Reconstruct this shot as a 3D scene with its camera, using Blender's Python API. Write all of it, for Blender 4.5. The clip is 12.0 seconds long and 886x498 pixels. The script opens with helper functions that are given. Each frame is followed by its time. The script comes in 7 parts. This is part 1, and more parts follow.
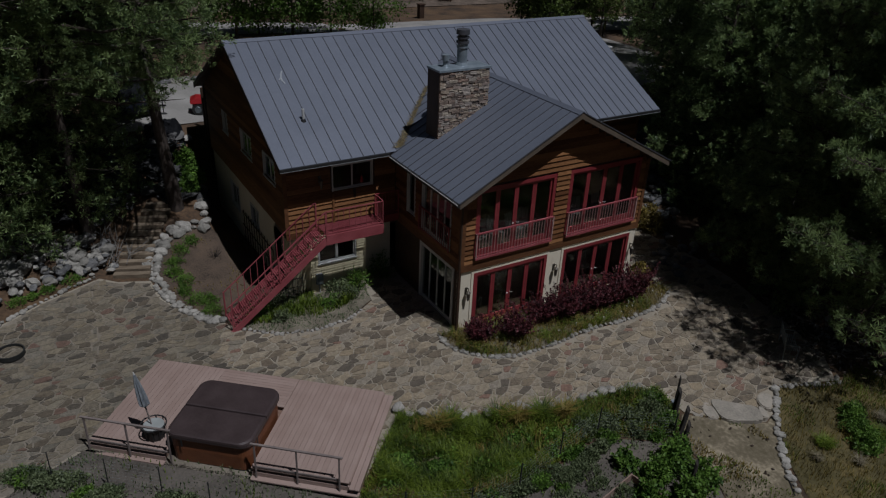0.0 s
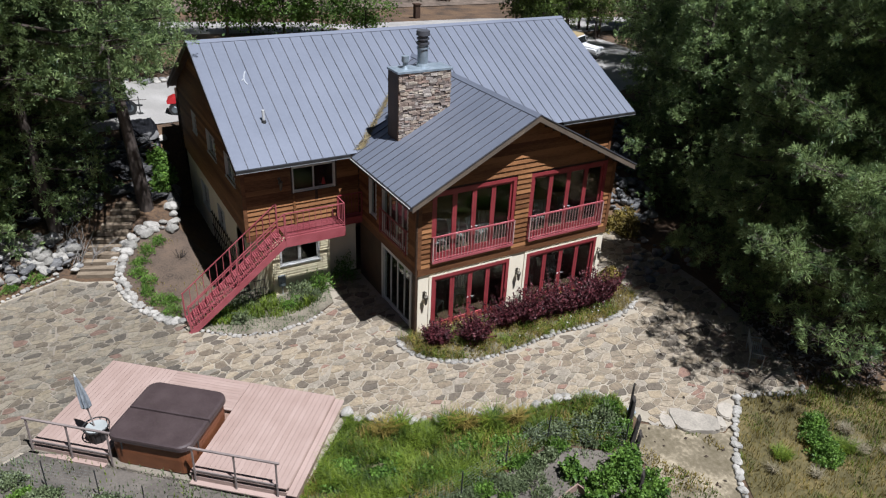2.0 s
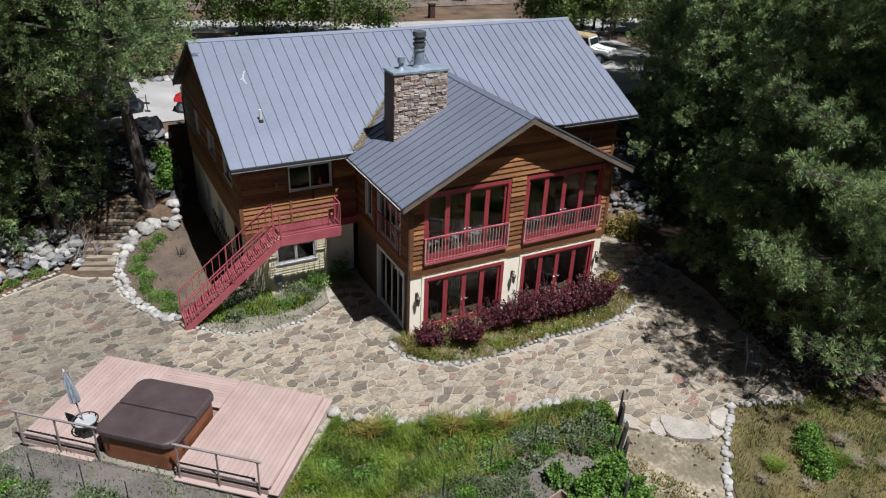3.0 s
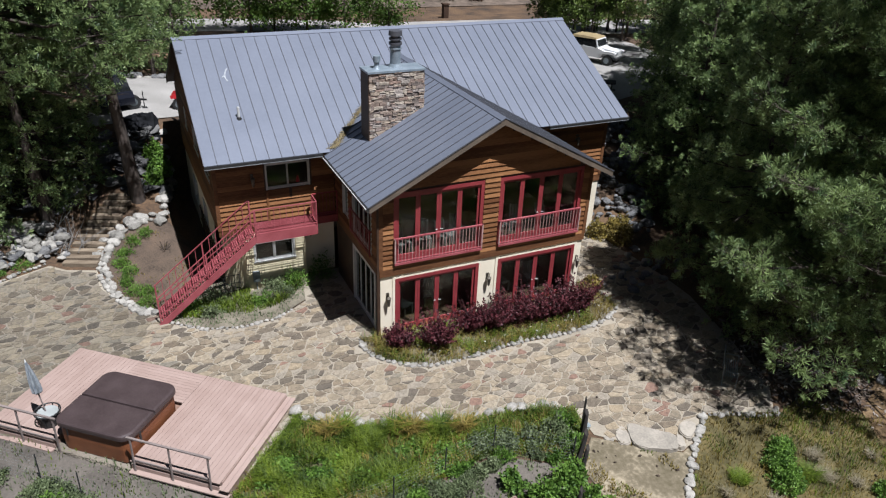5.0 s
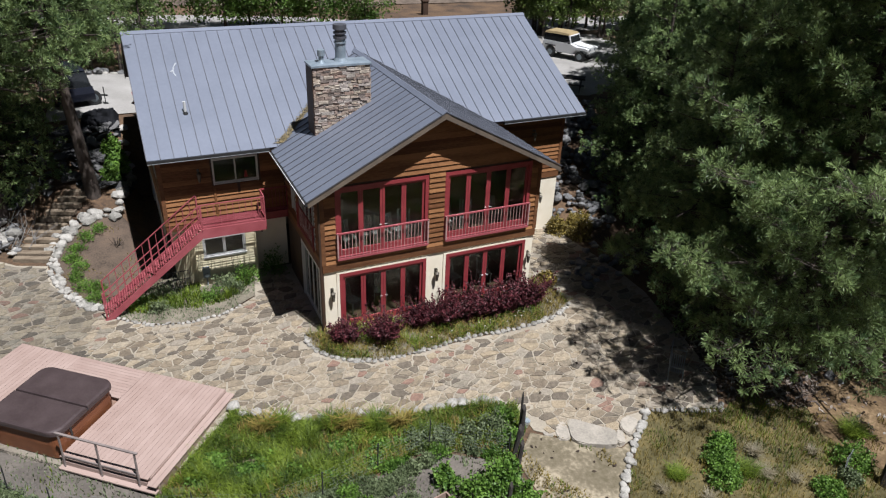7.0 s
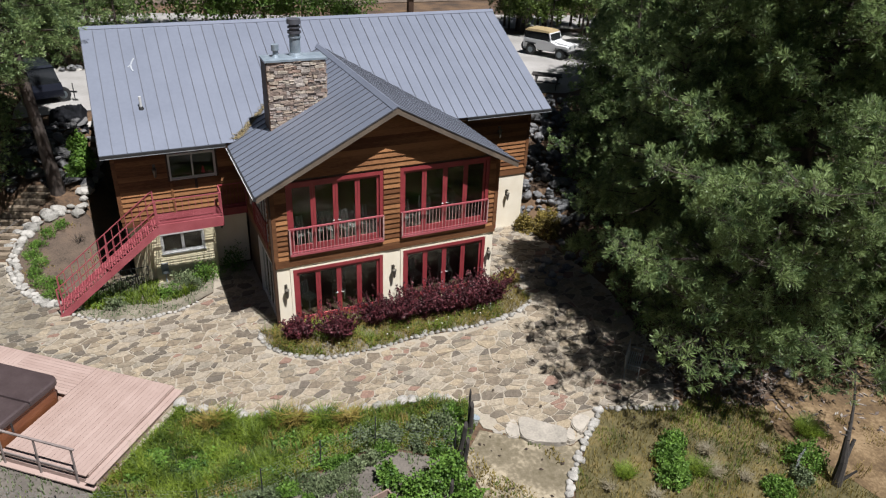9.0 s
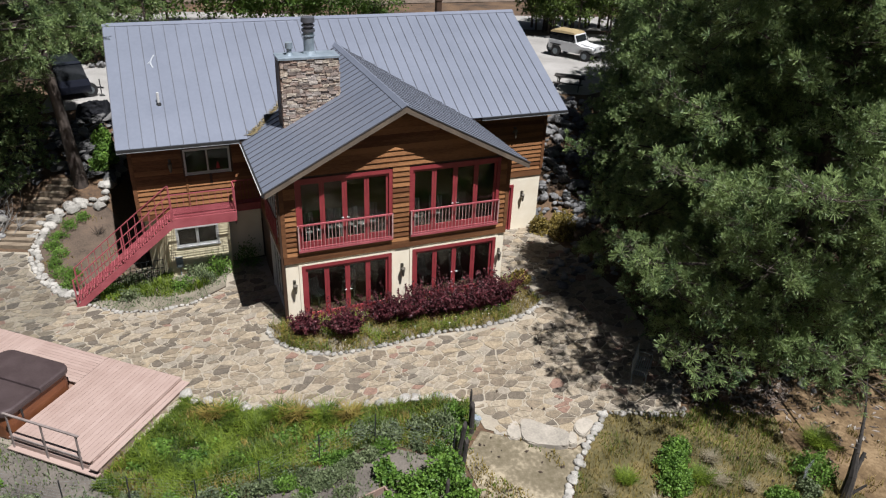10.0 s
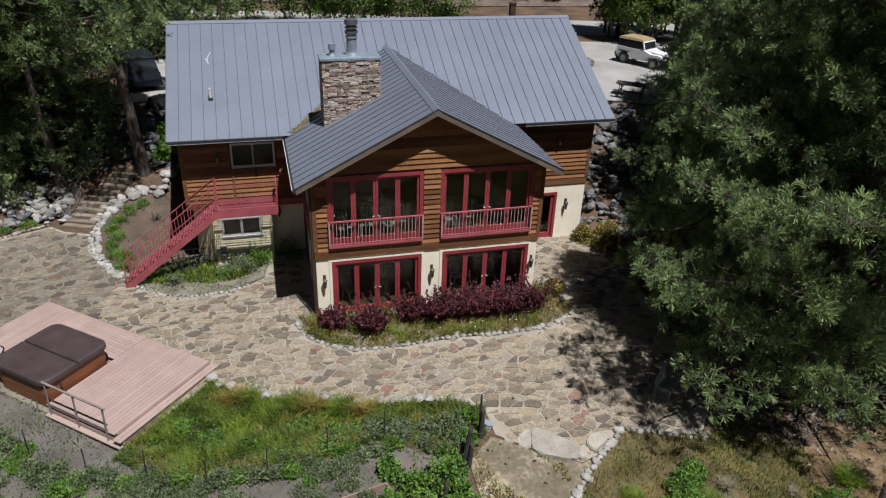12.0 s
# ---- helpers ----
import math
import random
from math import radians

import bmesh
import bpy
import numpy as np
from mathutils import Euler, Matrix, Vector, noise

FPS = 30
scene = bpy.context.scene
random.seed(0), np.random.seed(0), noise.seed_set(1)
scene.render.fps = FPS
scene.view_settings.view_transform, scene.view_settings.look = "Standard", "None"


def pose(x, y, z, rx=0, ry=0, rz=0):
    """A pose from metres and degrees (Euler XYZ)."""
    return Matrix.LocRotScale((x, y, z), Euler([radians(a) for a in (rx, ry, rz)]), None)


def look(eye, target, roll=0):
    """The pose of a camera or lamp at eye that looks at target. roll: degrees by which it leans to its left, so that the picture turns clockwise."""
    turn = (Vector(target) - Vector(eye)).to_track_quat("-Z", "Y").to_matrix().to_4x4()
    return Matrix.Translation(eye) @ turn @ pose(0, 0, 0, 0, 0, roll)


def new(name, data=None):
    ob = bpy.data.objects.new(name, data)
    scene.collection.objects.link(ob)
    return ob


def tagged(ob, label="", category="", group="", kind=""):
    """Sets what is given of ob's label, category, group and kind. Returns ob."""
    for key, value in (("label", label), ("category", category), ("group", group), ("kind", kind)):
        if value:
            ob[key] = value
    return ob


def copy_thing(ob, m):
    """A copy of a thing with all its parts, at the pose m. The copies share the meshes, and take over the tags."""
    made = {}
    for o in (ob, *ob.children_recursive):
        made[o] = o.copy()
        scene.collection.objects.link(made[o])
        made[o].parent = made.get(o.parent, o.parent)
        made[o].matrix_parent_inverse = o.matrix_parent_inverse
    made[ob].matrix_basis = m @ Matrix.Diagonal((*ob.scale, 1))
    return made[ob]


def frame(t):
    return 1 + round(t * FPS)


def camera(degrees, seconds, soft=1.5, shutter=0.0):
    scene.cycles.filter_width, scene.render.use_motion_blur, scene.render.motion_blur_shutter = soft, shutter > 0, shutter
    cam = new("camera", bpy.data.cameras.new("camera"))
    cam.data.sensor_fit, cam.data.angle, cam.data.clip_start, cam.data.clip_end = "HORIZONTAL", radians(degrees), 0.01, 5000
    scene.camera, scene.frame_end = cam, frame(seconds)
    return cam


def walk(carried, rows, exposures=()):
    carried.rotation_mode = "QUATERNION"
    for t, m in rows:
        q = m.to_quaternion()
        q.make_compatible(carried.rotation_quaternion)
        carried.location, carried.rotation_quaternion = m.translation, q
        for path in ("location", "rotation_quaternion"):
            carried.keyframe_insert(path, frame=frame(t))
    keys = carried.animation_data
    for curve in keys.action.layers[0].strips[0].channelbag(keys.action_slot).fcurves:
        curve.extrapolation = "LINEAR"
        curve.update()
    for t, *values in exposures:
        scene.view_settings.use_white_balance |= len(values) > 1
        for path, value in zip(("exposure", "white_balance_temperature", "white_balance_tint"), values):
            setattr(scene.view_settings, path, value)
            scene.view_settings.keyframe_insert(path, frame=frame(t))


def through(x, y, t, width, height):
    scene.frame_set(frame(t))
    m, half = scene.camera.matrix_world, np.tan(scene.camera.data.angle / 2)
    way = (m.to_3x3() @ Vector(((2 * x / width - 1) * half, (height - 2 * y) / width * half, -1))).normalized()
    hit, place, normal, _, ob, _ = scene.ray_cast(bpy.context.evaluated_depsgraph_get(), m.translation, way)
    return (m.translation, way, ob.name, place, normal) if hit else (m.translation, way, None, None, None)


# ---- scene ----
cam = camera(63.5, 12.0, 1.2)
PATH = [
    (0, (-11.798, -17.864, 14.543), (-10.867, -16.359, 13.611), 2.6),
    (0.5, (-11.332, -18.034, 14.577), (-10.406, -16.527, 13.644), 2.6),
    (1, (-10.863, -18.208, 14.581), (-9.943, -16.697, 13.648), 2.6),
    (1.5, (-10.409, -18.401, 14.601), (-9.497, -16.885, 13.667), 2.5),
    (2, (-9.949, -18.59, 14.621), (-9.054, -17.065, 13.686), 2.5),
    (2.5, (-9.504, -18.78, 14.662), (-8.631, -17.243, 13.725), 2.5),
    (4.5, (-7.638, -19.543, 14.746), (-6.871, -17.954, 13.805), 2.4),
    (5, (-7.183, -19.714, 14.709), (-6.416, -18.124, 13.768), 2.4),
    (5.5, (-6.752, -19.892, 14.706), (-5.985, -18.304, 13.763), 2.4),
    (6, (-6.311, -20.081, 14.677), (-5.545, -18.493, 13.734), 2.4),
    (6.5, (-5.885, -20.267, 14.641), (-5.118, -18.679, 13.698), 2.4),
    (7, (-5.453, -20.449, 14.614), (-4.686, -18.862, 13.67), 2.4),
    (9, (-3.925, -21.042, 14.458), (-3.164, -19.451, 13.515), 2.4),
    (9.5, (-3.569, -21.184, 14.433), (-2.846, -19.575, 13.49), 2.4),
    (10, (-3.197, -21.379, 14.427), (-2.516, -19.752, 13.484), 2.3),
    (10.5, (-2.806, -21.567, 14.453), (-2.172, -19.921, 13.509), 2.2),
    (11, (-2.383, -21.748, 14.509), (-1.802, -20.085, 13.564), 2.1),
    (11.5, (-1.942, -21.894, 14.55), (-1.419, -20.211, 13.604), 2.1),
    (12, (-1.543, -22.033, 14.589), (-1.072, -20.335, 13.643), 2.1),
]
walk(cam, [(t, look(eye, target, roll)) for t, eye, target, roll in PATH],
     [(0.0, -1.12, 5890, 12), (0.25, -0.37, 5890, 12), (0.5, 0.23, 5890, 12), (0.8, 0.73, 5890, 12), (1.1, 0.76, 5890, 12), (2.5, 0.76, 5910, 12), (5.0, 0.73, 5960, 12), (7.0, 0.73, 6050, 12), (9.0, 0.81, 6200, 12),
      (9.5, 0.81, 6200, 12), (10.5, 0.76, 6200, 12), (11.0, 0.73, 6200, 12), (11.5, 0.64, 6150, 12), (12.0, 0.47, 6120, 12)])

# ---- light ----
SUN_WAY = Vector((0.33, -1.0, 2.33)).normalized()
world = bpy.data.worlds.new("sky")
scene.world = world
world.use_nodes = True
wn = world.node_tree.nodes
sky = wn.new("ShaderNodeTexSky")
sky.sky_type, sky.sun_disc = "NISHITA", False
sky.sun_elevation = math.asin(SUN_WAY.z)
sky.sun_rotation = math.atan2(SUN_WAY.x, SUN_WAY.y)
wn["Background"].inputs["Strength"].default_value = 0.012
world.node_tree.links.new(sky.outputs[0], wn["Background"].inputs["Color"])
sun = new("sun", bpy.data.lights.new("sun", "SUN"))
sun.data.energy, sun.data.angle, sun.data.color = 5.0, radians(0.5), (1.0, 0.98, 0.95)
sun.matrix_world = look(SUN_WAY * 60, (0, 0, 0))


# ---- materials ----
def material(name, dark, light, scale=3.0, rough=0.7, bump=0.2, metal=0.0, fine=40.0, vary=0.0, stretch=(1, 1, 1),
             third=None, spec=0.5, trans=0.0):
    """Two-scale mottled surface: coarse stains between two colours, fine grain in the relief."""
    m = bpy.data.materials.new(name)
    m.use_nodes = True
    n, l = m.node_tree.nodes, m.node_tree.links
    b = n["Principled BSDF"]
    b.inputs["Roughness"].default_value, b.inputs["Metallic"].default_value = rough, metal
    b.inputs["Specular IOR Level"].default_value = spec
    geo = n.new("ShaderNodeNewGeometry")
    mul = n.new("ShaderNodeVectorMath")
    mul.operation = "MULTIPLY"
    mul.inputs[1].default_value = stretch
    l.new(geo.outputs["Position"], mul.inputs[0])
    coarse, grain = n.new("ShaderNodeTexNoise"), n.new("ShaderNodeTexNoise")
    for tex, s in ((coarse, scale), (grain, fine)):
        tex.inputs["Scale"].default_value, tex.inputs["Detail"].default_value = s, 5
        l.new(mul.outputs[0], tex.inputs["Vector"])
    ramp = n.new("ShaderNodeValToRGB")
    e = ramp.color_ramp.elements
    e[0].position, e[1].position = 0.32, 0.68
    e[0].color, e[1].color = (*dark, 1), (*light, 1)
    if third:
        k = e.new(0.5)
        k.color = (*third, 1)
    add = n.new("ShaderNodeMath")
    add.operation = "MULTIPLY_ADD"
    add.inputs[1].default_value = 0.45
    l.new(grain.outputs["Fac"], add.inputs[0])
    mix0 = n.new("ShaderNodeMath")
    mix0.operation = "MULTIPLY_ADD"
    mix0.inputs[1].default_value, mix0.inputs[2].default_value = 0.75, -0.1
    l.new(coarse.outputs["Fac"], mix0.inputs[0])
    l.new(mix0.outputs[0], add.inputs[2])
    last = add.outputs[0]
    if vary:
        info = n.new("ShaderNodeObjectInfo")
        v = n.new("ShaderNodeMath")
        v.operation = "MULTIPLY_ADD"
        v.inputs[1].default_value = vary
        sub = n.new("ShaderNodeMath")
        sub.operation = "SUBTRACT"
        sub.inputs[1].default_value = 0.5
        l.new(info.outputs["Random"], sub.inputs[0])
        l.new(sub.outputs[0], v.inputs[0])
        l.new(last, v.inputs[2])
        last = v.outputs[0]
    l.new(last, ramp.inputs["Fac"])
    l.new(ramp.outputs["Color"], b.inputs["Base Color"])
    if bump:
        bm = n.new("ShaderNodeBump")
        bm.inputs["Strength"].default_value, bm.inputs["Distance"].default_value = bump, 0.02
        l.new(grain.outputs["Fac"], bm.inputs["Height"])
        l.new(bm.outputs[0], b.inputs["Normal"])
    if trans:
        b.inputs["Transmission Weight"].default_value = trans
    return m


def leafy(name, dark, light, scale=1.2, rough=0.55, through=0.25, low=0.4, high=0.95):
    """Foliage: coloured leaf by leaf, with a little light through the blades."""
    m = bpy.data.materials.new(name)
    m.use_nodes = True
    n, l = m.node_tree.nodes, m.node_tree.links
    b = n["Principled BSDF"]
    b.inputs["Roughness"].default_value, b.inputs["Specular IOR Level"].default_value = rough, 0.3
    geo = n.new("ShaderNodeNewGeometry")
    tex = n.new("ShaderNodeTexNoise")
    tex.inputs["Scale"].default_value, tex.inputs["Detail"].default_value = scale, 3
    l.new(geo.outputs["Position"], tex.inputs["Vector"])
    add = n.new("ShaderNodeMath")
    add.operation = "MULTIPLY_ADD"
    add.inputs[1].default_value = 0.4
    l.new(geo.outputs["Random Per Island"], add.inputs[0])
    l.new(tex.outputs["Fac"], add.inputs[2])
    ramp = n.new("ShaderNodeValToRGB")
    e = ramp.color_ramp.elements
    e[0].position, e[1].position = low, high
    e[0].color, e[1].color = (*dark, 1), (*light, 1)
    l.new(add.outputs[0], ramp.inputs["Fac"])
    l.new(ramp.outputs["Color"], b.inputs["Base Color"])
    tr = n.new("ShaderNodeBsdfTranslucent")
    l.new(ramp.outputs["Color"], tr.inputs["Color"])
    mix = n.new("ShaderNodeMixShader")
    mix.inputs["Fac"].default_value = through
    l.new(b.outputs[0], mix.inputs[1])
    l.new(tr.outputs[0], mix.inputs[2])
    l.new(mix.outputs[0], n["Material Output"].inputs["Surface"])
    return m


def stone_material(name, palette, island=False, bump=0.8, mottling=0.5):
    """Stones that differ one from the next, each mottled."""
    m = bpy.data.materials.new(name)
    m.use_nodes = True
    n, l = m.node_tree.nodes, m.node_tree.links
    b = n["Principled BSDF"]
    b.inputs["Roughness"].default_value = 0.88
    ramp = n.new("ShaderNodeValToRGB")
    ramp.color_ramp.interpolation = "CONSTANT"
    e = ramp.color_ramp.elements
    for k, c in enumerate(palette):
        q = e[k] if k < 2 else e.new(k / len(palette))
        q.position, q.color = k / len(palette), (*c, 1)
    geo = n.new("ShaderNodeNewGeometry")
    if island:
        l.new(geo.outputs["Random Per Island"], ramp.inputs["Fac"])
    else:
        l.new(n.new("ShaderNodeObjectInfo").outputs["Random"], ramp.inputs["Fac"])
    coarse, grain = n.new("ShaderNodeTexNoise"), n.new("ShaderNodeTexNoise")
    for tex, s in ((coarse, 8.0), (grain, 30)):
        tex.inputs["Scale"].default_value, tex.inputs["Detail"].default_value = s, 6
        l.new(geo.outputs["Position"], tex.inputs["Vector"])
    avg = n.new("ShaderNodeMath")
    avg.operation = "ADD"
    l.new(coarse.outputs["Fac"], avg.inputs[0])
    l.new(grain.outputs["Fac"], avg.inputs[1])
    span = n.new("ShaderNodeMapRange")
    span.inputs["From Min"].default_value, span.inputs["From Max"].default_value = 0.6, 1.4
    span.inputs["To Min"].default_value, span.inputs["To Max"].default_value = 1 - mottling, 1 + mottling
    l.new(avg.outputs[0], span.inputs["Value"])
    mul = n.new("ShaderNodeVectorMath")
    mul.operation = "SCALE"
    l.new(ramp.outputs["Color"], mul.inputs[0])
    l.new(span.outputs[0], mul.inputs["Scale"])
    l.new(mul.outputs[0], b.inputs["Base Color"])
    bm_ = n.new("ShaderNodeBump")
    bm_.inputs["Strength"].default_value, bm_.inputs["Distance"].default_value = bump, 0.02
    l.new(avg.outputs[0], bm_.inputs["Height"])
    l.new(bm_.outputs[0], b.inputs["Normal"])
    return m


M = {
    "soil": material("soil", (0.0532, 0.03724, 0.0266), (0.149, 0.1117, 0.0798), 0.7, 0.95, 0.8, fine=14, third=(0.09044, 0.06384, 0.04484)),
    "litter": material("needle litter", (0.0228, 0.01596, 0.01064), (0.1254, 0.076, 0.038), 0.5, 0.95, 0.9, fine=9, third=(0.0798, 0.04712, 0.02508)),
    "mulch": material("brown mulch", (0.03, 0.021, 0.0135), (0.105, 0.071, 0.047), 1.1, 0.95, 0.9, fine=15, third=(0.0798, 0.05624, 0.03952)),
    "gravel": material("pale gravel", (0.1908, 0.1809, 0.1657), (0.3108, 0.2956, 0.2759), 0.5, 0.95, 0.6, fine=18),
    "dust": material("tan dirt path", (0.09, 0.074, 0.042), (0.285, 0.24, 0.164), 1.0, 0.95, 0.8, fine=8, third=(0.1368, 0.1125, 0.07296)),
    "mortar": material("pale mortar", (0.212, 0.182, 0.138), (0.308, 0.27, 0.21), 0.5, 0.95, 0.6, fine=16),
    "rock": material("white boulder", (0.165, 0.156, 0.137), (0.34, 0.32, 0.286), 2.5, 0.9, 0.5, fine=20, vary=0.3),
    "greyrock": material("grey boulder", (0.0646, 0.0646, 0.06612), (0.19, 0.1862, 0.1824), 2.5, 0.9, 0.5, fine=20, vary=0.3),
    "roof": material("grey-blue metal roof", (0.1459, 0.1611, 0.2006), (0.1718, 0.1877, 0.231), 0.6, 0.42, 0.03, metal=0.3, fine=8, vary=0.1),
    "seam": material("dark metal seam", (0.0798, 0.08208, 0.09272), (0.1011, 0.1034, 0.117), 1, 0.45, 0.0, metal=0.35),
    "galv": material("galvanised steel", (0.1459, 0.1763, 0.1946), (0.2432, 0.2736, 0.2918), 4, 0.4, 0.05, metal=0.7),
    "siding": material("stained cedar siding", (0.094, 0.036, 0.013), (0.272, 0.128, 0.051), 1.0, 0.65, 0.4, fine=22, vary=0.34, stretch=(0.25, 0.25, 2.5), spec=0.25),
    "dwood": material("dark brown wood", (0.02736, 0.01292, 0.00608), (0.05472, 0.02736, 0.01368), 2, 0.7, 0.3, fine=25),
    "barge": material("tan weathered fascia", (0.07448, 0.057, 0.04256), (0.1368, 0.1056, 0.07676), 2, 0.7, 0.2, fine=25),
    "stucco": material("cream stucco", (0.6536, 0.5762, 0.4386), (0.731, 0.6665, 0.5375), 1.5, 0.9, 0.4, fine=35),
    "lap": material("pale yellow lap siding", (0.5504, 0.4859, 0.3096), (0.6192, 0.5547, 0.3784), 2, 0.7, 0.15, fine=25),
    "red": material("barn red paint", (0.178, 0.0215, 0.026), (0.248, 0.037, 0.042), 2, 0.5, 0.1, fine=25),
    "redstair": material("faded red painted steel", (0.215, 0.04128, 0.04988), (0.3096, 0.07912, 0.0903), 2, 0.55, 0.15, fine=25),
    "white": material("white paint", (0.4264, 0.4264, 0.4134), (0.5168, 0.5168, 0.5039), 2, 0.5, 0.05),
    "black": material("black rubber", (0.00912, 0.00912, 0.00988), (0.0228, 0.0228, 0.0228), 3, 0.6, 0.1),
    "deck": material("pink-tinted deck boards", (0.255, 0.180, 0.151), (0.315, 0.232, 0.199), 1.2, 0.75, 0.2, fine=30, vary=0.2),
    "decklow": material("weathered deck fascia", (0.1862, 0.1201, 0.09272), (0.2736, 0.1968, 0.1588), 1.2, 0.8, 0.2, fine=30),
    "cover": material("brown vinyl cover", (0.038, 0.02584, 0.02584), (0.05776, 0.04104, 0.04104), 2, 0.45, 0.15, fine=18),
    "tubside": material("orange-brown tub panel", (0.1216, 0.038, 0.01368), (0.1946, 0.06992, 0.02736), 1.5, 0.55, 0.1, fine=20, stretch=(1, 1, 3)),
    "rail": material("weathered grey-brown rail", (0.13, 0.106, 0.098), (0.225, 0.186, 0.172), 3, 0.6, 0.15),
    "bark": material("pine bark", (0.02736, 0.02052, 0.01672), (0.0798, 0.0608, 0.04864), 3, 0.95, 1.0, fine=12, stretch=(1, 1, 0.3)),
    "stake": material("dark steel stake", (0.00912, 0.01064, 0.00988), (0.0228, 0.0228, 0.0228), 3, 0.7, 0.1),
    "timber": material("weathered step timber", (0.0912, 0.0646, 0.0418), (0.2356, 0.1862, 0.1292), 1.5, 0.9, 0.4, fine=20, stretch=(0.5, 2, 2)),
    "room": material("dim interior plaster", (0.1596, 0.1436, 0.1224), (0.2022, 0.1809, 0.1543), 1, 0.9, 0.0),
    "roomfloor": material("wood floor", (0.04712, 0.02736, 0.01596), (0.076, 0.04408, 0.02584), 1, 0.5, 0.0),
    "grassg": leafy("green grass blade", (0.02, 0.046, 0.005), (0.178, 0.24, 0.024), 1.1, through=0.3, low=0.45, high=0.95),
    "grassd": leafy("dry grass blade", (0.078, 0.058, 0.012), (0.26, 0.2, 0.05), 0.9, through=0.2),
    "sage": leafy("grey-green sage leaf", (0.045, 0.066, 0.028), (0.165, 0.2, 0.098), 1.8, through=0.1),
    "bush": leafy("bright green leaf", (0.03024, 0.0756, 0.01008), (0.1554, 0.2688, 0.04368), 2.4),
    "barberry": leafy("burgundy leaf", (0.02, 0.0052, 0.0078), (0.118, 0.027, 0.034), 2.5, through=0.15),
    "needle": leafy("pine needle", (0.046, 0.086, 0.035), (0.28, 0.368, 0.14), 1.6, 0.4, 0.42, 0.4, 0.92),
    "bandwood": material("dark-stained trim board", (0.078, 0.0312, 0.0133), (0.168, 0.077, 0.033), 1.2, 0.65, 0.4, fine=22, stretch=(0.3, 0.3, 2.5), spec=0.25),
    "palebar": material("sun-bleached red paint", (0.26, 0.15, 0.14), (0.42, 0.28, 0.26), 3, 0.6, 0.1),
    "bronze": material("dark bronze", (0.04, 0.035, 0.027), (0.12, 0.104, 0.08), 6, 0.5, 0.2, metal=0.3),
    "straw": leafy("pale straw blade", (0.1176, 0.09912, 0.05544), (0.2856, 0.2478, 0.168), 1.5, through=0.2),
    "meshwire": material("galvanised wire", (0.228, 0.2432, 0.2508), (0.342, 0.3572, 0.3648), 3, 0.5, 0.0, metal=0.4),
    "leaf": leafy("fresh green leaf", (0.03192, 0.06972, 0.00924), (0.1075, 0.189, 0.03192), 0.6, through=0.35),
}
glass = bpy.data.materials.new("window glass")
glass.use_nodes = True
gb = glass.node_tree.nodes["Principled BSDF"]
gb.inputs["Base Color"].default_value = (0.55, 0.62, 0.60, 1)
gb.inputs["Transmission Weight"].default_value = 1.0
gb.inputs["Roughness"].default_value, gb.inputs["IOR"].default_value = 0.02, 1.5
M["glass"] = glass


# ---- mesh helpers ----
def quad_box(bm, a, b, c, d, depth):
    """A slab: the face a b c d and the same face moved by depth."""
    depth = Vector(depth)
    lo = [bm.verts.new(Vector(p)) for p in (a, b, c, d)]
    hi = [bm.verts.new(Vector(p) + depth) for p in (a, b, c, d)]
    bm.faces.new(lo[::-1])
    bm.faces.new(hi)
    for i in range(4):
        bm.faces.new((lo[i], lo[(i + 1) % 4], hi[(i + 1) % 4], hi[i]))


def box(bm, x0, x1, y0, y1, z0, z1):
    quad_box(bm, (x0, y0, z0), (x1, y0, z0), (x1, y1, z0), (x0, y1, z0), (0, 0, z1 - z0))


def tube(bm, a, b, r0, r1=None, sides=8, caps=True):
    a, b = Vector(a), Vector(b)
    r1 = r0 if r1 is None else r1
    w = (b - a).normalized()
    u = w.orthogonal().normalized()
    v = w.cross(u)
    rings = []
    for p, r in ((a, r0), (b, r1)):
        rings.append([bm.verts.new(p + r * (math.cos(k * math.tau / sides) * u + math.sin(k * math.tau / sides) * v)) for k in range(sides)])
    for k in range(sides):
        bm.faces.new((rings[0][k], rings[0][(k + 1) % sides], rings[1][(k + 1) % sides], rings[1][k]))
    if caps:
        bm.faces.new(rings[0][::-1])
        bm.faces.new(rings[1])


def bar(bm, a, b, w, h):
    """A square bar from a to b, w wide and h high."""
    a, b = Vector(a), Vector(b)
    d = (b - a).normalized()
    side = d.cross(Vector((0, 0, 1)))
    side = side.normalized() if side.length > 1e-4 else Vector((1, 0, 0))
    up = side.cross(d).normalized()
    p = [a - side * w / 2 - up * h / 2, a + side * w / 2 - up * h / 2, a + side * w / 2 + up * h / 2, a - side * w / 2 + up * h / 2]
    quad_box(bm, *p, b - a)


def outline(bm, pts, z0, z1):
    """A prism over the outline pts (x, y)."""
    lo = [bm.verts.new((x, y, z0)) for x, y in pts]
    hi = [bm.verts.new((x, y, z1)) for x, y in pts]
    bm.faces.new(lo[::-1])
    bm.faces.new(hi)
    for i in range(len(pts)):
        j = (i + 1) % len(pts)
        bm.faces.new((lo[i], lo[j], hi[j], hi[i]))


def solid(name, bm, mat, smooth=False):
    bmesh.ops.recalc_face_normals(bm, faces=bm.faces[:])
    me = bpy.data.meshes.new(name)
    bm.to_mesh(me)
    bm.free()
    me.materials.append(mat)
    if smooth:
        me.shade_smooth()
    return me


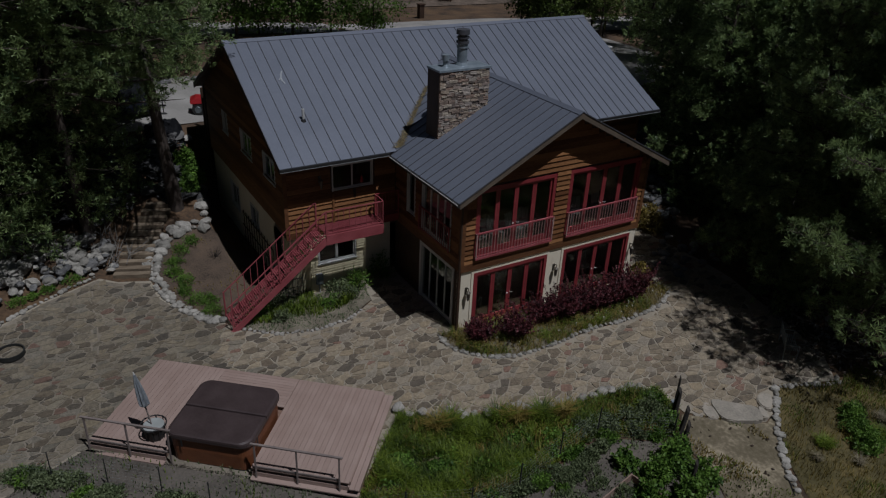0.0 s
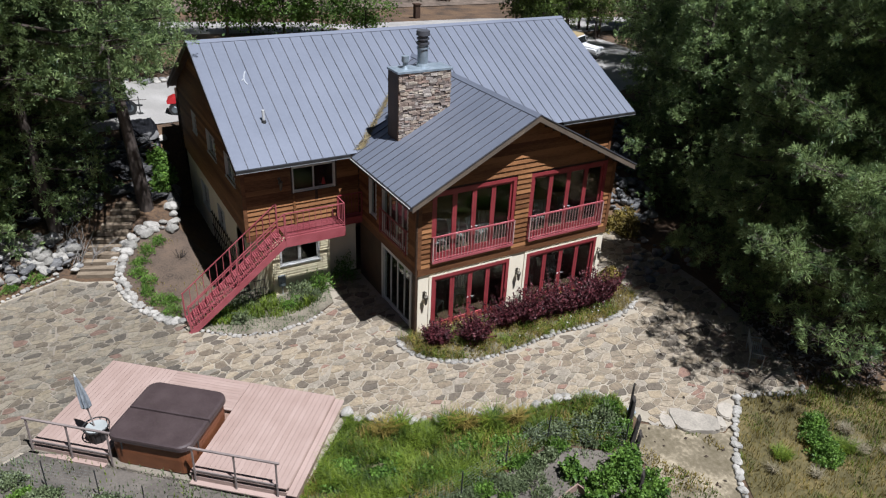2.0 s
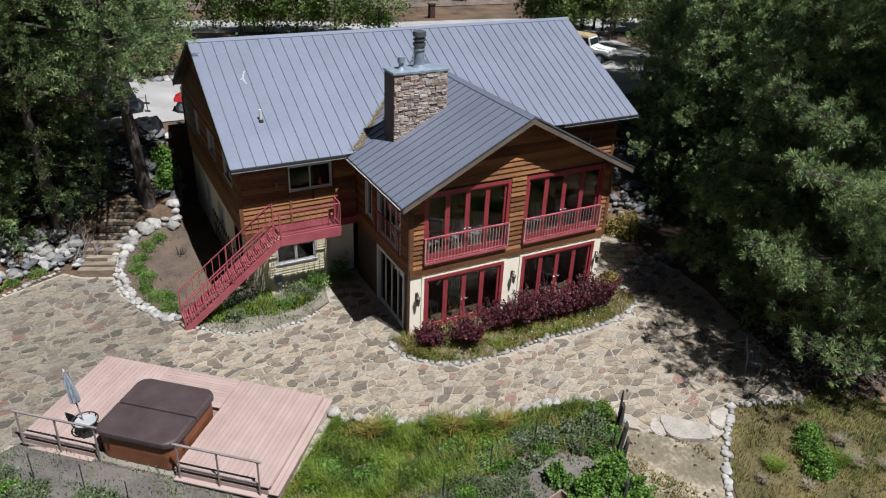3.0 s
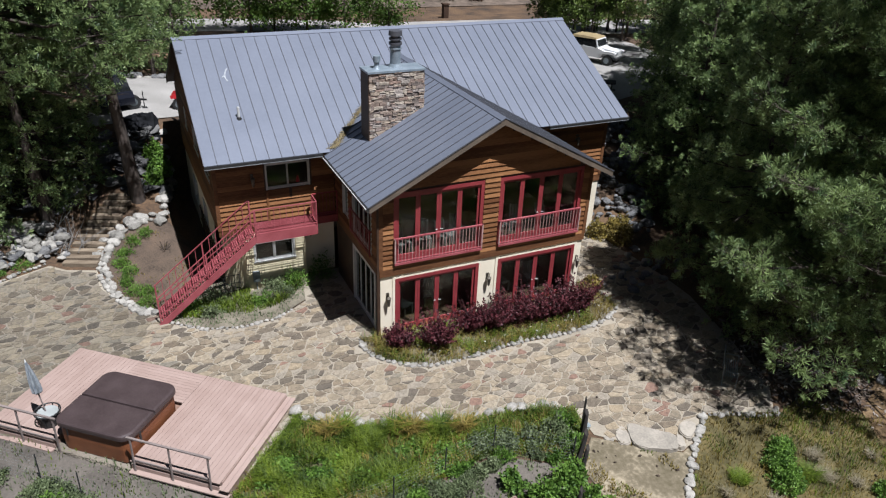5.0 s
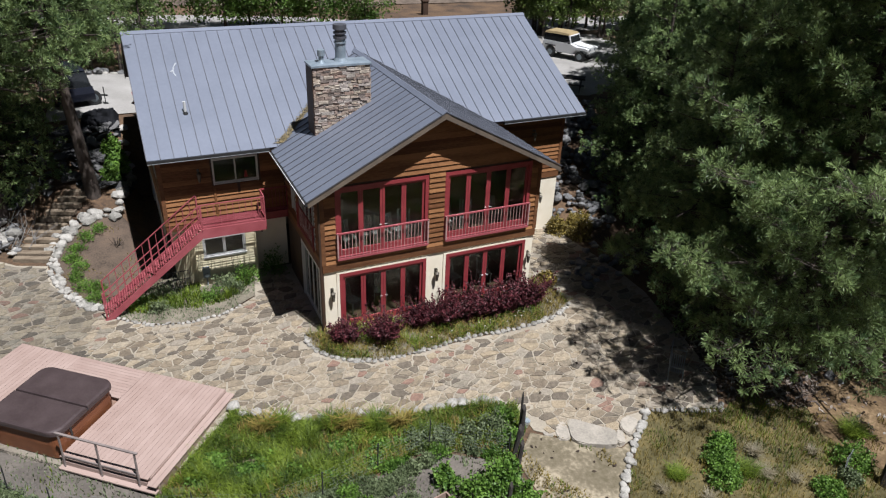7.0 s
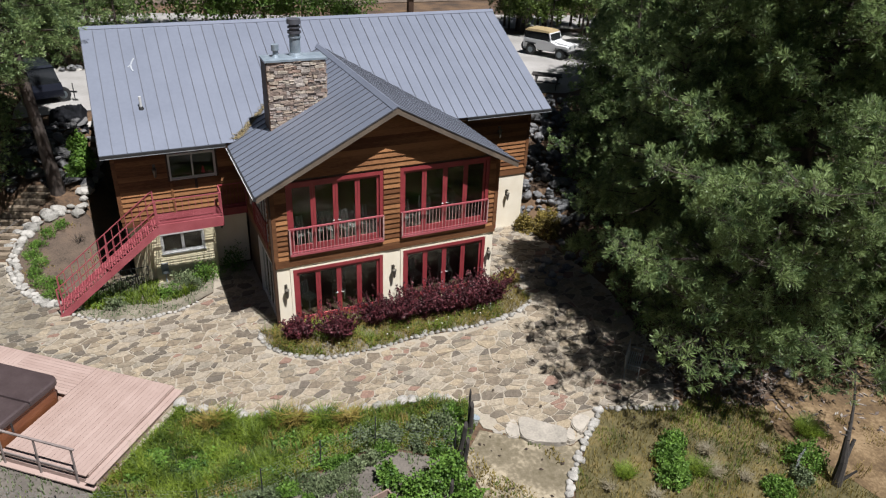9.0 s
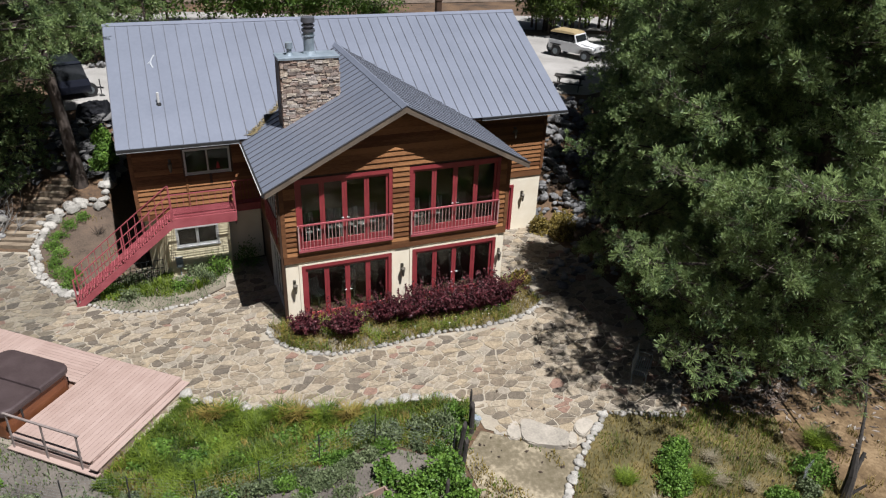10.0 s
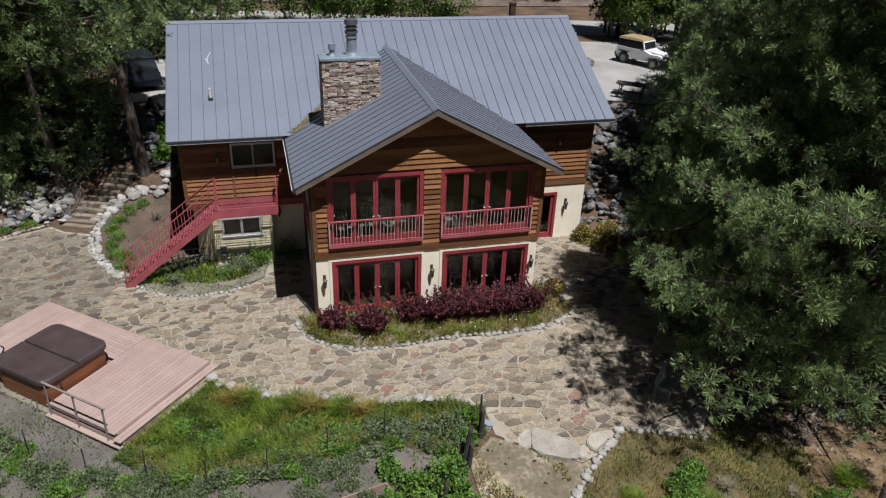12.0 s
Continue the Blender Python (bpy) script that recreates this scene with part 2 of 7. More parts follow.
def part(name, bm, mat, parent, label="", smooth=False):
    ob = new(name, bm if isinstance(bm, bpy.types.Mesh) else solid(name, bm, mat, smooth))
    ob.parent = parent
    return tagged(ob, label) if label else ob


def piece(name, mesh, parent, m=None):
    ob = new(name, mesh)
    ob.parent = parent
    if m is not None:
        ob.matrix_basis = m
    return ob


def thing(name, label, category, at=(0, 0, 0), turn=0.0, group="", kind=""):
    ob = new(name)
    ob.empty_display_size = 0.2
    ob.matrix_basis = pose(*at, 0, 0, turn)
    return tagged(ob, label, category, group, kind)


def parts(parent, *items):
    """items: name, material, function that fills a bmesh."""
    for name, mat, fill, *rest in items:
        bm = bmesh.new()
        fill(bm)
        part(name, bm, M[mat], parent, *rest)


def soup(name, verts, faces, mat, parent=None):
    me = bpy.data.meshes.new(name)
    me.from_pydata(verts, [], faces)
    me.materials.append(mat)
    ob = new(name, me)
    ob.parent = parent
    return ob


def soup_np(name, v, mat, parent=None, corners=3):
    """A mesh of loose triangles or quads from an array (n * corners, 3)."""
    v = np.asarray(v, dtype=np.float32).reshape(-1, 3)
    n = len(v) // corners
    me = bpy.data.meshes.new(name)
    me.vertices.add(len(v))
    me.vertices.foreach_set("co", v.ravel())
    me.loops.add(n * corners)
    me.loops.foreach_set("vertex_index", np.arange(n * corners, dtype=np.int32))
    me.polygons.add(n)
    me.polygons.foreach_set("loop_start", np.arange(0, n * corners, corners, dtype=np.int32))
    me.update()
    me.validate()
    me.materials.append(mat)
    ob = new(name, me)
    ob.parent = parent
    return ob


def round_rect(x0, x1, y0, y1, r, n=6):
    pts = []
    for cx, cy, a0 in ((x1 - r, y1 - r, 0), (x0 + r, y1 - r, 90), (x0 + r, y0 + r, 180), (x1 - r, y0 + r, 270)):
        for k in range(n + 1):
            a = radians(a0 + 90 * k / n)
            pts.append((cx + r * math.cos(a), cy + r * math.sin(a)))
    return pts


def soft_slab(b, rings):
    """Stacked rounded outlines (x0, x1, y0, y1, r, z) closed at both ends."""
    loops = [[b.verts.new((x, y, z)) for x, y in round_rect(x0, x1, y0, y1, r)] for x0, x1, y0, y1, r, z in rings]
    for a, c in zip(loops, loops[1:]):
        n = len(a)
        for k in range(n):
            b.faces.new((a[k], a[(k + 1) % n], c[(k + 1) % n], c[k]))
    b.faces.new(loops[0][::-1])
    b.faces.new(loops[-1])


# ---- ground ----
def ease(a, b, v):
    k = min(1.0, max(0.0, (v - a) / (b - a)))
    return k * k * (3 - 2 * k)


def along(v, pts):
    for (a, za), (b, zb) in zip(pts, pts[1:]):
        if v < b:
            return za + (zb - za) * max(0.0, v - a) / (b - a)
    return pts[-1][1]


def land(x, y):
    """Height of the ground: a terrace in front, rising beside the house to the yard behind it."""
    z = 0.075 * max(-40, min(y, 0)) - 0.022 * min(12, max(x, 0)) + 0.033 * max(-12, min(x, 0))
    left = along(y, [(5.5, 0), (9.3, 0.55), (12.2, 1.5), (18, 3.6), (19, 3.6)])
    right = along(y, [(3, 0), (7, 1.1), (13, 2.9), (16, 3.1)])
    back = along(y, [(15, 0), (17, 3.3)])
    if x < 4:
        k = ease(-6.1, -4.9, x)
        z += left * (1 - k) + back * k
    else:
        k = ease(12.4, 14, x)
        z += back * (1 - k) + right * k
    if y > 22:
        z -= 0.03 * min(23, y - 22)
    if y > 50:
        z += 0.2 * min(250, y - 50)
    return z


def spread(lo, hi, near_lo, near_hi, fine, grow):
    vals = list(np.arange(near_lo, near_hi + fine / 2, fine))
    step = fine
    while vals[-1] < hi:
        step *= grow
        vals.append(vals[-1] + step)
    step = fine
    while vals[0] > lo:
        step *= grow
        vals.insert(0, vals[0] - step)
    return vals


gx, gy = spread(-900, 900, -18, 28, 0.5, 1.25), spread(-600, 1500, -14, 50, 0.5, 1.25)
gv = []
for y in gy:
    for x in gx:
        bumps = 0.05 * noise.noise((x * 0.5, y * 0.5, 0)) if (y < -9 or abs(x) > 14 or y > 6) else 0.0
        gv.append((x, y, land(x, y) - 0.03 + bumps))
nx = len(gx)
gf = [(j * nx + i, j * nx + i + 1, (j + 1) * nx + i + 1, (j + 1) * nx + i) for j in range(len(gy) - 1) for i in range(nx - 1)]
ground = soup("ground", gv, gf, M["litter"])
ground.data.shade_smooth()
tagged(ground, "brown soil strewn with pine needles, rising behind the house", "ground", kind="structure")


def inside(p, poly):
    x, y = p
    hit = False
    for (xa, ya), (xb, yb) in zip(poly, poly[1:] + poly[:1]):
        if (ya > y) != (yb > y) and x < (xb - xa) * (y - ya) / (yb - ya) + xa:
            hit = not hit
    return hit


def rounded(pts, n=6):
    """A closed smooth outline through pts."""
    out = []
    m = len(pts)
    for i in range(m):
        p0, p1, p2, p3 = (Vector((*pts[(i + k) % m], 0)) for k in (-1, 0, 1, 2))
        for k in range(n):
            t = k / n
            q = 0.5 * ((2 * p1) + (p2 - p0) * t + (2 * p0 - 5 * p1 + 4 * p2 - p3) * t * t + (3 * p1 - p0 - 3 * p2 + p3) * t ** 3)
            out.append((q.x, q.y))
    return out


def sheet(name, pts, lift, mat, label, category, cell=0.5):
    """A sheet of ground cover draped over the land inside an outline."""
    bm = bmesh.new()
    bm.faces.new([bm.verts.new((x, y, 0)) for x, y in pts])
    xs, ys = [p[0] for p in pts], [p[1] for p in pts]
    for lo, hi, no in ((min(xs), max(xs), (1, 0, 0)), (min(ys), max(ys), (0, 1, 0))):
        for c in np.arange(math.ceil(lo / cell) * cell, hi, cell):
            co = (c, 0, 0) if no[0] else (0, c, 0)
            bmesh.ops.bisect_plane(bm, geom=bm.verts[:] + bm.edges[:] + bm.faces[:], plane_co=co, plane_no=no)
    for v in bm.verts:
        v.co.z = land(v.co.x, v.co.y) + lift
    bmesh.ops.triangulate(bm, faces=bm.faces[:])
    ob = new(name, solid(name, bm, mat))
    if ob.data.polygons[0].normal.z < 0:
        ob.data.flip_normals()
    return tagged(ob, label, category, kind="structure")


PATIO = [(-20, 5.5), (-14.5, 7.4), (-12.5, 8.5), (-10.6, 9.1), (-10.0, 8.6), (-8.9, 8.2), (-8.75, 7.0), (-8.0, 5.7), (-7.1, 4.6), (-6.7, 3.8),
         (-5.5, 2.85), (-4.4, 2.5), (-3.1, 2.5), (-1.8, 3.3), (-1.5, 5.2), (0.1, 5.2), (0.1, 0.1), (-0.75, 0.1), (-0.55, -1.0), (0.25, -1.75), (1.5, -2.1),
         (3.0, -2.1), (4.7, -1.95), (6.6, -2.05), (8.2, -1.85), (9.4, -1.3), (9.5, -0.4), (9.1, 0.5), (8.4, 1.2), (8.2, 5.2), (12.3, 5.2), (12.6, 2.5), (12.9, -1.5),
         (12.4, -4.5), (12.0, -6.6), (11.0, -7.8), (9.5, -7.3), (8.6, -7.0), (7.5, -7.9), (6.8, -8.1), (5.6, -7.4), (4.6, -6.6), (4.6, -5.4), (3.6, -5.1),
         (2.0, -4.85), (0.5, -4.7), (-0.5, -4.1), (-1.5, -3.95), (-2.8, -3.4), (-3.7, -2.6), (-6.2, -4.9), (-12.3, 0.2), (-14.2, -0.7), (-20, 0.5)]
sheet("patio", PATIO, 0.0, M["mortar"], "mortar bed of a flagstone patio", "patio")

# ---- house ----
RX, WX, WY = 4.07, 8.2, 4.87                       # wing: ridge, width, depth to the main wall
PITCH = 0.519
MRY, MRZ, MEY = 10.09, 8.53, 4.2                  # main roof: ridge line, ridge height, front eave
ML, MR = -4.78, 13.0                              # main roof's ends
HL, HR, HB = -4.45, 12.3, 15.1                    # main walls
RWY = 4.73                                        # wall beyond the wing
WRZ, WEX0, WEX1, WFY = 7.72, -0.55, 8.69, -0.60   # wing roof
FLOOR2 = 2.75


def main_z(y):
    return MRZ - PITCH * abs(y - MRY)


def wing_z(x):
    return WRZ - PITCH * abs(x - RX)


house = thing("house", "two-storey cedar-sided house with grey metal gable roofs and cream lower storey", "house")


def wall_slab(name, mat, x0, x1, z0, z1, holes, place, thick=0.2, top=None, label=""):
    """A wall in its own plane (u along, z up) with rectangular holes; place turns (u, depth, z) into the world."""
    bm = bmesh.new()
    us = sorted({x0, x1, *[h for a, b, _, _ in holes for h in (a, b)], *([RX] if top else [])})
    us = [u for u in us if x0 <= u <= x1]
    for a, b in zip(us, us[1:]):
        mid = (a + b) / 2
        cuts = sorted((c, d) for p, q, c, d in holes if p <= mid <= q)
        z = z0
        for c, d in cuts + [(None, None)]:
            if c is None:
                ta, tb = (top(a), top(b)) if top else (z1, z1)
                c = None
            else:
                ta = tb = c
            if min(ta, tb) > z + 0.005:
                quad_box(bm, place(a, 0, z), place(b, 0, z), place(b, 0, tb), place(a, 0, ta), Vector(place(a, thick, z)) - Vector(place(a, 0, z)))
            if d is not None:
                z = d
    bmesh.ops.remove_doubles(bm, verts=bm.verts[:], dist=0.0005)
    return part(name, bm, M[mat], house, label)


FRONT = lambda u, d, z: (u, d, z)
LEFTW = lambda u, d, z: (d, u, z)
MAINF = lambda u, d, z: (u, WY + d, z)
MAINR = lambda u, d, z: (u, RWY + d, z)
GABLE = lambda u, d, z: (HL + d, u, z)
GABLER = lambda u, d, z: (HR - d, u, z)
BACK = lambda u, d, z: (u, HB - d, z)

LOW = [(0.62, 3.70, 0.02, 2.15), (4.62, 7.80, 0.02, 2.15)]
UP = [(0.55, 3.72, 2.86, 5.34), (4.48, 7.78, 2.86, 5.34)]
SIDELOW = [(0.45, 2.75, 0.02, 2.30)]
SIDEUP = [(0.75, 2.75, 2.86, 5.0), (3.3, 3.9, 3.1, 4.9)]
WIN = [(-2.62, -1.0, 4.0, 5.0)]
GWIN = [(5.7, 7.0, 4.2, 5.15), (8.45, 9.85, 4.2, 5.15), (11.7, 12.5, 4.25, 5.2)]
CREAM = 2.38
under = lambda u: wing_z(u) - 0.16
wall_slab("wall", "stucco", 0, WX, -0.6, CREAM, LOW, FRONT, label="cream stucco lower wall")
front_up = wall_slab("wall", "dwood", 0, WX, CREAM, 6, UP, FRONT, top=under, label="stained cedar lap-sided gable wall")
wall_slab("wall", "dwood", 0.2, WY, -0.6, CREAM, SIDELOW, LEFTW, label="brown lower side wall")
side_up = wall_slab("wall", "dwood", 0.2, WY, CREAM, 5.36, SIDEUP, LEFTW)
wall_slab("wall", "dwood", 0.2, WY, -0.6, 5.36, [], lambda u, d, z: (WX - d, u, z))
main_up = wall_slab("wall", "dwood", HL, 0.0, CREAM, main_z(WY) - 0.12, WIN, MAINF)
right_up = wall_slab("wall", "dwood", WX, HR, CREAM, main_z(RWY) - 0.12, [], MAINR)
wall_slab("wall", "stucco", WX, HR, -0.6, CREAM, [(10.0, 10.95, -0.2, 1.95)], MAINR, label="cream stucco lower wall")
gtop = lambda u: main_z(u) - 0.12


def gable_wall(place, holes, y0, skip):
    bm = bmesh.new()
    us = sorted({y0, HB, MRY, *[h for a, b, _, _ in holes for h in (a, b)]})
    for a, b in zip(us, us[1:]):
        cut = [(c, d) for p, q, c, d in holes if p <= (a + b) / 2 <= q]
        spans = [(skip, cut[0][0]), (cut[0][1], None)] if cut else [(skip, None)]
        for z, z2 in spans:
            ta, tb = (gtop(a), gtop(b)) if z2 is None else (z2, z2)
            quad_box(bm, place(a, 0, z), place(b, 0, z), place(b, 0, tb), place(a, 0, ta), Vector(place(a, 0.2, z)) - Vector(place(a, 0, z)))
    bmesh.ops.remove_doubles(bm, verts=bm.verts[:], dist=0.0005)
    return part("wall", bm, M["dwood"], house, "dark-stained cedar gable wall")


gable_left = gable_wall(GABLE, GWIN, WY + 0.2, CREAM + 0.25)
gable_wall(GABLER, [], RWY + 0.2, CREAM)
wall_slab("wall", "stucco", 6.2, HB, -0.6, CREAM + 0.25, [(8.3, 9.3, 1.2, 2.1), (11.0, 12.2, 1.0, 2.1)], GABLE, label="cream lower side wall in shade")
wall_slab("wall", "stucco", RWY + 0.2, HB, -0.6, CREAM, [], GABLER)
wall_slab("wall", "dwood", HL, HR, -0.6, main_z(HB) - 0.12, [], BACK)
# recessed lower walls under the overhanging upper floor
ANX0, ANX1 = -3.6, -1.3
wall_slab("wall", "stucco", HL, ANX0, -0.6, CREAM, [], lambda u, d, z: (u, 6.2 + d, z))
wall_slab("wall", "lap", ANX0, ANX1, -0.6, CREAM, [(-3.28, -1.74, 1.08, 1.90)], MAINF, label="pale yellow lap-sided lower wall")
wall_slab("wall", "lap", 0.02, 1.15, -0.6, CREAM, [], lambda u, d, z: (ANX0 - 0.64 * u + 0.76 * d, WY + 0.76 * u + 0.64 * d, z), label="pale yellow slanted lower wall")
wall_slab("wall", "stucco", ANX1, 0.0, -0.6, CREAM, [], lambda u, d, z: (u, 5.35 + d, z))

# floors and rooms
parts(house,
      ("floor_slab", "dwood", lambda b: (box(b, HL + 0.01, HR - 0.01, WY + 0.21, HB - 0.21, CREAM, FLOOR2 - 0.02), box(b, 0.21, WX - 0.21, 0.21, WY + 0.2, CREAM, FLOOR2 - 0.02))),
      ("floor_finish", "roomfloor", lambda b: (box(b, HL + 0.21, HR - 0.21, WY + 0.21, HB - 0.21, FLOOR2 - 0.016, FLOOR2 + 0.02), box(b, 0.21, WX - 0.21, 0.21, WY + 0.2, FLOOR2 - 0.016, FLOOR2 + 0.02))),
      ("lower_floor", "roomfloor", lambda b: box(b, 0.21, WX - 0.21, 0.21, 9.0, -0.2, 0.02)),
      ("partition", "room", lambda b: (box(b, 0.2, WX - 0.2, 8.8, 9.0, 0.02, CREAM), box(b, 0.2, WX - 0.2, 8.8, 9.0, FLOOR2 + 0.02, 6.2))),
      ("ceiling_board", "room", lambda b: box(b, HL + 0.2, HR - 0.2, 5.4, HB - 0.2, 5.42, 5.5)))


# windows and doors
def glazed(name, place, x0, x1, z0, z1, mat, leaves, width, label, deep=0.09, sill=False, rail=0.1, foot=0.2, trim=0.07):
    """A framed opening filled with leaves; each leaf has a frame of its own and a pane."""
    w = new(name)
    w.parent = house
    tagged(w, label)
    bm = bmesh.new()
    f = 0.055 if trim > 0.05 else 0.03

    def bx(b, a0, a1, c0, c1, d0, d1):
        quad_box(b, place(a0, d0, c0), place(a1, d0, c0), place(a1, d0, c1), place(a0, d0, c1), Vector(place(a0, d1, c0)) - Vector(place(a0, d0, c0)))
    for a0, a1, c0, c1 in ((x0 - trim, x0 + f, z0, z1 + trim), (x1 - f, x1 + trim, z0, z1 + trim), (x0 + f, x1 - f, z1 - f, z1 + trim)):
        bx(bm, a0, a1, c0, c1, -0.035, 0.14)
    part("frame", bm, M[mat], w)
    bm = bmesh.new()
    bx(bm, x0 - 0.05 if sill else x0 + f, x1 + 0.05 if sill else x1 - f, z0 - (0.02 if sill else 0.0), z0 + 0.03, -0.06 if sill else 0.0, 0.14)
    part("sill", bm, M[mat], w)
    n = leaves
    step = (x1 - x0 - 2 * f) / n
    for k in range(n):
        a, b = x0 + f + k * step, x0 + f + (k + 1) * step
        bm = bmesh.new()
        bx(bm, a + 0.004, a + width, z0 + 0.042, z1 - f - 0.002, 0.03, deep)
        bx(bm, b - width, b - 0.004, z0 + 0.042, z1 - f - 0.002, 0.03, deep)
        bx(bm, a + width, b - width, z1 - f - rail, z1 - f - 0.002, 0.03, deep)
        bx(bm, a + width, b - width, z0 + 0.042, z0 + 0.042 + foot, 0.03, deep)
        leaf = part("leaf", bm, M[mat], w)
        bm = bmesh.new()
        bx(bm, a + width - 0.01, b - width + 0.01, z0 + 0.03 + foot, z1 - f - rail + 0.01, 0.055, 0.065)
        pane = part("pane", bm, M["glass"], leaf)
        pane.visible_shadow = False
    return w


for x0, x1, z0, z1 in LOW + UP:
    w = glazed("french_door", FRONT, x0, x1, z0, z1, "red", 4, 0.085, "red-framed glazed french doors, four leaves")
    for s in (-0.07, 0.07):
        bm = bmesh.new()
        c = (x0 + x1) / 2 + s
        tube(bm, (c, 0.04, z0 + 1.0), (c, -0.03, z0 + 1.0), 0.012)
        tube(bm, (c, -0.03, z0 + 1.0), (c + s, -0.035, z0 + 1.0), 0.012)
        part("door_handle", bm, M["white"], w, "brushed metal lever")
glazed("sliding_door", LEFTW, *SIDELOW[0], "white", 4, 0.024, "white-framed sliding glass doors", foot=0.08, rail=0.06)
glazed("window", LEFTW, *SIDEUP[0], "white", 4, 0.026, "white-framed tall side window", trim=0.02, foot=0.08, rail=0.06)
glazed("window", LEFTW, *SIDEUP[1], "white", 1, 0.045, "narrow white-framed window", trim=0.02, foot=0.06, rail=0.06)
glazed("window", MAINF, *WIN[0], "white", 2, 0.028, "white-framed sliding window", sill=False, trim=0.012, foot=0.05, rail=0.05)
glazed("window", MAINF, -3.28, -1.74, 1.08, 1.90, "white", 2, 0.05, "white-framed basement window", sill=True, trim=0.02, foot=0.05, rail=0.05)
for g in GWIN:
    glazed("window", GABLE, *g, "white", 2, 0.04, "white-framed side window", sill=True, trim=0.02, foot=0.05, rail=0.05)
for g in ((8.3, 9.3, 1.2, 2.1), (11.0, 12.2, 1.0, 2.1)):
    glazed("window", GABLE, *g, "white", 2, 0.04, "white-framed basement side window", sill=True, trim=0.02, foot=0.05, rail=0.05)
glazed("door", MAINR, 10.0, 10.95, -0.2, 1.95, "red", 1, 0.13, "red-framed glazed side door")


# cream surround and wooden band of the front
for x0, x1, _, z1 in LOW:
    parts(house, ("door_surround", "stucco", lambda b: box(b, x0 - 0.17, x1 + 0.17, -0.03, -0.002, z1 + 0.075, z1 + 0.13)))
    for xa in (x0 - 0.17, x1 + 0.075):
        parts(house, ("door_surround", "stucco", lambda b: box(b, xa, xa + 0.095, -0.03, -0.002, -0.1, z1 + 0.073)))
parts(house, ("band_board", "bandwood", lambda b: (box(b, -0.03, WX + 0.03, -0.06, -0.002, CREAM, CREAM + 0.28), box(b, -0.045, -0.002, 0.0, WY - 0.05, CREAM, CREAM + 0.28))),
      ("band_board", "bandwood", lambda b: box(b, WX + 0.02, HR + 0.03, RWY - 0.045, RWY - 0.002, CREAM, CREAM + 0.3)),
      ("band_board", "bandwood", lambda b: box(b, HL - 0.03, -0.06, WY - 0.045, WY - 0.002, CREAM, CREAM + 0.25)),
      ("corner_board", "bandwood", lambda b: (box(b, -0.05, 0.09, -0.066, -0.003, CREAM + 0.28, 5.3), box(b, -0.066, -0.003, 0.0, 0.12, CREAM + 0.28, 5.3))),
      ("corner_board", "bandwood", lambda b: box(b, WX - 0.09, WX + 0.05, -0.066, -0.003, CREAM + 0.28, 5.3)),
      ("corner_board", "bandwood", lambda b: box(b, HL - 0.05, HL + 0.09, WY - 0.066, WY - 0.003, CREAM + 0.25, 5.3)),
      ("corner_board", "bandwood", lambda b: box(b, HR - 0.09, HR + 0.05, RWY - 0.066, RWY - 0.003, CREAM + 0.3, 5.2)),
      ("corner_post", "dwood", lambda b: box(b, -0.06, 0.0, -0.05, 0.1, -0.2, CREAM)),
      ("downpipe", "dwood", lambda b: tube(b, (-0.1, -0.08, -0.1), (-0.1, -0.08, 5.2), 0.04)))


# roofs: slabs under standing-seam pans, barge boards, gutters, ridge caps
def deck_slab(b, pts, depth=(0, 0, -0.13)):
    quad_box(b, *pts, depth)


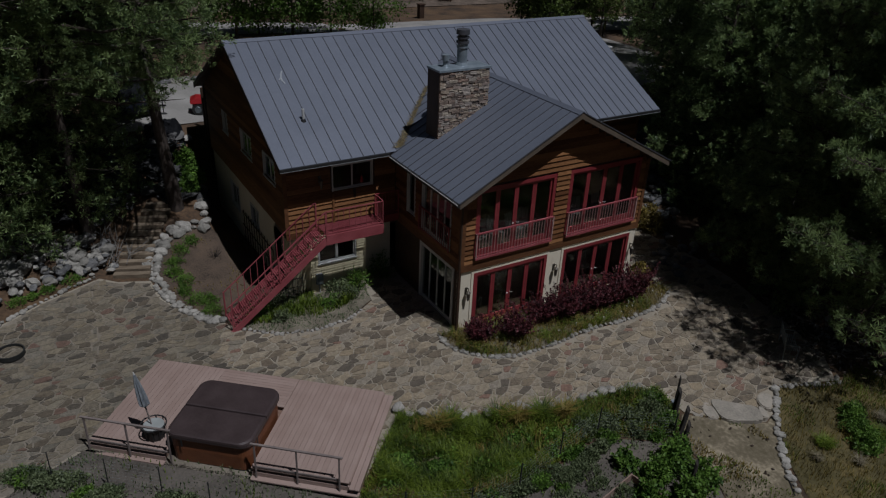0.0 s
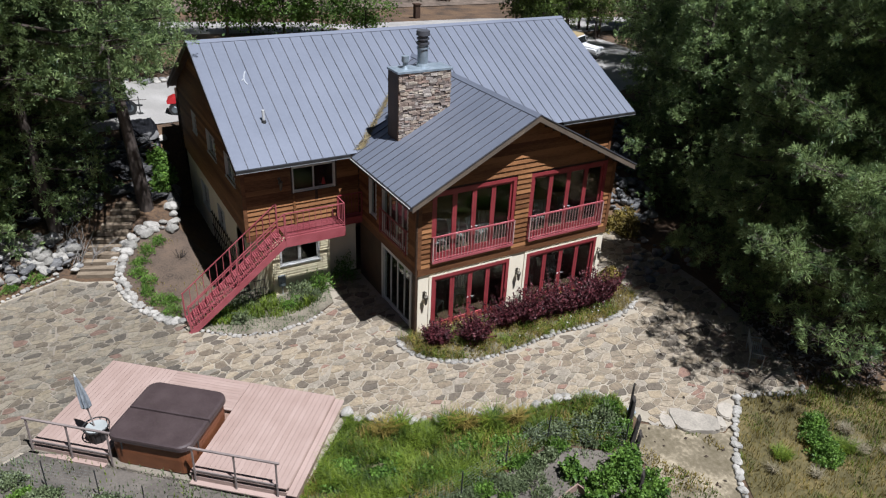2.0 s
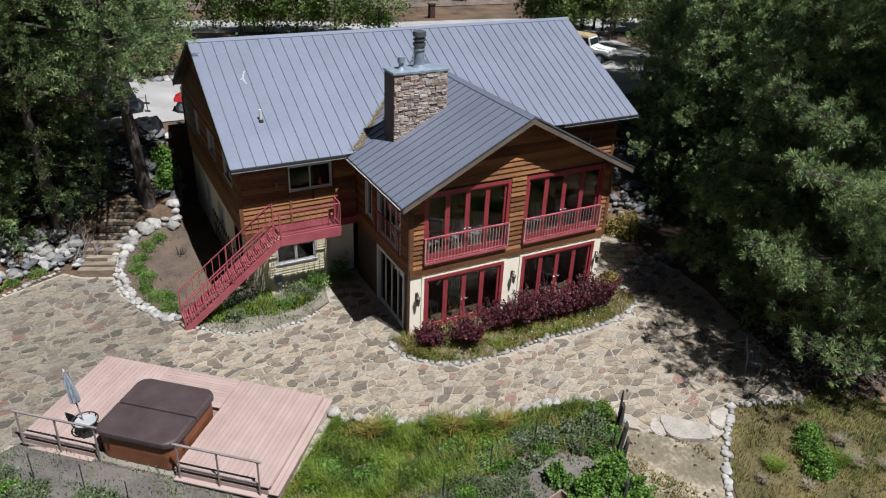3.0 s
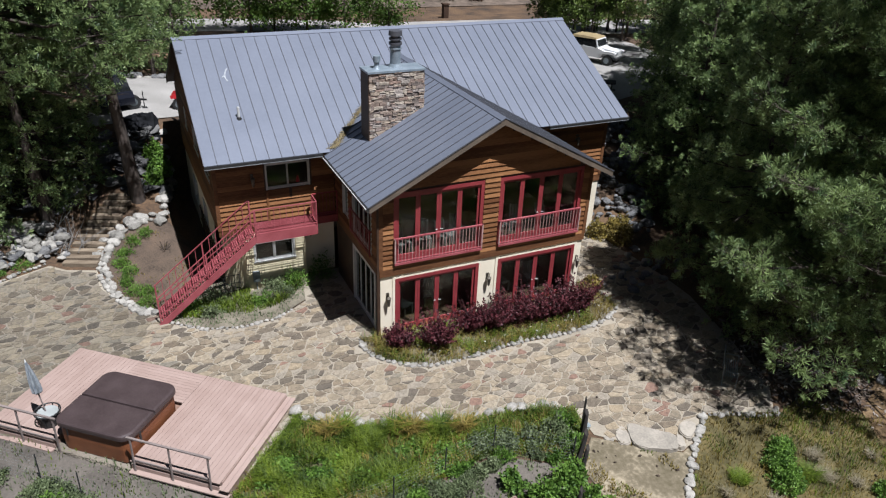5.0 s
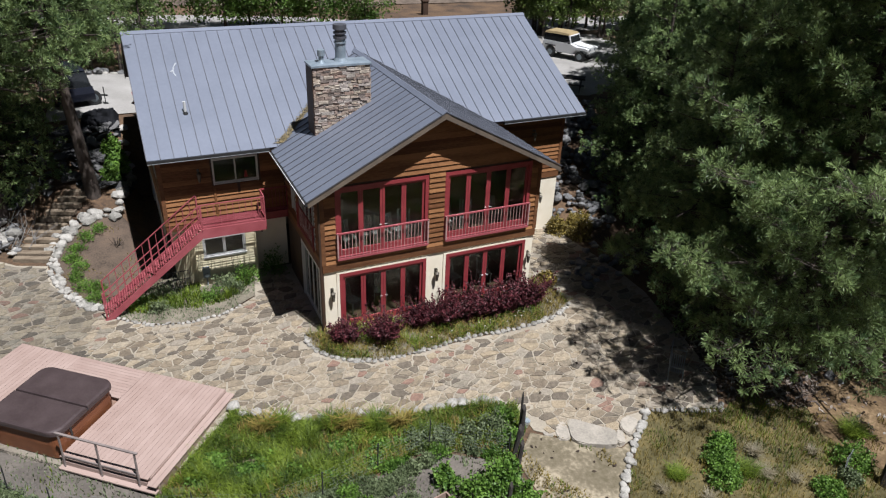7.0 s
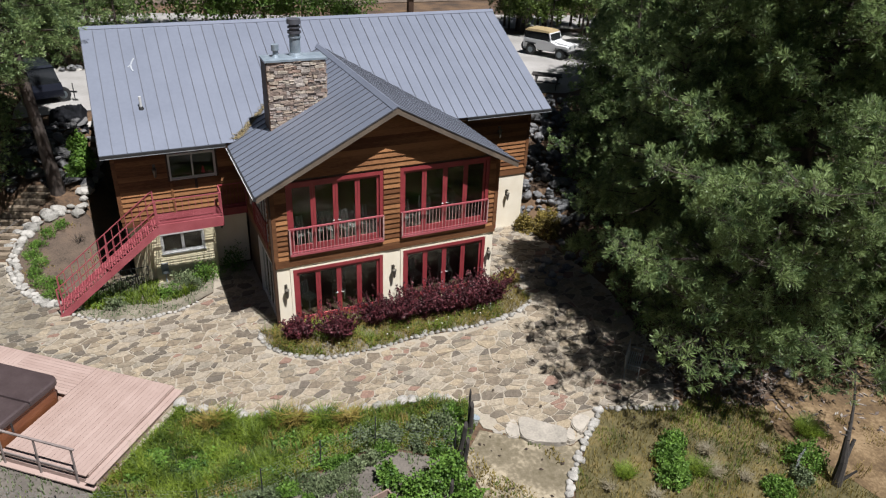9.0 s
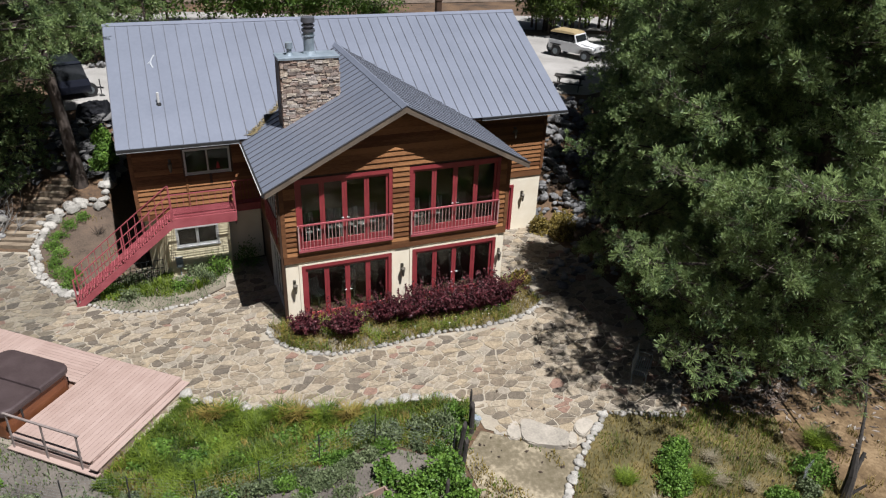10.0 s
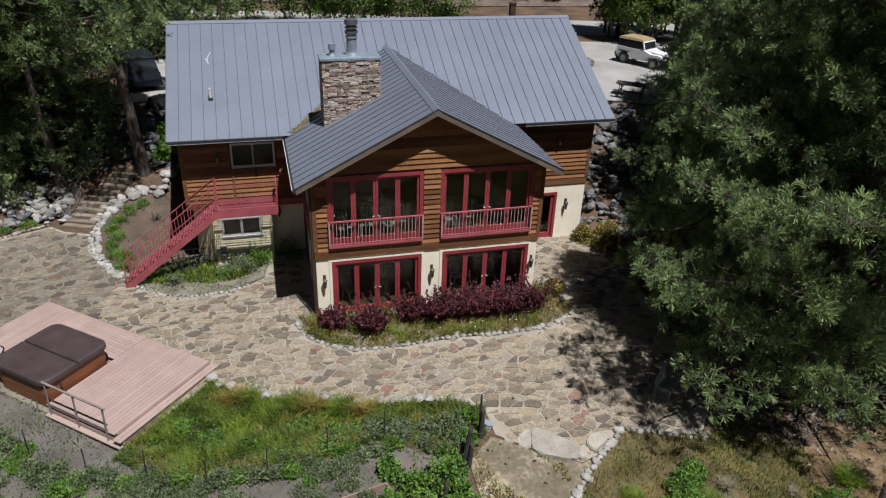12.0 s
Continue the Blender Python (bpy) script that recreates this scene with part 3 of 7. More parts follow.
mze = main_z(MEY)
eave_w = wing_z(WEX0)
roof = new("roof")
roof.parent = house
tagged(roof, "grey standing-seam metal roof")
MBY = 2 * MRY - MEY
valley_y = MRY - (MRZ - WRZ) / PITCH
parts(roof,
      ("sheathing", "dwood", lambda b: deck_slab(b, ((ML + 0.03, MEY + 0.02, mze - 0.03), (MR - 0.03, MEY + 0.02, mze - 0.03), (MR - 0.03, MRY, MRZ - 0.03), (ML + 0.03, MRY, MRZ - 0.03)))),
      ("sheathing", "dwood", lambda b: deck_slab(b, ((ML + 0.03, MRY, MRZ - 0.03), (MR - 0.03, MRY, MRZ - 0.03), (MR - 0.03, MBY, mze - 0.03), (ML + 0.03, MBY, mze - 0.03)))),
      ("sheathing", "dwood", lambda b: deck_slab(b, ((WEX0 + 0.02, WFY + 0.03, eave_w - 0.03), (RX, WFY + 0.03, WRZ - 0.03), (RX, valley_y, WRZ - 0.03), (WEX0 + 0.02, MEY + 0.1, eave_w - 0.03)))),
      ("sheathing", "dwood", lambda b: deck_slab(b, ((RX, WFY + 0.03, WRZ - 0.03), (WEX1 - 0.02, WFY + 0.03, eave_w - 0.03), (WEX1 - 0.02, MEY + 0.1, eave_w - 0.03), (RX, valley_y, WRZ - 0.03)))),
      ("barge_board", "barge", lambda b: (deck_slab(b, ((WEX0, WFY, eave_w - 0.02), (RX, WFY, WRZ - 0.02), (RX, WFY + 0.04, WRZ - 0.02), (WEX0, WFY + 0.04, eave_w - 0.02)), (0, 0, -0.2)))),
      ("barge_board", "barge", lambda b: (deck_slab(b, ((RX, WFY, WRZ - 0.02), (WEX1, WFY, eave_w - 0.02), (WEX1, WFY + 0.04, eave_w - 0.02), (RX, WFY + 0.04, WRZ - 0.02)), (0, 0, -0.2)))),
      ("gutter", "black", lambda b: (box(b, ML, WEX0 - 0.1, MEY - 0.1, MEY, mze - 0.14, mze - 0.03))),
      ("gutter", "black", lambda b: (box(b, WEX1 + 0.3, MR, MEY - 0.1, MEY, mze - 0.14, mze - 0.03))),
      ("gutter", "black", lambda b: (box(b, WEX0 - 0.1, WEX0, WFY, MEY - 0.05, eave_w - 0.14, eave_w - 0.03))),
      ("drip_edge", "white", lambda b: box(b, WEX0 - 0.12, WEX0 - 0.1, WFY, MEY - 0.05, eave_w - 0.06, eave_w - 0.03)),
      ("drip_edge", "meshwire", lambda b: box(b, ML, WEX0 - 0.12, MEY - 0.108, MEY - 0.1, mze - 0.145, mze - 0.125)),
      ("drip_edge", "meshwire", lambda b: box(b, WEX1 + 0.3, MR, MEY - 0.108, MEY - 0.1, mze - 0.145, mze - 0.125)),
      ("ridge_cap", "roof", lambda b: (deck_slab(b, ((ML - 0.02, MRY - 0.16, MRZ - 0.055), (MR + 0.02, MRY - 0.16, MRZ - 0.055), (MR + 0.02, MRY, MRZ + 0.04), (ML - 0.02, MRY, MRZ + 0.04)), (0, 0, -0.02)), deck_slab(b, ((ML - 0.02, MRY, MRZ + 0.04), (MR + 0.02, MRY, MRZ + 0.04), (MR + 0.02, MRY + 0.16, MRZ - 0.055), (ML - 0.02, MRY + 0.16, MRZ - 0.055)), (0, 0, -0.02)))),
      ("ridge_cap", "roof", lambda b: (deck_slab(b, ((RX - 0.16, WFY - 0.02, WRZ - 0.05), (RX, WFY - 0.02, WRZ + 0.045), (RX, valley_y + 0.1, WRZ + 0.045), (RX - 0.16, valley_y - 0.1, WRZ - 0.05)), (0, 0, -0.02)), deck_slab(b, ((RX, WFY - 0.02, WRZ + 0.045), (RX + 0.16, WFY - 0.02, WRZ - 0.05), (RX + 0.16, valley_y - 0.1, WRZ - 0.05), (RX, valley_y + 0.1, WRZ + 0.045)), (0, 0, -0.02)))))

for x in (ML, MR - 0.04):
    for yy in (MEY, MBY):
        parts(roof, ("barge_board", "dwood", lambda b: deck_slab(b, ((x, yy, mze - 0.02), (x + 0.04, yy, mze - 0.02), (x + 0.04, MRY, MRZ - 0.02), (x, MRY, MRZ - 0.02)), (0, 0, -0.2))))


def pan(name, pts, along_edge):
    """One metal pan and the standing seam on its first edge."""
    bm = bmesh.new()
    quad_box(bm, *pts, (0, 0, -0.012))
    p = part(name, bm, M["roof"], roof)
    a, b = along_edge
    bm = bmesh.new()
    bar(bm, Vector(a) + Vector((0, 0, 0.008)), Vector(b) + Vector((0, 0, 0.008)), 0.022, 0.035)
    part("seam", bm, M["seam"], p)


def build_pans():
    n = 40
    step = (MR - ML) / n
    for k in range(n):
        x0, x1 = ML + k * step, ML + (k + 1) * step
        pan("pan", ((x0, MEY - 0.03, main_z(MEY - 0.03)), (x1, MEY - 0.03, main_z(MEY - 0.03)), (x1, MRY, MRZ), (x0, MRY, MRZ)), ((x0, MEY - 0.03, main_z(MEY - 0.03)), (x0, MRY - 0.15, main_z(MRY - 0.15))))
        pan("pan", ((x0, MRY, MRZ), (x1, MRY, MRZ), (x1, MBY, mze), (x0, MBY, mze)), ((x0, MRY + 0.15, main_z(MRY + 0.15)), (x0, MBY, mze)))
    half = lambda y: min(RX - WEX0 + 0.03, max(0.0, (WRZ - main_z(y)) / PITCH)) if y > MEY else RX - WEX0 + 0.03
    ys = list(np.linspace(WFY - 0.01, valley_y, 22))
    for y0, y1 in zip(ys, ys[1:]):
        for s in (-1, 1):
            w0, w1 = half(y0), half(y1)
            e0, e1 = WRZ - PITCH * w0, WRZ - PITCH * w1
            up = 0.004
            pan("pan", ((RX, y0, WRZ + up), (RX + s * w0, y0, e0 + up), (RX + s * w1, y1, e1 + up), (RX, y1, WRZ + up)), ((RX + s * 0.15, y0, wing_z(RX + 0.15) + up), (RX + s * w0, y0, e0 + up)))


build_pans()
vent = thing("vent_pipe", "short white plumbing vent pipe on the roof", "vent pipe", (-3.17, 6.03, main_z(6.03)))
parts(vent, ("pipe", "white", lambda b: tube(b, (0, 0, -0.02), (0, 0, 0.42), 0.05, sides=12)),
      ("flashing", "black", lambda b: tube(b, (0, 0, -0.06), (0, -0.02, 0.06), 0.12, 0.06, sides=12)))

# chimney
CX0, CX1, CY0, CY1, CZ = 0.82, 2.88, 3.25, 4.05, 8.42
chimney = thing("chimney", "square chimney faced with brown ledgestone under a steel cap", "chimney", (CX0, CY0, 6.0))
M["steel"] = material("blue-grey zinc sheet", (0.17, 0.21, 0.245), (0.27, 0.315, 0.35), 4, 0.38, 0.05, metal=0.25)
parts(chimney,
      ("core", "dwood", lambda b: box(b, 0.04, CX1 - CX0 - 0.04, 0.04, CY1 - CY0 - 0.04, -0.2, CZ - 6.0)),
      ("side_plate", "dwood", lambda b: box(b, -0.02, 0.038, 0.0, CY1 - CY0, -0.35, CZ - 6.0), "smooth dark brown side panel"),
      ("cap", "steel", lambda b: (soft_slab(b, [(-0.05, CX1 - CX0 + 0.05, -0.05, CY1 - CY0 + 0.05, 0.01, CZ - 6.0 + 0.002), (-0.05, CX1 - CX0 + 0.05, -0.05, CY1 - CY0 + 0.05, 0.01, CZ - 6.0 + 0.07), (0.1, CX1 - CX0 - 0.1, 0.1, CY1 - CY0 - 0.1, 0.05, CZ - 6.0 + 0.10)])), "pale blue-grey sheet steel cap"),
      ("flue", "steel", lambda b: (tube(b, (1.13, 0.42, 2.5), (1.13, 0.42, 3.30), 0.185, sides=24), tube(b, (1.13, 0.42, 2.5), (1.13, 0.42, 2.62), 0.25, 0.19, sides=24), tube(b, (1.13, 0.42, 3.12), (1.13, 0.42, 3.17), 0.215, sides=24)), "steel flue pipe with rings"),
      ("flue_cowl", "seam", lambda b: (tube(b, (1.13, 0.42, 3.3), (1.13, 0.42, 3.60), 0.17, sides=24), tube(b, (1.13, 0.42, 3.27), (1.13, 0.42, 3.35), 0.23, sides=24), tube(b, (1.13, 0.42, 3.44), (1.13, 0.42, 3.49), 0.225, sides=24), tube(b, (1.13, 0.42, 3.58), (1.13, 0.42, 3.74), 0.24, 0.23, sides=24)), "dark ringed flue cowl"),
      ("flue", "steel", lambda b: (tube(b, (0.42, 0.35, 2.5), (0.42, 0.35, 2.60), 0.15, 0.09, sides=16), tube(b, (0.42, 0.35, 2.58), (0.42, 0.35, 2.8), 0.09, sides=16), tube(b, (0.42, 0.35, 2.74), (0.42, 0.35, 2.94), 0.13, sides=16)), "small capped flue"))


# ---- red stairs and landing ----
stairs = thing("outside_stairs", "faded red metal stairs with rails up to a landing", "stairs", (-6.95, 3.8, land(-6.95, 4.2)))
SZ = land(-6.95, 4.2)


def st(p):
    return Vector(p) - Vector((-6.95, 3.8, SZ))


LZ, SX0, SX1, SY0, SY1 = 2.78, -6.95, -3.33, 3.82, 4.78
nstep = 15
rise, run = (LZ - SZ) / nstep, (SX1 - SX0) / (nstep - 1)
bm = bmesh.new()
for y in (SY0, SY1):
    quad_box(bm, st((SX0 - 0.12, y, SZ)), st((SX0 + 0.22, y, SZ)), st((SX1 + 0.04, y, LZ - 0.32)), st((SX1 + 0.04, y, LZ)), (0, 0.05, 0))
part("stringer", bm, M["redstair"], stairs)
for k in range(nstep - 1):
    bm = bmesh.new()
    x, z = SX0 + k * run, SZ + (k + 1) * rise
    for j in range(7):
        yy = SY0 + 0.12 + j * 0.125
        bar(bm, st((x, yy, z - 0.02)), st((x + run + 0.02, yy, z - 0.02)), 0.012, 0.035)
    for j in range(4):
        xx = x + 0.01 + j * run / 3
        bar(bm, st((xx, SY0 + 0.055, z - 0.018)), st((xx, SY1 - 0.005, z - 0.018)), 0.028, 0.03)
    part("tread", bm, M["redstair"], stairs)
for y in (SY0 + 0.025, SY1 + 0.025):
    bm = bmesh.new()
    bar(bm, st((SX0, y, SZ + rise + 0.9)), st((SX1, y, LZ + 0.95)), 0.032, 0.032)
    bar(bm, st((SX0, y, SZ + rise + 0.15)), st((SX1, y, LZ + 0.12)), 0.03, 0.03)
    part("handrail", bm, M["redstair"], stairs)
    for k in range(nstep):
        u = k / (nstep - 1)
        x, z = SX0 + u * (SX1 - SX0), SZ + rise + u * (LZ - SZ - rise)
        bm = bmesh.new()
        w = 0.05 if k % 7 == 0 else 0.022
        bar(bm, st((x, y, z - 0.1)), st((x, y, z + 0.92)), w, w)
        part("baluster", bm, M["redstair"], stairs)

landing = thing("stair_landing", "red metal landing and walkway along the upper floor", "landing", (-3.33, 3.8, LZ))
bm = bmesh.new()
for j in range(23):
    y = 0.07 + j * 0.044
    bar(bm, (0.05, y, -0.015), (2.24 if y < 0.74 else 3.26, y, -0.015), 0.004, 0.028)
for j in range(6):
    box(bm, 0.1 + j * 0.42, 0.12 + j * 0.42, 0.06, WY - 3.8 - 0.07, -0.06, -0.04)
tagged(part("grating", bm, M["redstair"], landing), kind="stuff")
bm = bmesh.new()
box(bm, 0, 2.29, 0, 0.05, -0.36, 0.02)
box(bm, 2.24, 2.29, 0.05, 0.75, -0.36, 0.02)
box(bm, 0, 0.05, 1.0, WY - 3.8 - 0.06, -0.36, 0.02)
part("fascia", bm, M["redstair"], landing)
bm = bmesh.new()
box(bm, 2.29, 3.27, 0.70, 0.75, -0.30, 0.0)
part("fascia", bm, M["red"], landing)


def guard(thing_, a, b, count, mat, top=0.95, wide=0.045, bars=""):
    """A rail with balusters from a to b."""
    a, b = Vector(a), Vector(b)
    bm = bmesh.new()
    bar(bm, a + Vector((0, 0, top)), b + Vector((0, 0, top)), wide, wide)
    part("top_rail", bm, M[mat], thing_)
    bm = bmesh.new()
    bar(bm, a + Vector((0, 0, 0.1)), b + Vector((0, 0, 0.1)), 0.03, 0.03)
    part("bottom_rail", bm, M[mat], thing_)
    for k in range(count + 1):
        p = a.lerp(b, k / count)
        w = wide if k in (0, count) else 0.018
        bm = bmesh.new()
        bar(bm, p + Vector((0, 0, 0.0)), p + Vector((0, 0, top)), w, w)
        part("baluster", bm, M[bars or mat], thing_)


guard(landing, (0.03, 0.03, 0), (2.26, 0.03, 0), 10, "redstair", wide=0.032)
guard(landing, (2.27, 0.06, 0), (2.27, 0.72, 0), 4, "redstair", wide=0.032)
guard(landing, (2.3, 0.72, 0), (3.26, 0.72, 0), 7, "red")

# balcony rails of the upper french doors
for x0, x1 in ((0.48, 3.78), (4.44, 7.84)):
    rail = thing("balcony_rail", "red metal juliet balcony rail across the french doors", "railing", (x0, -0.16, 2.84), group="balcony rails")
    bm = bmesh.new()
    box(bm, 0, x1 - x0, 0, 0.1, -0.03, 0.05)
    part("base_beam", bm, M["redstair"], rail)
    guard(rail, (0.02, 0.03, 0.0), (x1 - x0 - 0.02, 0.03, 0.0), 26, "redstair", top=0.96, wide=0.05, bars="palebar")
    for x in (0.02, x1 - x0 - 0.02):
        bm = bmesh.new()
        box(bm, x - 0.025, x + 0.025, 0.03, 0.155, 0.9, 0.95)
        box(bm, x - 0.025, x + 0.025, 0.1, 0.155, -0.03, 0.05)
        part("bracket", bm, M["redstair"], rail)
rail = thing("balcony_rail", "dark red rail across the side window", "railing", (-0.14, 0.7, 2.84), group="balcony rails")
guard(rail, (0.03, 0.0, 0.0), (0.03, 2.1, 0.0), 14, "red", top=0.96)
bm = bmesh.new()
box(bm, 0.0, 0.13, 0, 0.05, 0.9, 0.95)
box(bm, 0.0, 0.13, 2.05, 2.1, 0.9, 0.95)
part("bracket", bm, M["red"], rail)

# ---- deck and hot tub ----
DU = Vector((-0.762, 0.648, 0))
DL, DW, DZ = 7.95, 3.92, -0.10
dturn = math.degrees(math.atan2(DU.y, DU.x))
deck_at = pose(-3.55, -1.95, DZ, 0, 0, dturn)     # local x along the house side, local y towards the fence
deck = thing("wooden_deck", "low pink-toned plank deck beside the patio", "deck", (-3.55, -1.95, DZ), dturn)
TX0, TX1, TY0, TY1 = 3.15, 5.55, 1.43, 3.8
parts(deck,
      ("joist_frame", "decklow", lambda b: outline(b, [(0.33, 0.1), (DL - 0.1, 0.1), (DL - 0.1, DW - 0.08), (TX1 + 0.12, DW - 0.08), (TX1 + 0.12, TY0 - 0.12), (TX0 - 0.12, TY0 - 0.12), (TX0 - 0.12, DW - 0.08), (0.33, DW - 0.08)], -0.45, -0.03)))
for x0, x1 in ((0.0, TX0 - 0.08), (TX1 + 0.08, DL)):
    for z in (-0.16, -0.36):
        parts(deck, ("fascia_board", "deck", lambda b: box(b, x0, x1, DW - 0.08, DW - 0.02, z - 0.13, z)))
    parts(deck, ("step_board", "deck", lambda b: box(b, x0, x1, DW - 0.02, DW + 0.14, -0.34, -0.30)))
for z in (-0.04, -0.2):
    parts(deck, ("fascia_board", "deck", lambda b: box(b, 0.28, 0.32, 0.0, DW - 0.1, z - 0.14, z)))
for x0 in (-0.01, 0.138):
    parts(deck, ("step_board", "deck", lambda b: box(b, x0, x0 + 0.138, 0.0, DW + 0.1, -0.135, -0.105)))
parts(deck, ("fascia_board", "decklow", lambda b: box(b, 0.02, 0.05, 0.02, DW, -0.4, -0.137)))


def deck_board(x0, x1, y0, y1):
    bm = bmesh.new()
    box(bm, x0, x1, y0, y1, -0.028, 0.0)
    part("board", bm, M["deck"], deck)


BOARD = 0.142
for a, b in ((0.30, TX0 - 0.06), (TX1 + 0.06, DL)):
    n = int((b - a) / BOARD)
    for k in range(n):
        w = (b - a) / n
        deck_board(a + k * w, a + (k + 1) * w - 0.008, 0.0, DW)
for k in range(11):
    w = (TY0 - 0.05) / 11
    deck_board(TX0 - 0.052, TX1 + 0.052, k * w, (k + 1) * w - 0.008)

for x0, x1 in ((0.55, 2.92), (5.42, DL - 0.05)):
    r = thing("deck_rail", "thin grey-brown rail on three posts along the deck edge", "railing", deck_at @ Vector((x0, DW + 0.04, 0)), dturn, "deck rails")
    for x in (0, (x1 - x0) / 2, x1 - x0):
        parts(r, ("post", "rail", lambda b: bar(b, (x, 0, -0.55), (x, -0.03, 0.86), 0.04, 0.04)))
    parts(r, ("top_rail", "rail", lambda b: bar(b, (-0.1, -0.03, 0.88), (x1 - x0 + 0.1, -0.03, 0.88), 0.06, 0.04)),
          ("lower_rail", "rail", lambda b: bar(b, (0, -0.05, 0.06), (x1 - x0, -0.05, 0.06), 0.03, 0.05)))


tub = thing("hot_tub", "square hot tub with orange-brown panels under a folded-seam brown cover", "hot tub", deck_at @ Vector((TX0, TY0, -0.32)), dturn)
TW, TD = TX1 - TX0, TY1 - TY0
parts(tub,
      ("shell", "tubside", lambda b: soft_slab(b, [(0.04, TW - 0.04, 0.04, TD - 0.04, 0.26, 0.0), (0.02, TW - 0.02, 0.02, TD - 0.02, 0.28, 0.45), (0.03, TW - 0.03, 0.03, TD - 0.03, 0.28, 0.86)])),
      ("plinth", "black", lambda b: soft_slab(b, [(0.05, TW - 0.05, 0.05, TD - 0.05, 0.26, -0.12), (0.05, TW - 0.05, 0.05, TD - 0.05, 0.26, -0.004)])))
full = round_rect(-0.05, TW + 0.05, -0.05, TD + 0.05, 0.34, 8)
for s in (-1, 1):
    mid = TD / 2 + s * 0.022
    rim = [p for p in full if (p[1] - TD / 2) * s > 0.02]
    rim = sorted(rim, key=lambda p: math.atan2((p[1] - mid) * s, (p[0] - TW / 2)))
    rim = [(TW + 0.05, mid)] + rim + [(-0.05, mid)]
    c = Vector((TW / 2, mid + s * TD * 0.25))
    bm = bmesh.new()
    loops = []
    for z, k in ((0.85, 1.0), (0.94, 1.0), (0.985, 0.985), (1.01, 0.93)):
        loops.append([bm.verts.new((c.x + (x - c.x) * k, c.y + (y - c.y) * k, z + (0.012 * math.sin(x * 3 + y) if z > 0.95 else 0.01 * math.sin(7 * x + 5 * y) if z < 0.85 else 0))) for x, y in rim])
    for a, b in zip(loops, loops[1:]):
        for k in range(len(a)):
            bm.faces.new((a[k], a[(k + 1) % len(a)], b[(k + 1) % len(a)], b[k]))
    bm.faces.new(loops[-1])
    bm.faces.new(loops[0][::-1])
    part("cover_half", bm, M["cover"], tub)
parts(tub, ("fold_strap", "black", lambda b: box(b, -0.045, TW + 0.045, TD / 2 - 0.021, TD / 2 + 0.021, 0.86, 0.93)),
      ("cover_latch", "black", lambda b: box(b, -0.062, -0.05, TD - 0.5, TD - 0.44, 0.55, 0.85)),
      ("cover_latch", "black", lambda b: box(b, TW * 0.8, TW * 0.8 + 0.05, TD + 0.042, TD + 0.052, 0.6, 0.85)))

side_table = thing("umbrella_table", "small round white-topped table with a black wicker drum base", "table", deck_at @ Vector((6.2, 3.34, 0.0)), dturn)


def rim(b):
    n = 22
    for k in range(n):
        a0, a1 = k * math.tau / n, (k + 1) * math.tau / n
        tube(b, (0.35 * math.cos(a0), 0.35 * math.sin(a0), 0.47), (0.35 * math.cos(a1), 0.35 * math.sin(a1), 0.47), 0.022, sides=6, caps=False)


M["paletop"] = material("pale grey glass top", (0.2584, 0.2736, 0.266), (0.3496, 0.3648, 0.3572), 3, 0.3, 0.05)
parts(side_table, ("tabletop", "paletop", lambda b: tube(b, (0, 0, 0.40), (0, 0, 0.43), 0.29, 0.29, sides=28), "pale round top"),
      ("rim", "black", rim),
      ("base", "black", lambda b: tube(b, (0, 0, 0.0), (0, 0, 0.38), 0.25, 0.30, sides=20)))
for k in range(10):
    a = k * math.tau / 10
    parts(side_table, ("slat", "black", lambda b: bar(b, (0.27 * math.cos(a), 0.27 * math.sin(a), 0.0), (0.345 * math.cos(a), 0.345 * math.sin(a), 0.47), 0.03, 0.015)))
M["cloth"] = material("grey-blue canvas", (0.0912, 0.1087, 0.1315), (0.2569, 0.2736, 0.285), 9, 0.8, 0.3, stretch=(3, 3, 0.5))
umb = thing("patio_umbrella", "closed grey-blue patio umbrella leaning in a small table", "umbrella", deck_at @ Vector((6.2, 3.34, 0.0)), dturn)


def closed_canopy(b):
    rings = []
    for k, (z, r) in enumerate(((1.05, 0.07), (1.12, 0.15), (1.4, 0.14), (1.8, 0.09), (2.1, 0.03))):
        c = Vector((0.16 * z, -0.02 * z, z))
        rings.append([b.verts.new(c + Vector((r * (1 if a % 2 else 0.65) * math.cos(a * math.tau / 16), r * (1 if a % 2 else 0.65) * math.sin(a * math.tau / 16), 0))) for a in range(16)])
    for p, q in zip(rings, rings[1:]):
        for a in range(16):
            b.faces.new((p[a], p[(a + 1) % 16], q[(a + 1) % 16], q[a]))
    b.faces.new(rings[0][::-1])
    b.faces.new(rings[-1])


parts(umb, ("pole", "rail", lambda b: tube(b, (0, 0, 0.0), (0.34, -0.04, 2.12), 0.02)),
      ("canopy", "cloth", closed_canopy),
      ("finial", "white", lambda b: tube(b, (0.338, -0.042, 2.1), (0.35, -0.044, 2.18), 0.03, 0.012)))

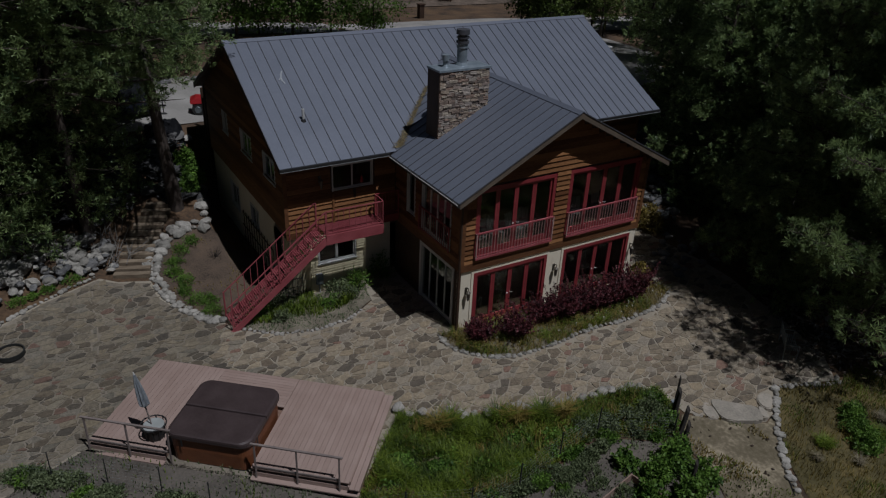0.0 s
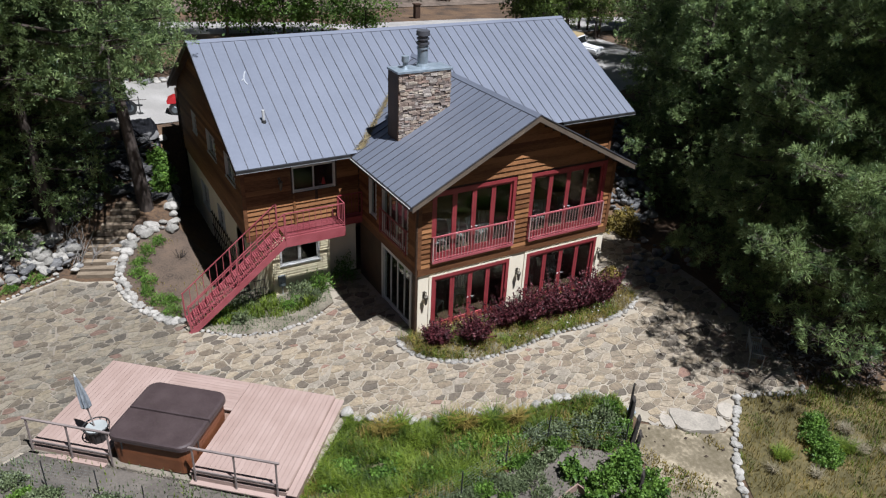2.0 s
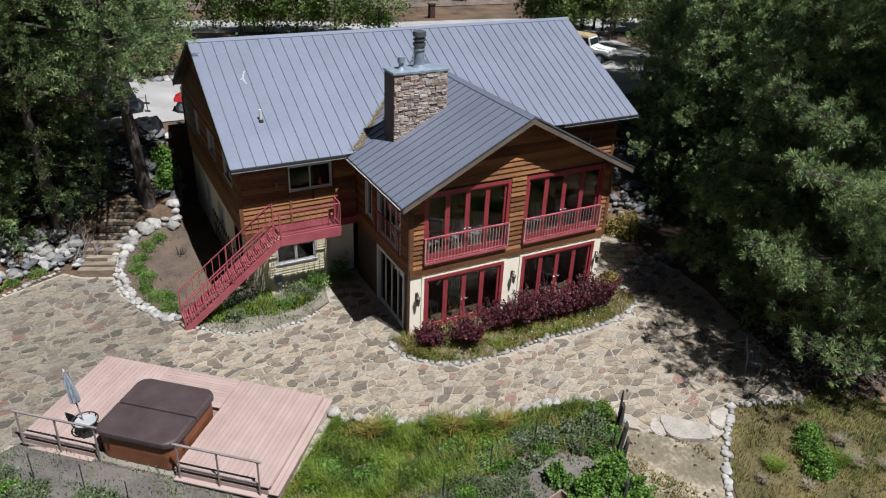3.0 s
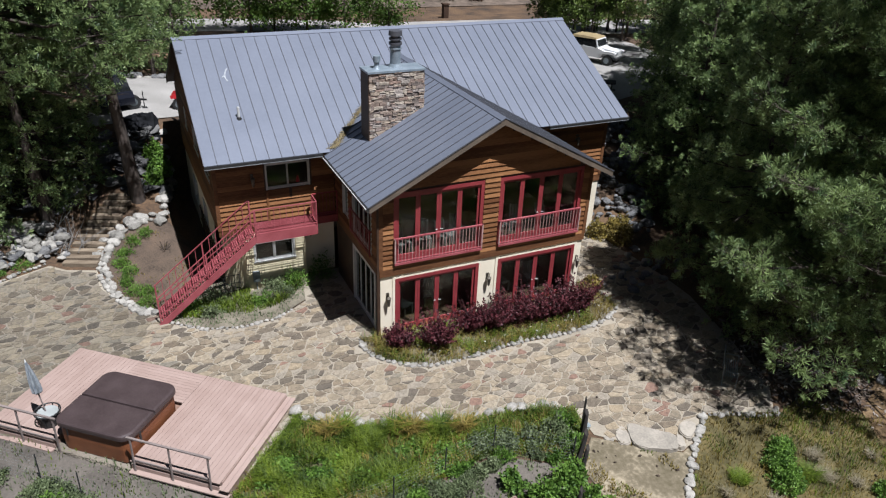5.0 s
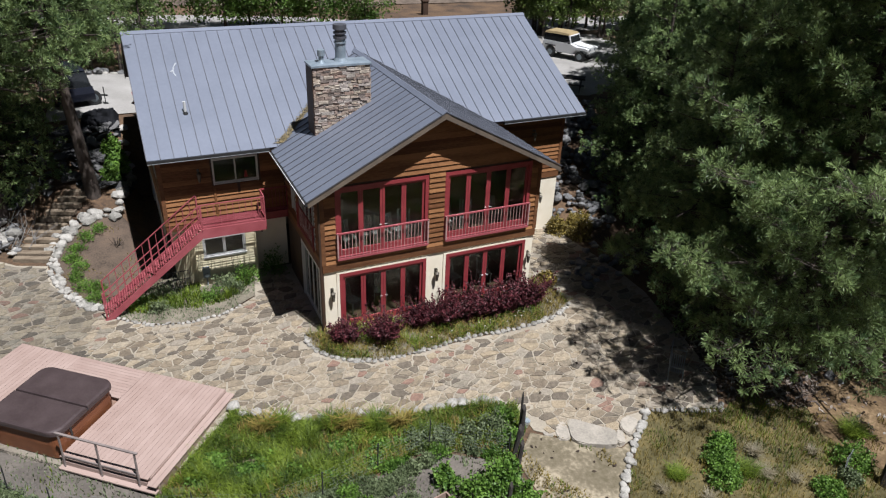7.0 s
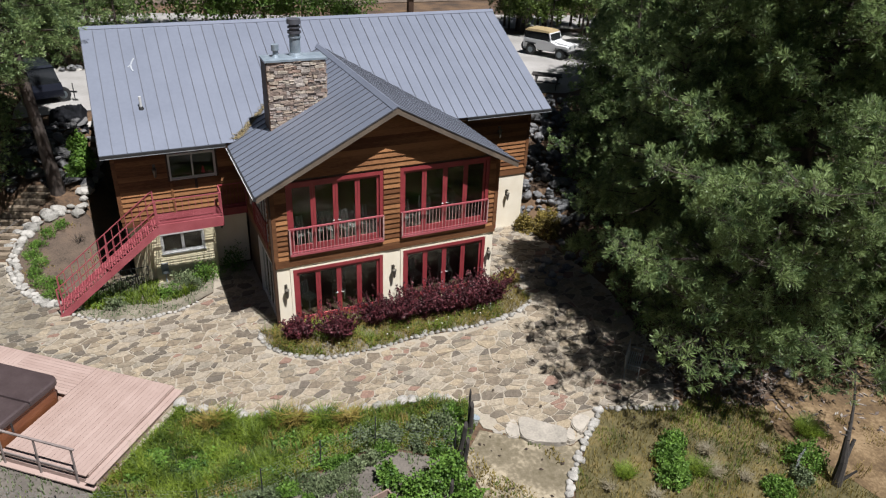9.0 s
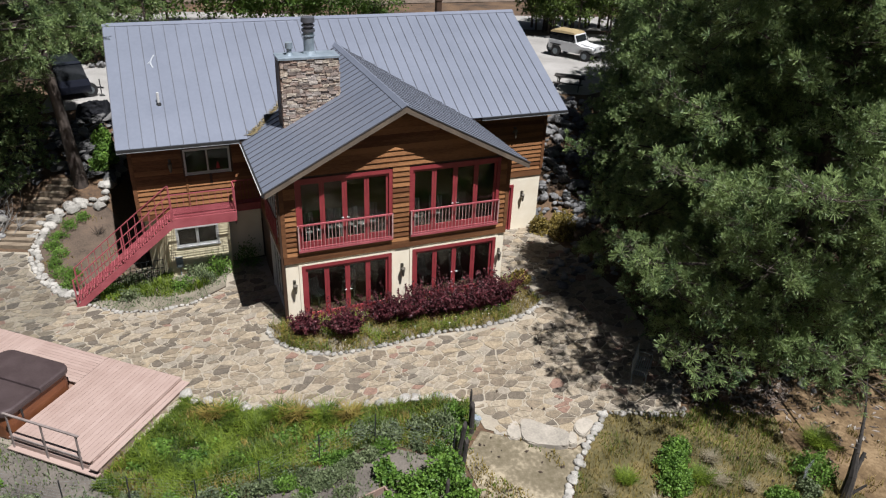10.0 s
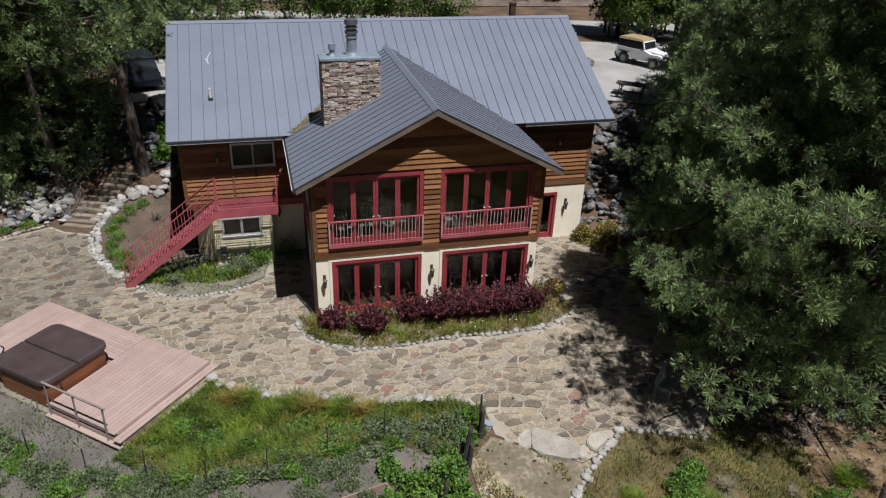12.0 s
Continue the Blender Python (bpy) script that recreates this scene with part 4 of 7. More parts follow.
# ---- trees ----
def needle_cloud(name, tips, rng, mat, parent, per=26, length=0.25, width=0.034):
    """Round brushes of needles at the twig ends: thin bundles that share the brush's middle, so that each brush is one island."""
    n = len(tips)
    c = np.array([t[0] for t in tips])[:, None]
    way = np.array([t[1] for t in tips])[:, None]
    d = way * 0.62 + rng.normal(0, 0.58, (n, per, 3))
    d /= np.linalg.norm(d, axis=2, keepdims=True) + 1e-6
    ln = length * rng.uniform(0.7, 1.25, (n, 1, 1)) * rng.uniform(0.75, 1.1, (n, per, 1))
    side = np.cross(d, rng.normal(0, 1, (n, per, 3)))
    side /= np.linalg.norm(side, axis=2, keepdims=True) + 1e-6
    side *= width * 0.5 * rng.uniform(0.7, 1.3, (n, per, 1))
    ends = np.stack([c + d * ln - side, c + d * ln * rng.uniform(0.88, 1.0, (n, per, 1)) + side], axis=2).reshape(n, per * 2, 3)
    v = np.concatenate([c, ends], axis=1).astype(np.float32).reshape(-1, 3)
    first = (np.arange(n) * (1 + 2 * per))[:, None]
    k = 1 + 2 * np.arange(per)[None]
    f = np.stack([first + 0 * k, first + k, first + k + 1], axis=2).astype(np.int32).reshape(-1)
    me = bpy.data.meshes.new(name)
    me.vertices.add(len(v))
    me.vertices.foreach_set("co", v.ravel())
    me.loops.add(len(f))
    me.loops.foreach_set("vertex_index", f)
    me.polygons.add(len(f) // 3)
    me.polygons.foreach_set("loop_start", np.arange(0, len(f), 3, dtype=np.int32))
    me.update()
    me.validate()
    me.materials.append(mat)
    ob = new(name, me)
    ob.parent = parent
    return ob


def pine(name, seed, height, crown_from, radius, tufts, label, group="", lean=(0, 0), trunk_r=0.24, width=0.034, per=26, mat="needle", sway=(0, 0), low=0.68, taper=0.48, bunch=1.0, spurs=False, length=0.25, crest=0.0, twigs=True, knot=(4, 0.23), limbing=4.2):
    rng = np.random.default_rng(seed)
    t = thing(name, label, "tree", group=group)
    bm = bmesh.new()
    spine = [Vector((lean[0] * (k / 8) + 0.05 * math.sin(k + seed), lean[1] * (k / 8), height * k / 8 - (0.3 if k == 0 else 0))) for k in range(9)]

    def at(z):
        f = min(7.999, max(0.0, z / height * 8))
        k = int(f)
        return spine[k].lerp(spine[k + 1], f - k)
    rings = []
    for k, p in enumerate(spine):
        r = trunk_r * (1 - 0.88 * k / 8) * (1.25 if k == 0 else 1)
        rings.append([bm.verts.new(p + Vector((r * math.cos(a * math.tau / 10), r * math.sin(a * math.tau / 10), 0))) for a in range(10)])
    for a, b in zip(rings, rings[1:]):
        for k in range(10):
            bm.faces.new((a[k], a[(k + 1) % 10], b[(k + 1) % 10], b[k]))
    tips = []
    limbs = int(height * limbing)
    for i in range(limbs):
        u = ((i + rng.uniform(0, 1)) / limbs) ** bunch
        z = crown_from + (height - crown_from - 0.2) * u
        reach = radius * (1 - u) ** taper * (low + (1 - low) * min(1, u * 5)) * rng.uniform(0.6, 1.15) + 0.25
        az = i * 2.399 + rng.uniform(-0.4, 0.4)
        reach *= 1 + sway[0] * math.cos(az) + sway[1] * math.sin(az) + crest * max(0.0, u - 0.55) * max(0.0, -math.cos(az))
        rise_ = -0.12 + 0.55 * u
        o = at(z)
        way = Vector((math.cos(az), math.sin(az), rise_)).normalized()
        end = o + way * reach + Vector((0, 0, 0.10 * reach))
        mid = o.lerp(end, 0.5) - Vector((0, 0, 0.07 * reach))
        r = 0.018 + 0.012 * reach
        tube(bm, o, mid, r, r * 0.65, sides=5, caps=False)
        tube(bm, mid, end, r * 0.65, 0.008, sides=5, caps=False)
        side = way.cross(Vector((0, 0, 1))).normalized()
        # side twigs, each with a few needle brushes on short spurs
        for k in range(max(2, int(tufts / limbs / knot[0]))):
            s = 1 - 0.72 * rng.uniform(0, 1) ** 1.3
            p = (mid.lerp(end, (s - 0.5) * 2) if s > 0.5 else o.lerp(mid, s * 2))
            out = side * rng.choice([-1, 1]) * rng.uniform(0.03, 0.42) * reach * (1.2 - s * 0.8) + Vector((0, 0, rng.uniform(-0.1, 0.3)))
            q = p + out
            w = (out.normalized() * 0.6 + way * 0.8 + Vector((0, 0, 0.45))).normalized()
            if twigs:
                tube(bm, p, q, 0.014, 0.008, sides=3, caps=False)
            for j in range(knot[0]):
                off = Vector(rng.normal(0, knot[1], 3)) + w * 0.1
                ww = (w + off * 1.6 + Vector((0, 0, 0.25))).normalized()
                e = q + off
                if spurs:
                    tube(bm, q - out * 0.1, e, 0.009, 0.006, sides=3, caps=False)
                tips.append((e, ww))
    part("trunk", bm, M["bark"], t, smooth=True)
    needle_cloud("crown", tips, rng, M[mat], t, per, length, width)
    return t


def stand(tree, x, y, turn=0.0, size=1.0):
    tree.matrix_basis = pose(x, y, land(x, y), 0, 0, turn) @ Matrix.Scale(size, 4)
    return tree


def more(tree, x, y, turn, size):
    c = copy_thing(tree, pose(x, y, land(x, y), 0, 0, turn))
    c.scale = (size, size, size)
    return c


big = stand(pine("pine_tree", 3, 15.8, 2.3, 6.2, 11200, "tall dense ponderosa pine with low branches beside the patio", trunk_r=0.3, low=0.88, taper=0.6, bunch=1.1, spurs=True, knot=(5, 0.25), limbing=5.0, per=36, width=0.022, length=0.26, sway=(-0.15, -0.03), crest=3.2), 15.6, -6.5)
pines = "pines beside the house"
slim = stand(pine("pine_tree", 8, 14.5, 0.6, 4.2, 2300, "dark green ponderosa pine at the edge of the woods", pines, per=16, width=0.048, taper=0.7, bunch=1.2, length=0.27), 18.4, -0.6)
tall = stand(pine("pine_tree", 21, 21.0, 6.5, 5.0, 5600, "tall pine with a bare lower trunk by the timber steps", pines, (-1.1, 0.3), 0.27, sway=(-0.46, -0.34), per=22, width=0.034, knot=(11, 0.27)), -6.95, 12.1)
deep = stand(pine("pine_tree", 30, 14.5, 0.8, 4.2, 1500, "dark ponderosa pine deep in the woods", pines, width=0.11, per=7, length=0.34, twigs=False), 25.5, -1.0)
for src, x, y, turn, size in ((slim, 17.2, 4.4, 130, 0.85), (slim, 20.2, 5.6, 200, 1.1), (slim, 22.4, 8.8, 20, 1.1), (slim, 19.0, 9.0, 300, 0.5), (deep, 21.5, -6.4, 70, 0.95), (deep, 21.4, -1.6, 250, 1.0), (deep, 22.0, 3.6, 200, 0.95),
                              (deep, 24.5, 9.6, 20, 1.15), (deep, 22.6, -9.8, 100, 1.0), (deep, 26.5, 12.2, 80, 1.05),
                              (deep, 30.5, 4.0, 150, 1.0), (deep, 30.0, 16.2, 10, 0.85), (deep, 33.0, 11.0, 60, 1.1),
                              (deep, 36.0, 19.0, 33, 0.9), (deep, 28.4, 18.6, 160, 0.7), (deep, 30.8, 22.5, 250, 0.7), (deep, 20.6, 2.2, 200, 0.95), (slim, 19.8, -8.6, 310, 0.9), (slim, 15.3, -2.0, 75, 0.85), (slim, 14.4, -4.4, 20, 0.74), (tall, 14.1, -2.8, 10, 0.6), (slim, 18.0, 2.6, 0, 0.8)):
    more(src, x, y, turn, size)
# the two tall copies are added to throw shade on the trees and boulders
for src, x, y, turn, size in ((tall, -10.4, 14.0, 49, 0.9), (tall, -10.5, 11.7, 62, 0.86), (slim, -10.9, 12.6, 40, 0.85), (slim, -14.2, 11.2, 200, 0.9), (deep, -12.8, 14.4, 140, 0.95), (deep, -10.6, 15.2, 250, 0.8), (deep, -14.6, 14.4, 80, 0.95), (deep, -11.3, 16.4, 200, 0.9),
                              (deep, -17.0, 11.2, 300, 0.9), (deep, -18.0, 19.5, 10, 1.0), (deep, -10.4, 23.8, 120, 0.95), (deep, -14.5, 24.5, 60, 1.1), (deep, -8.3, 26.0, 10, 0.75), (deep, -6.9, 28.5, 90, 0.7), (deep, -6.3, 26.2, 200, 0.42), (deep, -4.7, 26.9, 140, 0.45), (deep, -3.2, 27.8, 40, 0.45)):
    more(src, x, y, turn, size)

# ---- ground covers ----
ARC = [(-0.74, 0.05), (-0.6, -0.9), (0.2, -1.72), (1.5, -2.08), (3.0, -2.05), (4.7, -1.9), (6.6, -2.0), (8.2, -1.8), (9.35, -1.25), (9.42, -0.4), (9.05, 0.5)]
FRONT_BED = ARC + [(8.35, 1.2), (8.22, -0.02), (-0.03, -0.02)]
STAIR_BED = [(-6.65, 3.85), (-5.5, 2.9), (-4.4, 2.55), (-3.1, 2.55), (-1.8, 3.35), (-1.4, 5.3), (-3.62, 5.3), (-4.3, 6.15), (-6.9, 4.9)]
CURVE_BED = [(-7.1, 4.7), (-7.95, 5.75), (-8.5, 6.85), (-8.68, 8.4), (-8.55, 9.35), (-8.15, 10.05), (-7.3, 10.65), (-6.6, 10.85), (-5.95, 10.55), (-5.2, 9.6), (-4.5, 8.0), (-4.5, 6.2), (-5.5, 5.2)]
LOWER = [(-3.72, -2.65), (-2.8, -3.42), (-1.5, -3.98), (-0.5, -4.15), (0.5, -4.75), (2.0, -4.88), (3.6, -5.12), (4.6, -5.5), (4.3, -6.6), (3.4, -7.4), (1.3, -6.2), (-0.4, -6.5), (-2.1, -6.8), (-3.7, -6.85), (-5.4, -6.1), (-6.35, -5.2)]
GARDEN = [(3.3, -7.5), (1.3, -6.3), (-0.4, -6.6), (-2.1, -6.9), (-3.7, -6.95), (-5.4, -6.15), (-6.3, -5.2), (-6.1, -4.75), (-9.0, -2.2), (-12.0, 0.3), (-15, -0.9), (-17, -6), (-10, -11), (0, -14), (2.4, -11), (3.4, -8.8)]
DIRT = [(4.45, -6.65), (5.6, -7.45), (6.8, -8.15), (7.45, -7.95), (6.75, -8.7), (5.95, -9.4), (5.2, -10.6), (4.4, -13), (1.2, -13), (2.5, -10.9), (3.5, -8.7), (3.5, -7.5)]
MEADOW = [(8.6, -7.1), (9.5, -7.4), (11.0, -7.95), (12.3, -7.6), (14.0, -9.2), (19, -9.5), (26, -14), (12, -20), (4.6, -13), (5.4, -10.6), (6.1, -9.4), (7.6, -7.95)]
M["bedsoil"] = material("pale garden soil", (0.0532, 0.0456, 0.038), (0.1254, 0.1079, 0.08968), 1.2, 0.95, 0.8, fine=14)
M["sandy"] = material("sandy bed soil", (0.0988, 0.08512, 0.0608), (0.2204, 0.1938, 0.1482), 1.4, 0.95, 0.8, fine=12, third=(0.1444, 0.1254, 0.0912))
M["turf"] = material("green turf", (0.0228, 0.038, 0.00912), (0.1026, 0.095, 0.0418), 0.8, 0.95, 0.8, fine=14)
M["dryturf"] = material("dry meadow turf", (0.042, 0.034, 0.008), (0.14, 0.102, 0.036), 1.1, 0.95, 0.9, fine=9, third=(0.076, 0.06308, 0.0228))
sheet("planting_bed", FRONT_BED, 0.02, M["sandy"], "planting bed along the front wall", "planting bed")
sheet("planting_bed", STAIR_BED, 0.02, M["sandy"], "planting bed under the red stairs", "planting bed")
sheet("planting_bed", CURVE_BED, 0.02, M["mulch"], "curved brown mulch bed edged with white rocks", "planting bed")
sheet("lawn", LOWER, 0.0, M["turf"], "rough green grass strip below the patio", "lawn")
sheet("garden", GARDEN, 0.0, M["bedsoil"], "pale soil of a fenced garden plot", "garden")
sheet("dirt_path", DIRT, 0.004, M["dust"], "worn tan dirt path below the stone slab", "path")
sheet("meadow", MEADOW, 0.0, M["dryturf"], "dry grassy meadow edged with white rocks", "meadow")
sheet("yard", [(-8.6, 17.3), (-4.6, 17.4), (13.0, 17.3), (17.8, 15.3), (20.6, 14.2), (26.5, 16.0), (31, 22), (32, 30), (20, 31.5), (8, 28), (-3, 25.5), (-7.6, 25)], 0.01, M["gravel"], "pale gravel yard behind the house", "yard", 2.0)
sheet("road", [(-60, 43.0), (-20, 41.2), (-3, 40.0), (10, 38.6), (22, 35.3), (31, 31.9), (45, 29), (70, 27), (70, 33), (45, 36), (34, 38.8), (28, 41), (14, 42.6), (4.5, 45.2), (-3, 46.3), (-20, 47.6), (-60, 49)], 0.02, M["gravel"], "pale gravel road beyond the trees", "road", 2.0)
M["tansoil"] = material("tan soil with needles", (0.0494, 0.02888, 0.01216), (0.19, 0.1292, 0.0684), 1.2, 0.95, 0.9, fine=11, third=(0.1026, 0.0646, 0.02888))
TAN = [(13.4, -9.9), (13.9, -8.9), (14.9, -8.4), (15.9, -7.4), (18.5, -7.2), (24, -8.5), (28, -14), (20, -19), (14.6, -14), (13.9, -11.5)]
sheet("bare_soil", TAN, 0.012, M["tansoil"], "bare tan soil strewn with dry needles", "ground")
M["hill"] = material("dry brown hillside", (0.057, 0.0418, 0.0304), (0.149, 0.1117, 0.08512), 0.5, 0.95, 0.8, fine=2)
sheet("hillside", [(-80, 53), (-20, 51), (20, 49.5), (60, 47), (110, 60), (110, 200), (-80, 200)], 0.03, M["hill"], "dry brown hillside beyond the road", "hill", 4.0)


# ---- rocks ----
def rock_mesh(name, seed, mat, flat=0.7):
    bm = bmesh.new()
    bmesh.ops.create_icosphere(bm, subdivisions=2, radius=0.5)
    for v in bm.verts:
        k = 1 + 0.35 * noise.noise(v.co * 1.7 + Vector((seed * 7.1, 0, 0))) + 0.18 * noise.noise(v.co * 4 + Vector((0, seed * 3.3, 0)))
        v.co *= k
        v.co.z *= flat
    me = solid(name, bm, mat)
    return me


WHITE = [rock_mesh("stone", k, M["rock"]) for k in range(6)]
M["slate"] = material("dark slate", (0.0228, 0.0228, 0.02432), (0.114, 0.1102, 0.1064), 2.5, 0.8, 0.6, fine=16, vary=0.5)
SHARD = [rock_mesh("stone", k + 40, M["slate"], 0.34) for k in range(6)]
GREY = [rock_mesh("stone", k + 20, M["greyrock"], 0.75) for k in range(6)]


def border(label, pts, size, gap, meshes, seed, closed=False, rows=1, wobble=0.04, sink=0.15):
    """A row of loose stones along a line."""
    rng = random.Random(seed)
    x, y = pts[0]
    t = thing("stone_border", label, "stone border", (x, y, land(x, y)), group="stone borders")
    carry = 0.0
    for (xa, ya), (xb, yb) in zip(pts, pts[1:]):
        d = math.hypot(xb - xa, yb - ya)
        u = carry
        while u < d:
            for r in range(rows):
                s = size * rng.uniform(0.65, 1.35)
                off = (r - (rows - 1) / 2) * size * 0.8 + rng.uniform(-wobble, wobble)
                px, py = xa + (xb - xa) * u / d - (yb - ya) / d * off, ya + (yb - ya) * u / d + (xb - xa) / d * off
                m = pose(px - x, py - y, land(px, py) - land(x, y) + s * (0.32 - sink), rng.uniform(-15, 15), rng.uniform(-15, 15), rng.uniform(0, 360))
                piece("stone", rng.choice(meshes), t, m @ Matrix.Diagonal((s * rng.uniform(0.9, 1.35), s, s * rng.uniform(0.8, 1.15), 1)))
            u += gap * rng.uniform(0.85, 1.2)
        carry = u - d
    return t


def heap(label, poly, count, lo, hi, meshes, seed, rise=0.0):
    """Boulders strewn over a plot."""
    rng = random.Random(seed)
    x, y = poly[0]
    t = thing("boulder_pile", label, "boulders", (x, y, land(x, y)), group="boulder piles")
    xs, ys = [p[0] for p in poly], [p[1] for p in poly]
    k = 0
    while k < count:
        px, py = rng.uniform(min(xs), max(xs)), rng.uniform(min(ys), max(ys))
        if not inside((px, py), poly):
            continue
        k += 1
        s = lo + (hi - lo) * rng.random() ** 2
        m = pose(px - x, py - y, land(px, py) - land(x, y) + s * 0.22 + rise * rng.random(), rng.uniform(-30, 30), rng.uniform(-30, 30), rng.uniform(0, 360))
        piece("stone", rng.choice(meshes), t, m @ Matrix.Diagonal((s * rng.uniform(0.9, 1.4), s, s * rng.uniform(0.8, 1.1), 1)))


arc = rounded(ARC + [(8.35, 1.2), (4, 3), (0, 2)], 5)[:5 * 10 + 1]
border("row of small white stones round the front bed", arc, 0.19, 0.2, WHITE, 1)
border("big white rocks along the curved bed", rounded(CURVE_BED, 4)[:16], 0.23, 0.19, WHITE, 2, rows=2, wobble=0.07)
border("big white rocks along the timber steps", [(-8.6, 9.1), (-8.15, 10.05), (-7.3, 10.65), (-6.6, 10.85), (-6.0, 10.6)], 0.42, 0.4, WHITE, 3, rows=2, wobble=0.1)
border("big white rocks beside the house wall", [(-6.05, 10.9), (-5.75, 12.4), (-5.5, 13.9), (-5.35, 15.6), (-5.3, 17)], 0.5, 0.42, WHITE, 4)
border("small stones round the bed under the stairs", [(-6.6, 3.75), (-5.5, 2.85), (-4.4, 2.5), (-3.1, 2.52), (-2.4, 2.9)], 0.15, 0.17, WHITE, 5)
border("white stones between patio and grass", [(-3.72, -2.58), (-2.8, -3.34), (-1.5, -3.88), (-0.5, -4.05), (0.5, -4.64), (2.0, -4.77), (3.6, -5.0), (4.3, -5.3)], 0.30, 0.36, WHITE, 6, wobble=0.1, sink=-0.06)
border("white stones along the dirt path", [(5.2, -10.4), (5.95, -9.35), (6.75, -8.6), (7.55, -7.93), (8.58, -7.1)], 0.24, 0.23, WHITE, 7)
border("white stones between patio and meadow", [(8.58, -7.1), (9.5, -7.42), (10.95, -7.98), (11.3, -7.6)], 0.19, 0.2, WHITE, 8)
border("small stones edging the patio by the boulders", [(-20, 5.6), (-14.5, 7.45), (-12.5, 8.55), (-11.6, 8.95), (-10.7, 9.2)], 0.17, 0.18, WHITE, 9)
heap("heap of grey-white boulders beside the timber steps", [(-15.5, 8.2), (-12.6, 9.15), (-11.4, 9.4), (-10.1, 9.1), (-9.85, 9.6), (-10.1, 11.2), (-12.4, 11.9), (-15.5, 11.2)], 300, 0.18, 0.55, WHITE + WHITE + WHITE + GREY, 11, 0.2)
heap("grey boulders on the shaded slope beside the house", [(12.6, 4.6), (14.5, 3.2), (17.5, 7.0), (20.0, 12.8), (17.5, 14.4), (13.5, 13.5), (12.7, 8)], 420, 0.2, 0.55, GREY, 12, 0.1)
border("white and grey rocks along the far edge of the drive", [(-8.2, 24.9), (-5.5, 25.4), (-2.5, 25.6)], 0.45, 0.42, WHITE + GREY, 19, rows=2)
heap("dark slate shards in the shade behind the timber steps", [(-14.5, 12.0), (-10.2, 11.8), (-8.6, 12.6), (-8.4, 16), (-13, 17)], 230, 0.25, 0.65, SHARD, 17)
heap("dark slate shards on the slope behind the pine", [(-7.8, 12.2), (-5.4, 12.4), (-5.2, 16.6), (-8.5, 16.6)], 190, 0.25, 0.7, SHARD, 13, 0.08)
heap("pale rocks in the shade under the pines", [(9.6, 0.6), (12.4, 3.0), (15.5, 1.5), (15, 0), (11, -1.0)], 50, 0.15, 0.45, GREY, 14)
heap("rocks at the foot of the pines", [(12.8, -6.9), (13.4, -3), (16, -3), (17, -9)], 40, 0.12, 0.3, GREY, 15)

M["slab"] = material("tan stone slab", (0.185, 0.167, 0.138), (0.33, 0.294, 0.243), 2.0, 0.9, 0.6, fine=14, vary=0.3)
slabs = thing("stone_step", "broad pale stone slabs at the head of the path", "stone slab", (6.2, -7.3, land(6.2, -7.3)))
rk = random.Random(31)
for ring_, z1 in (([(-0.3, 0.72), (0.0, 0.47), (0.32, 0.15), (0.73, -0.26), (0.62, -0.55), (0.44, -0.76), (0.13, -0.72), (-0.24, -0.5), (-0.58, -0.32), (-0.69, -0.08), (-0.57, 0.33)], 0.11),
                  ([(-0.8, 0.67), (-0.51, 0.71), (-0.58, 0.3), (-0.75, -0.02), (-1.05, 0.08), (-0.98, 0.4)], 0.08),
                  ([(0.76, -0.31), (0.96, -0.33), (0.86, -0.58), (0.73, -0.78), (0.55, -0.7), (0.66, -0.5)], 0.09),
                  ([(-1.05, 0.95), (-0.75, 0.9), (-0.84, 0.74), (-1.1, 0.66), (-1.25, 0.8)], 0.07),
                  ([(1.04, -0.15), (1.44, 0.18), (1.77, -0.07), (1.16, -0.52)], 0.06), ([(-1.42, 1.16), (-0.95, 1.1), (-1.07, 0.72), (-1.6, 0.7)], 0.06), ([(-1.3, 0.66), (-1.0, 0.62), (-1.15, 0.27), (-1.4, 0.4)], 0.07)):
    ring_ = [(x + rk.uniform(-0.02, 0.02), y + rk.uniform(-0.02, 0.02)) for x, y in rounded(ring_, 3)]
    bm = bmesh.new()
    outline(bm, ring_, -0.2, z1)
    bmesh.ops.bevel(bm, geom=[e for e in bm.edges if abs(e.verts[0].co.z - z1) < 1e-4 and abs(e.verts[1].co.z - z1) < 1e-4], offset=0.03, segments=2, affect="EDGES")
    part("stone", bm, M["slab"], slabs)

# dead branches heaped beside the steps
M["greywood"] = material("bleached grey dead wood", (0.076, 0.0684, 0.06232), (0.1976, 0.1862, 0.171), 4, 0.9, 0.4, fine=25)
brush = thing("brush_pile", "heap of bleached grey dead branches beside the timber steps", "branches", (-9.75, 10.3, land(-9.75, 10.3)))
rg = random.Random(61)
for k in range(34):
    a = Vector((rg.uniform(-0.7, 0.5), rg.uniform(-0.9, 1.0), 0))
    a.z = land(a.x - 9.75, a.y + 10.3) - land(-9.75, 10.3) + rg.uniform(0.0, 0.25)
    tip = a + Vector((rg.gauss(0.15, 0.35), rg.gauss(0.2, 0.45), rg.uniform(0.1, 0.75)))
    bm = bmesh.new()
    tube(bm, a, tip, rg.uniform(0.012, 0.03), 0.006, sides=5)
    fork = a.lerp(tip, 0.6)
    tube(bm, fork, fork + Vector((rg.gauss(0, 0.2), rg.gauss(0, 0.2), rg.uniform(0.05, 0.3))), 0.01, 0.004, sides=4)
    part("branch", bm, M["greywood"], brush)

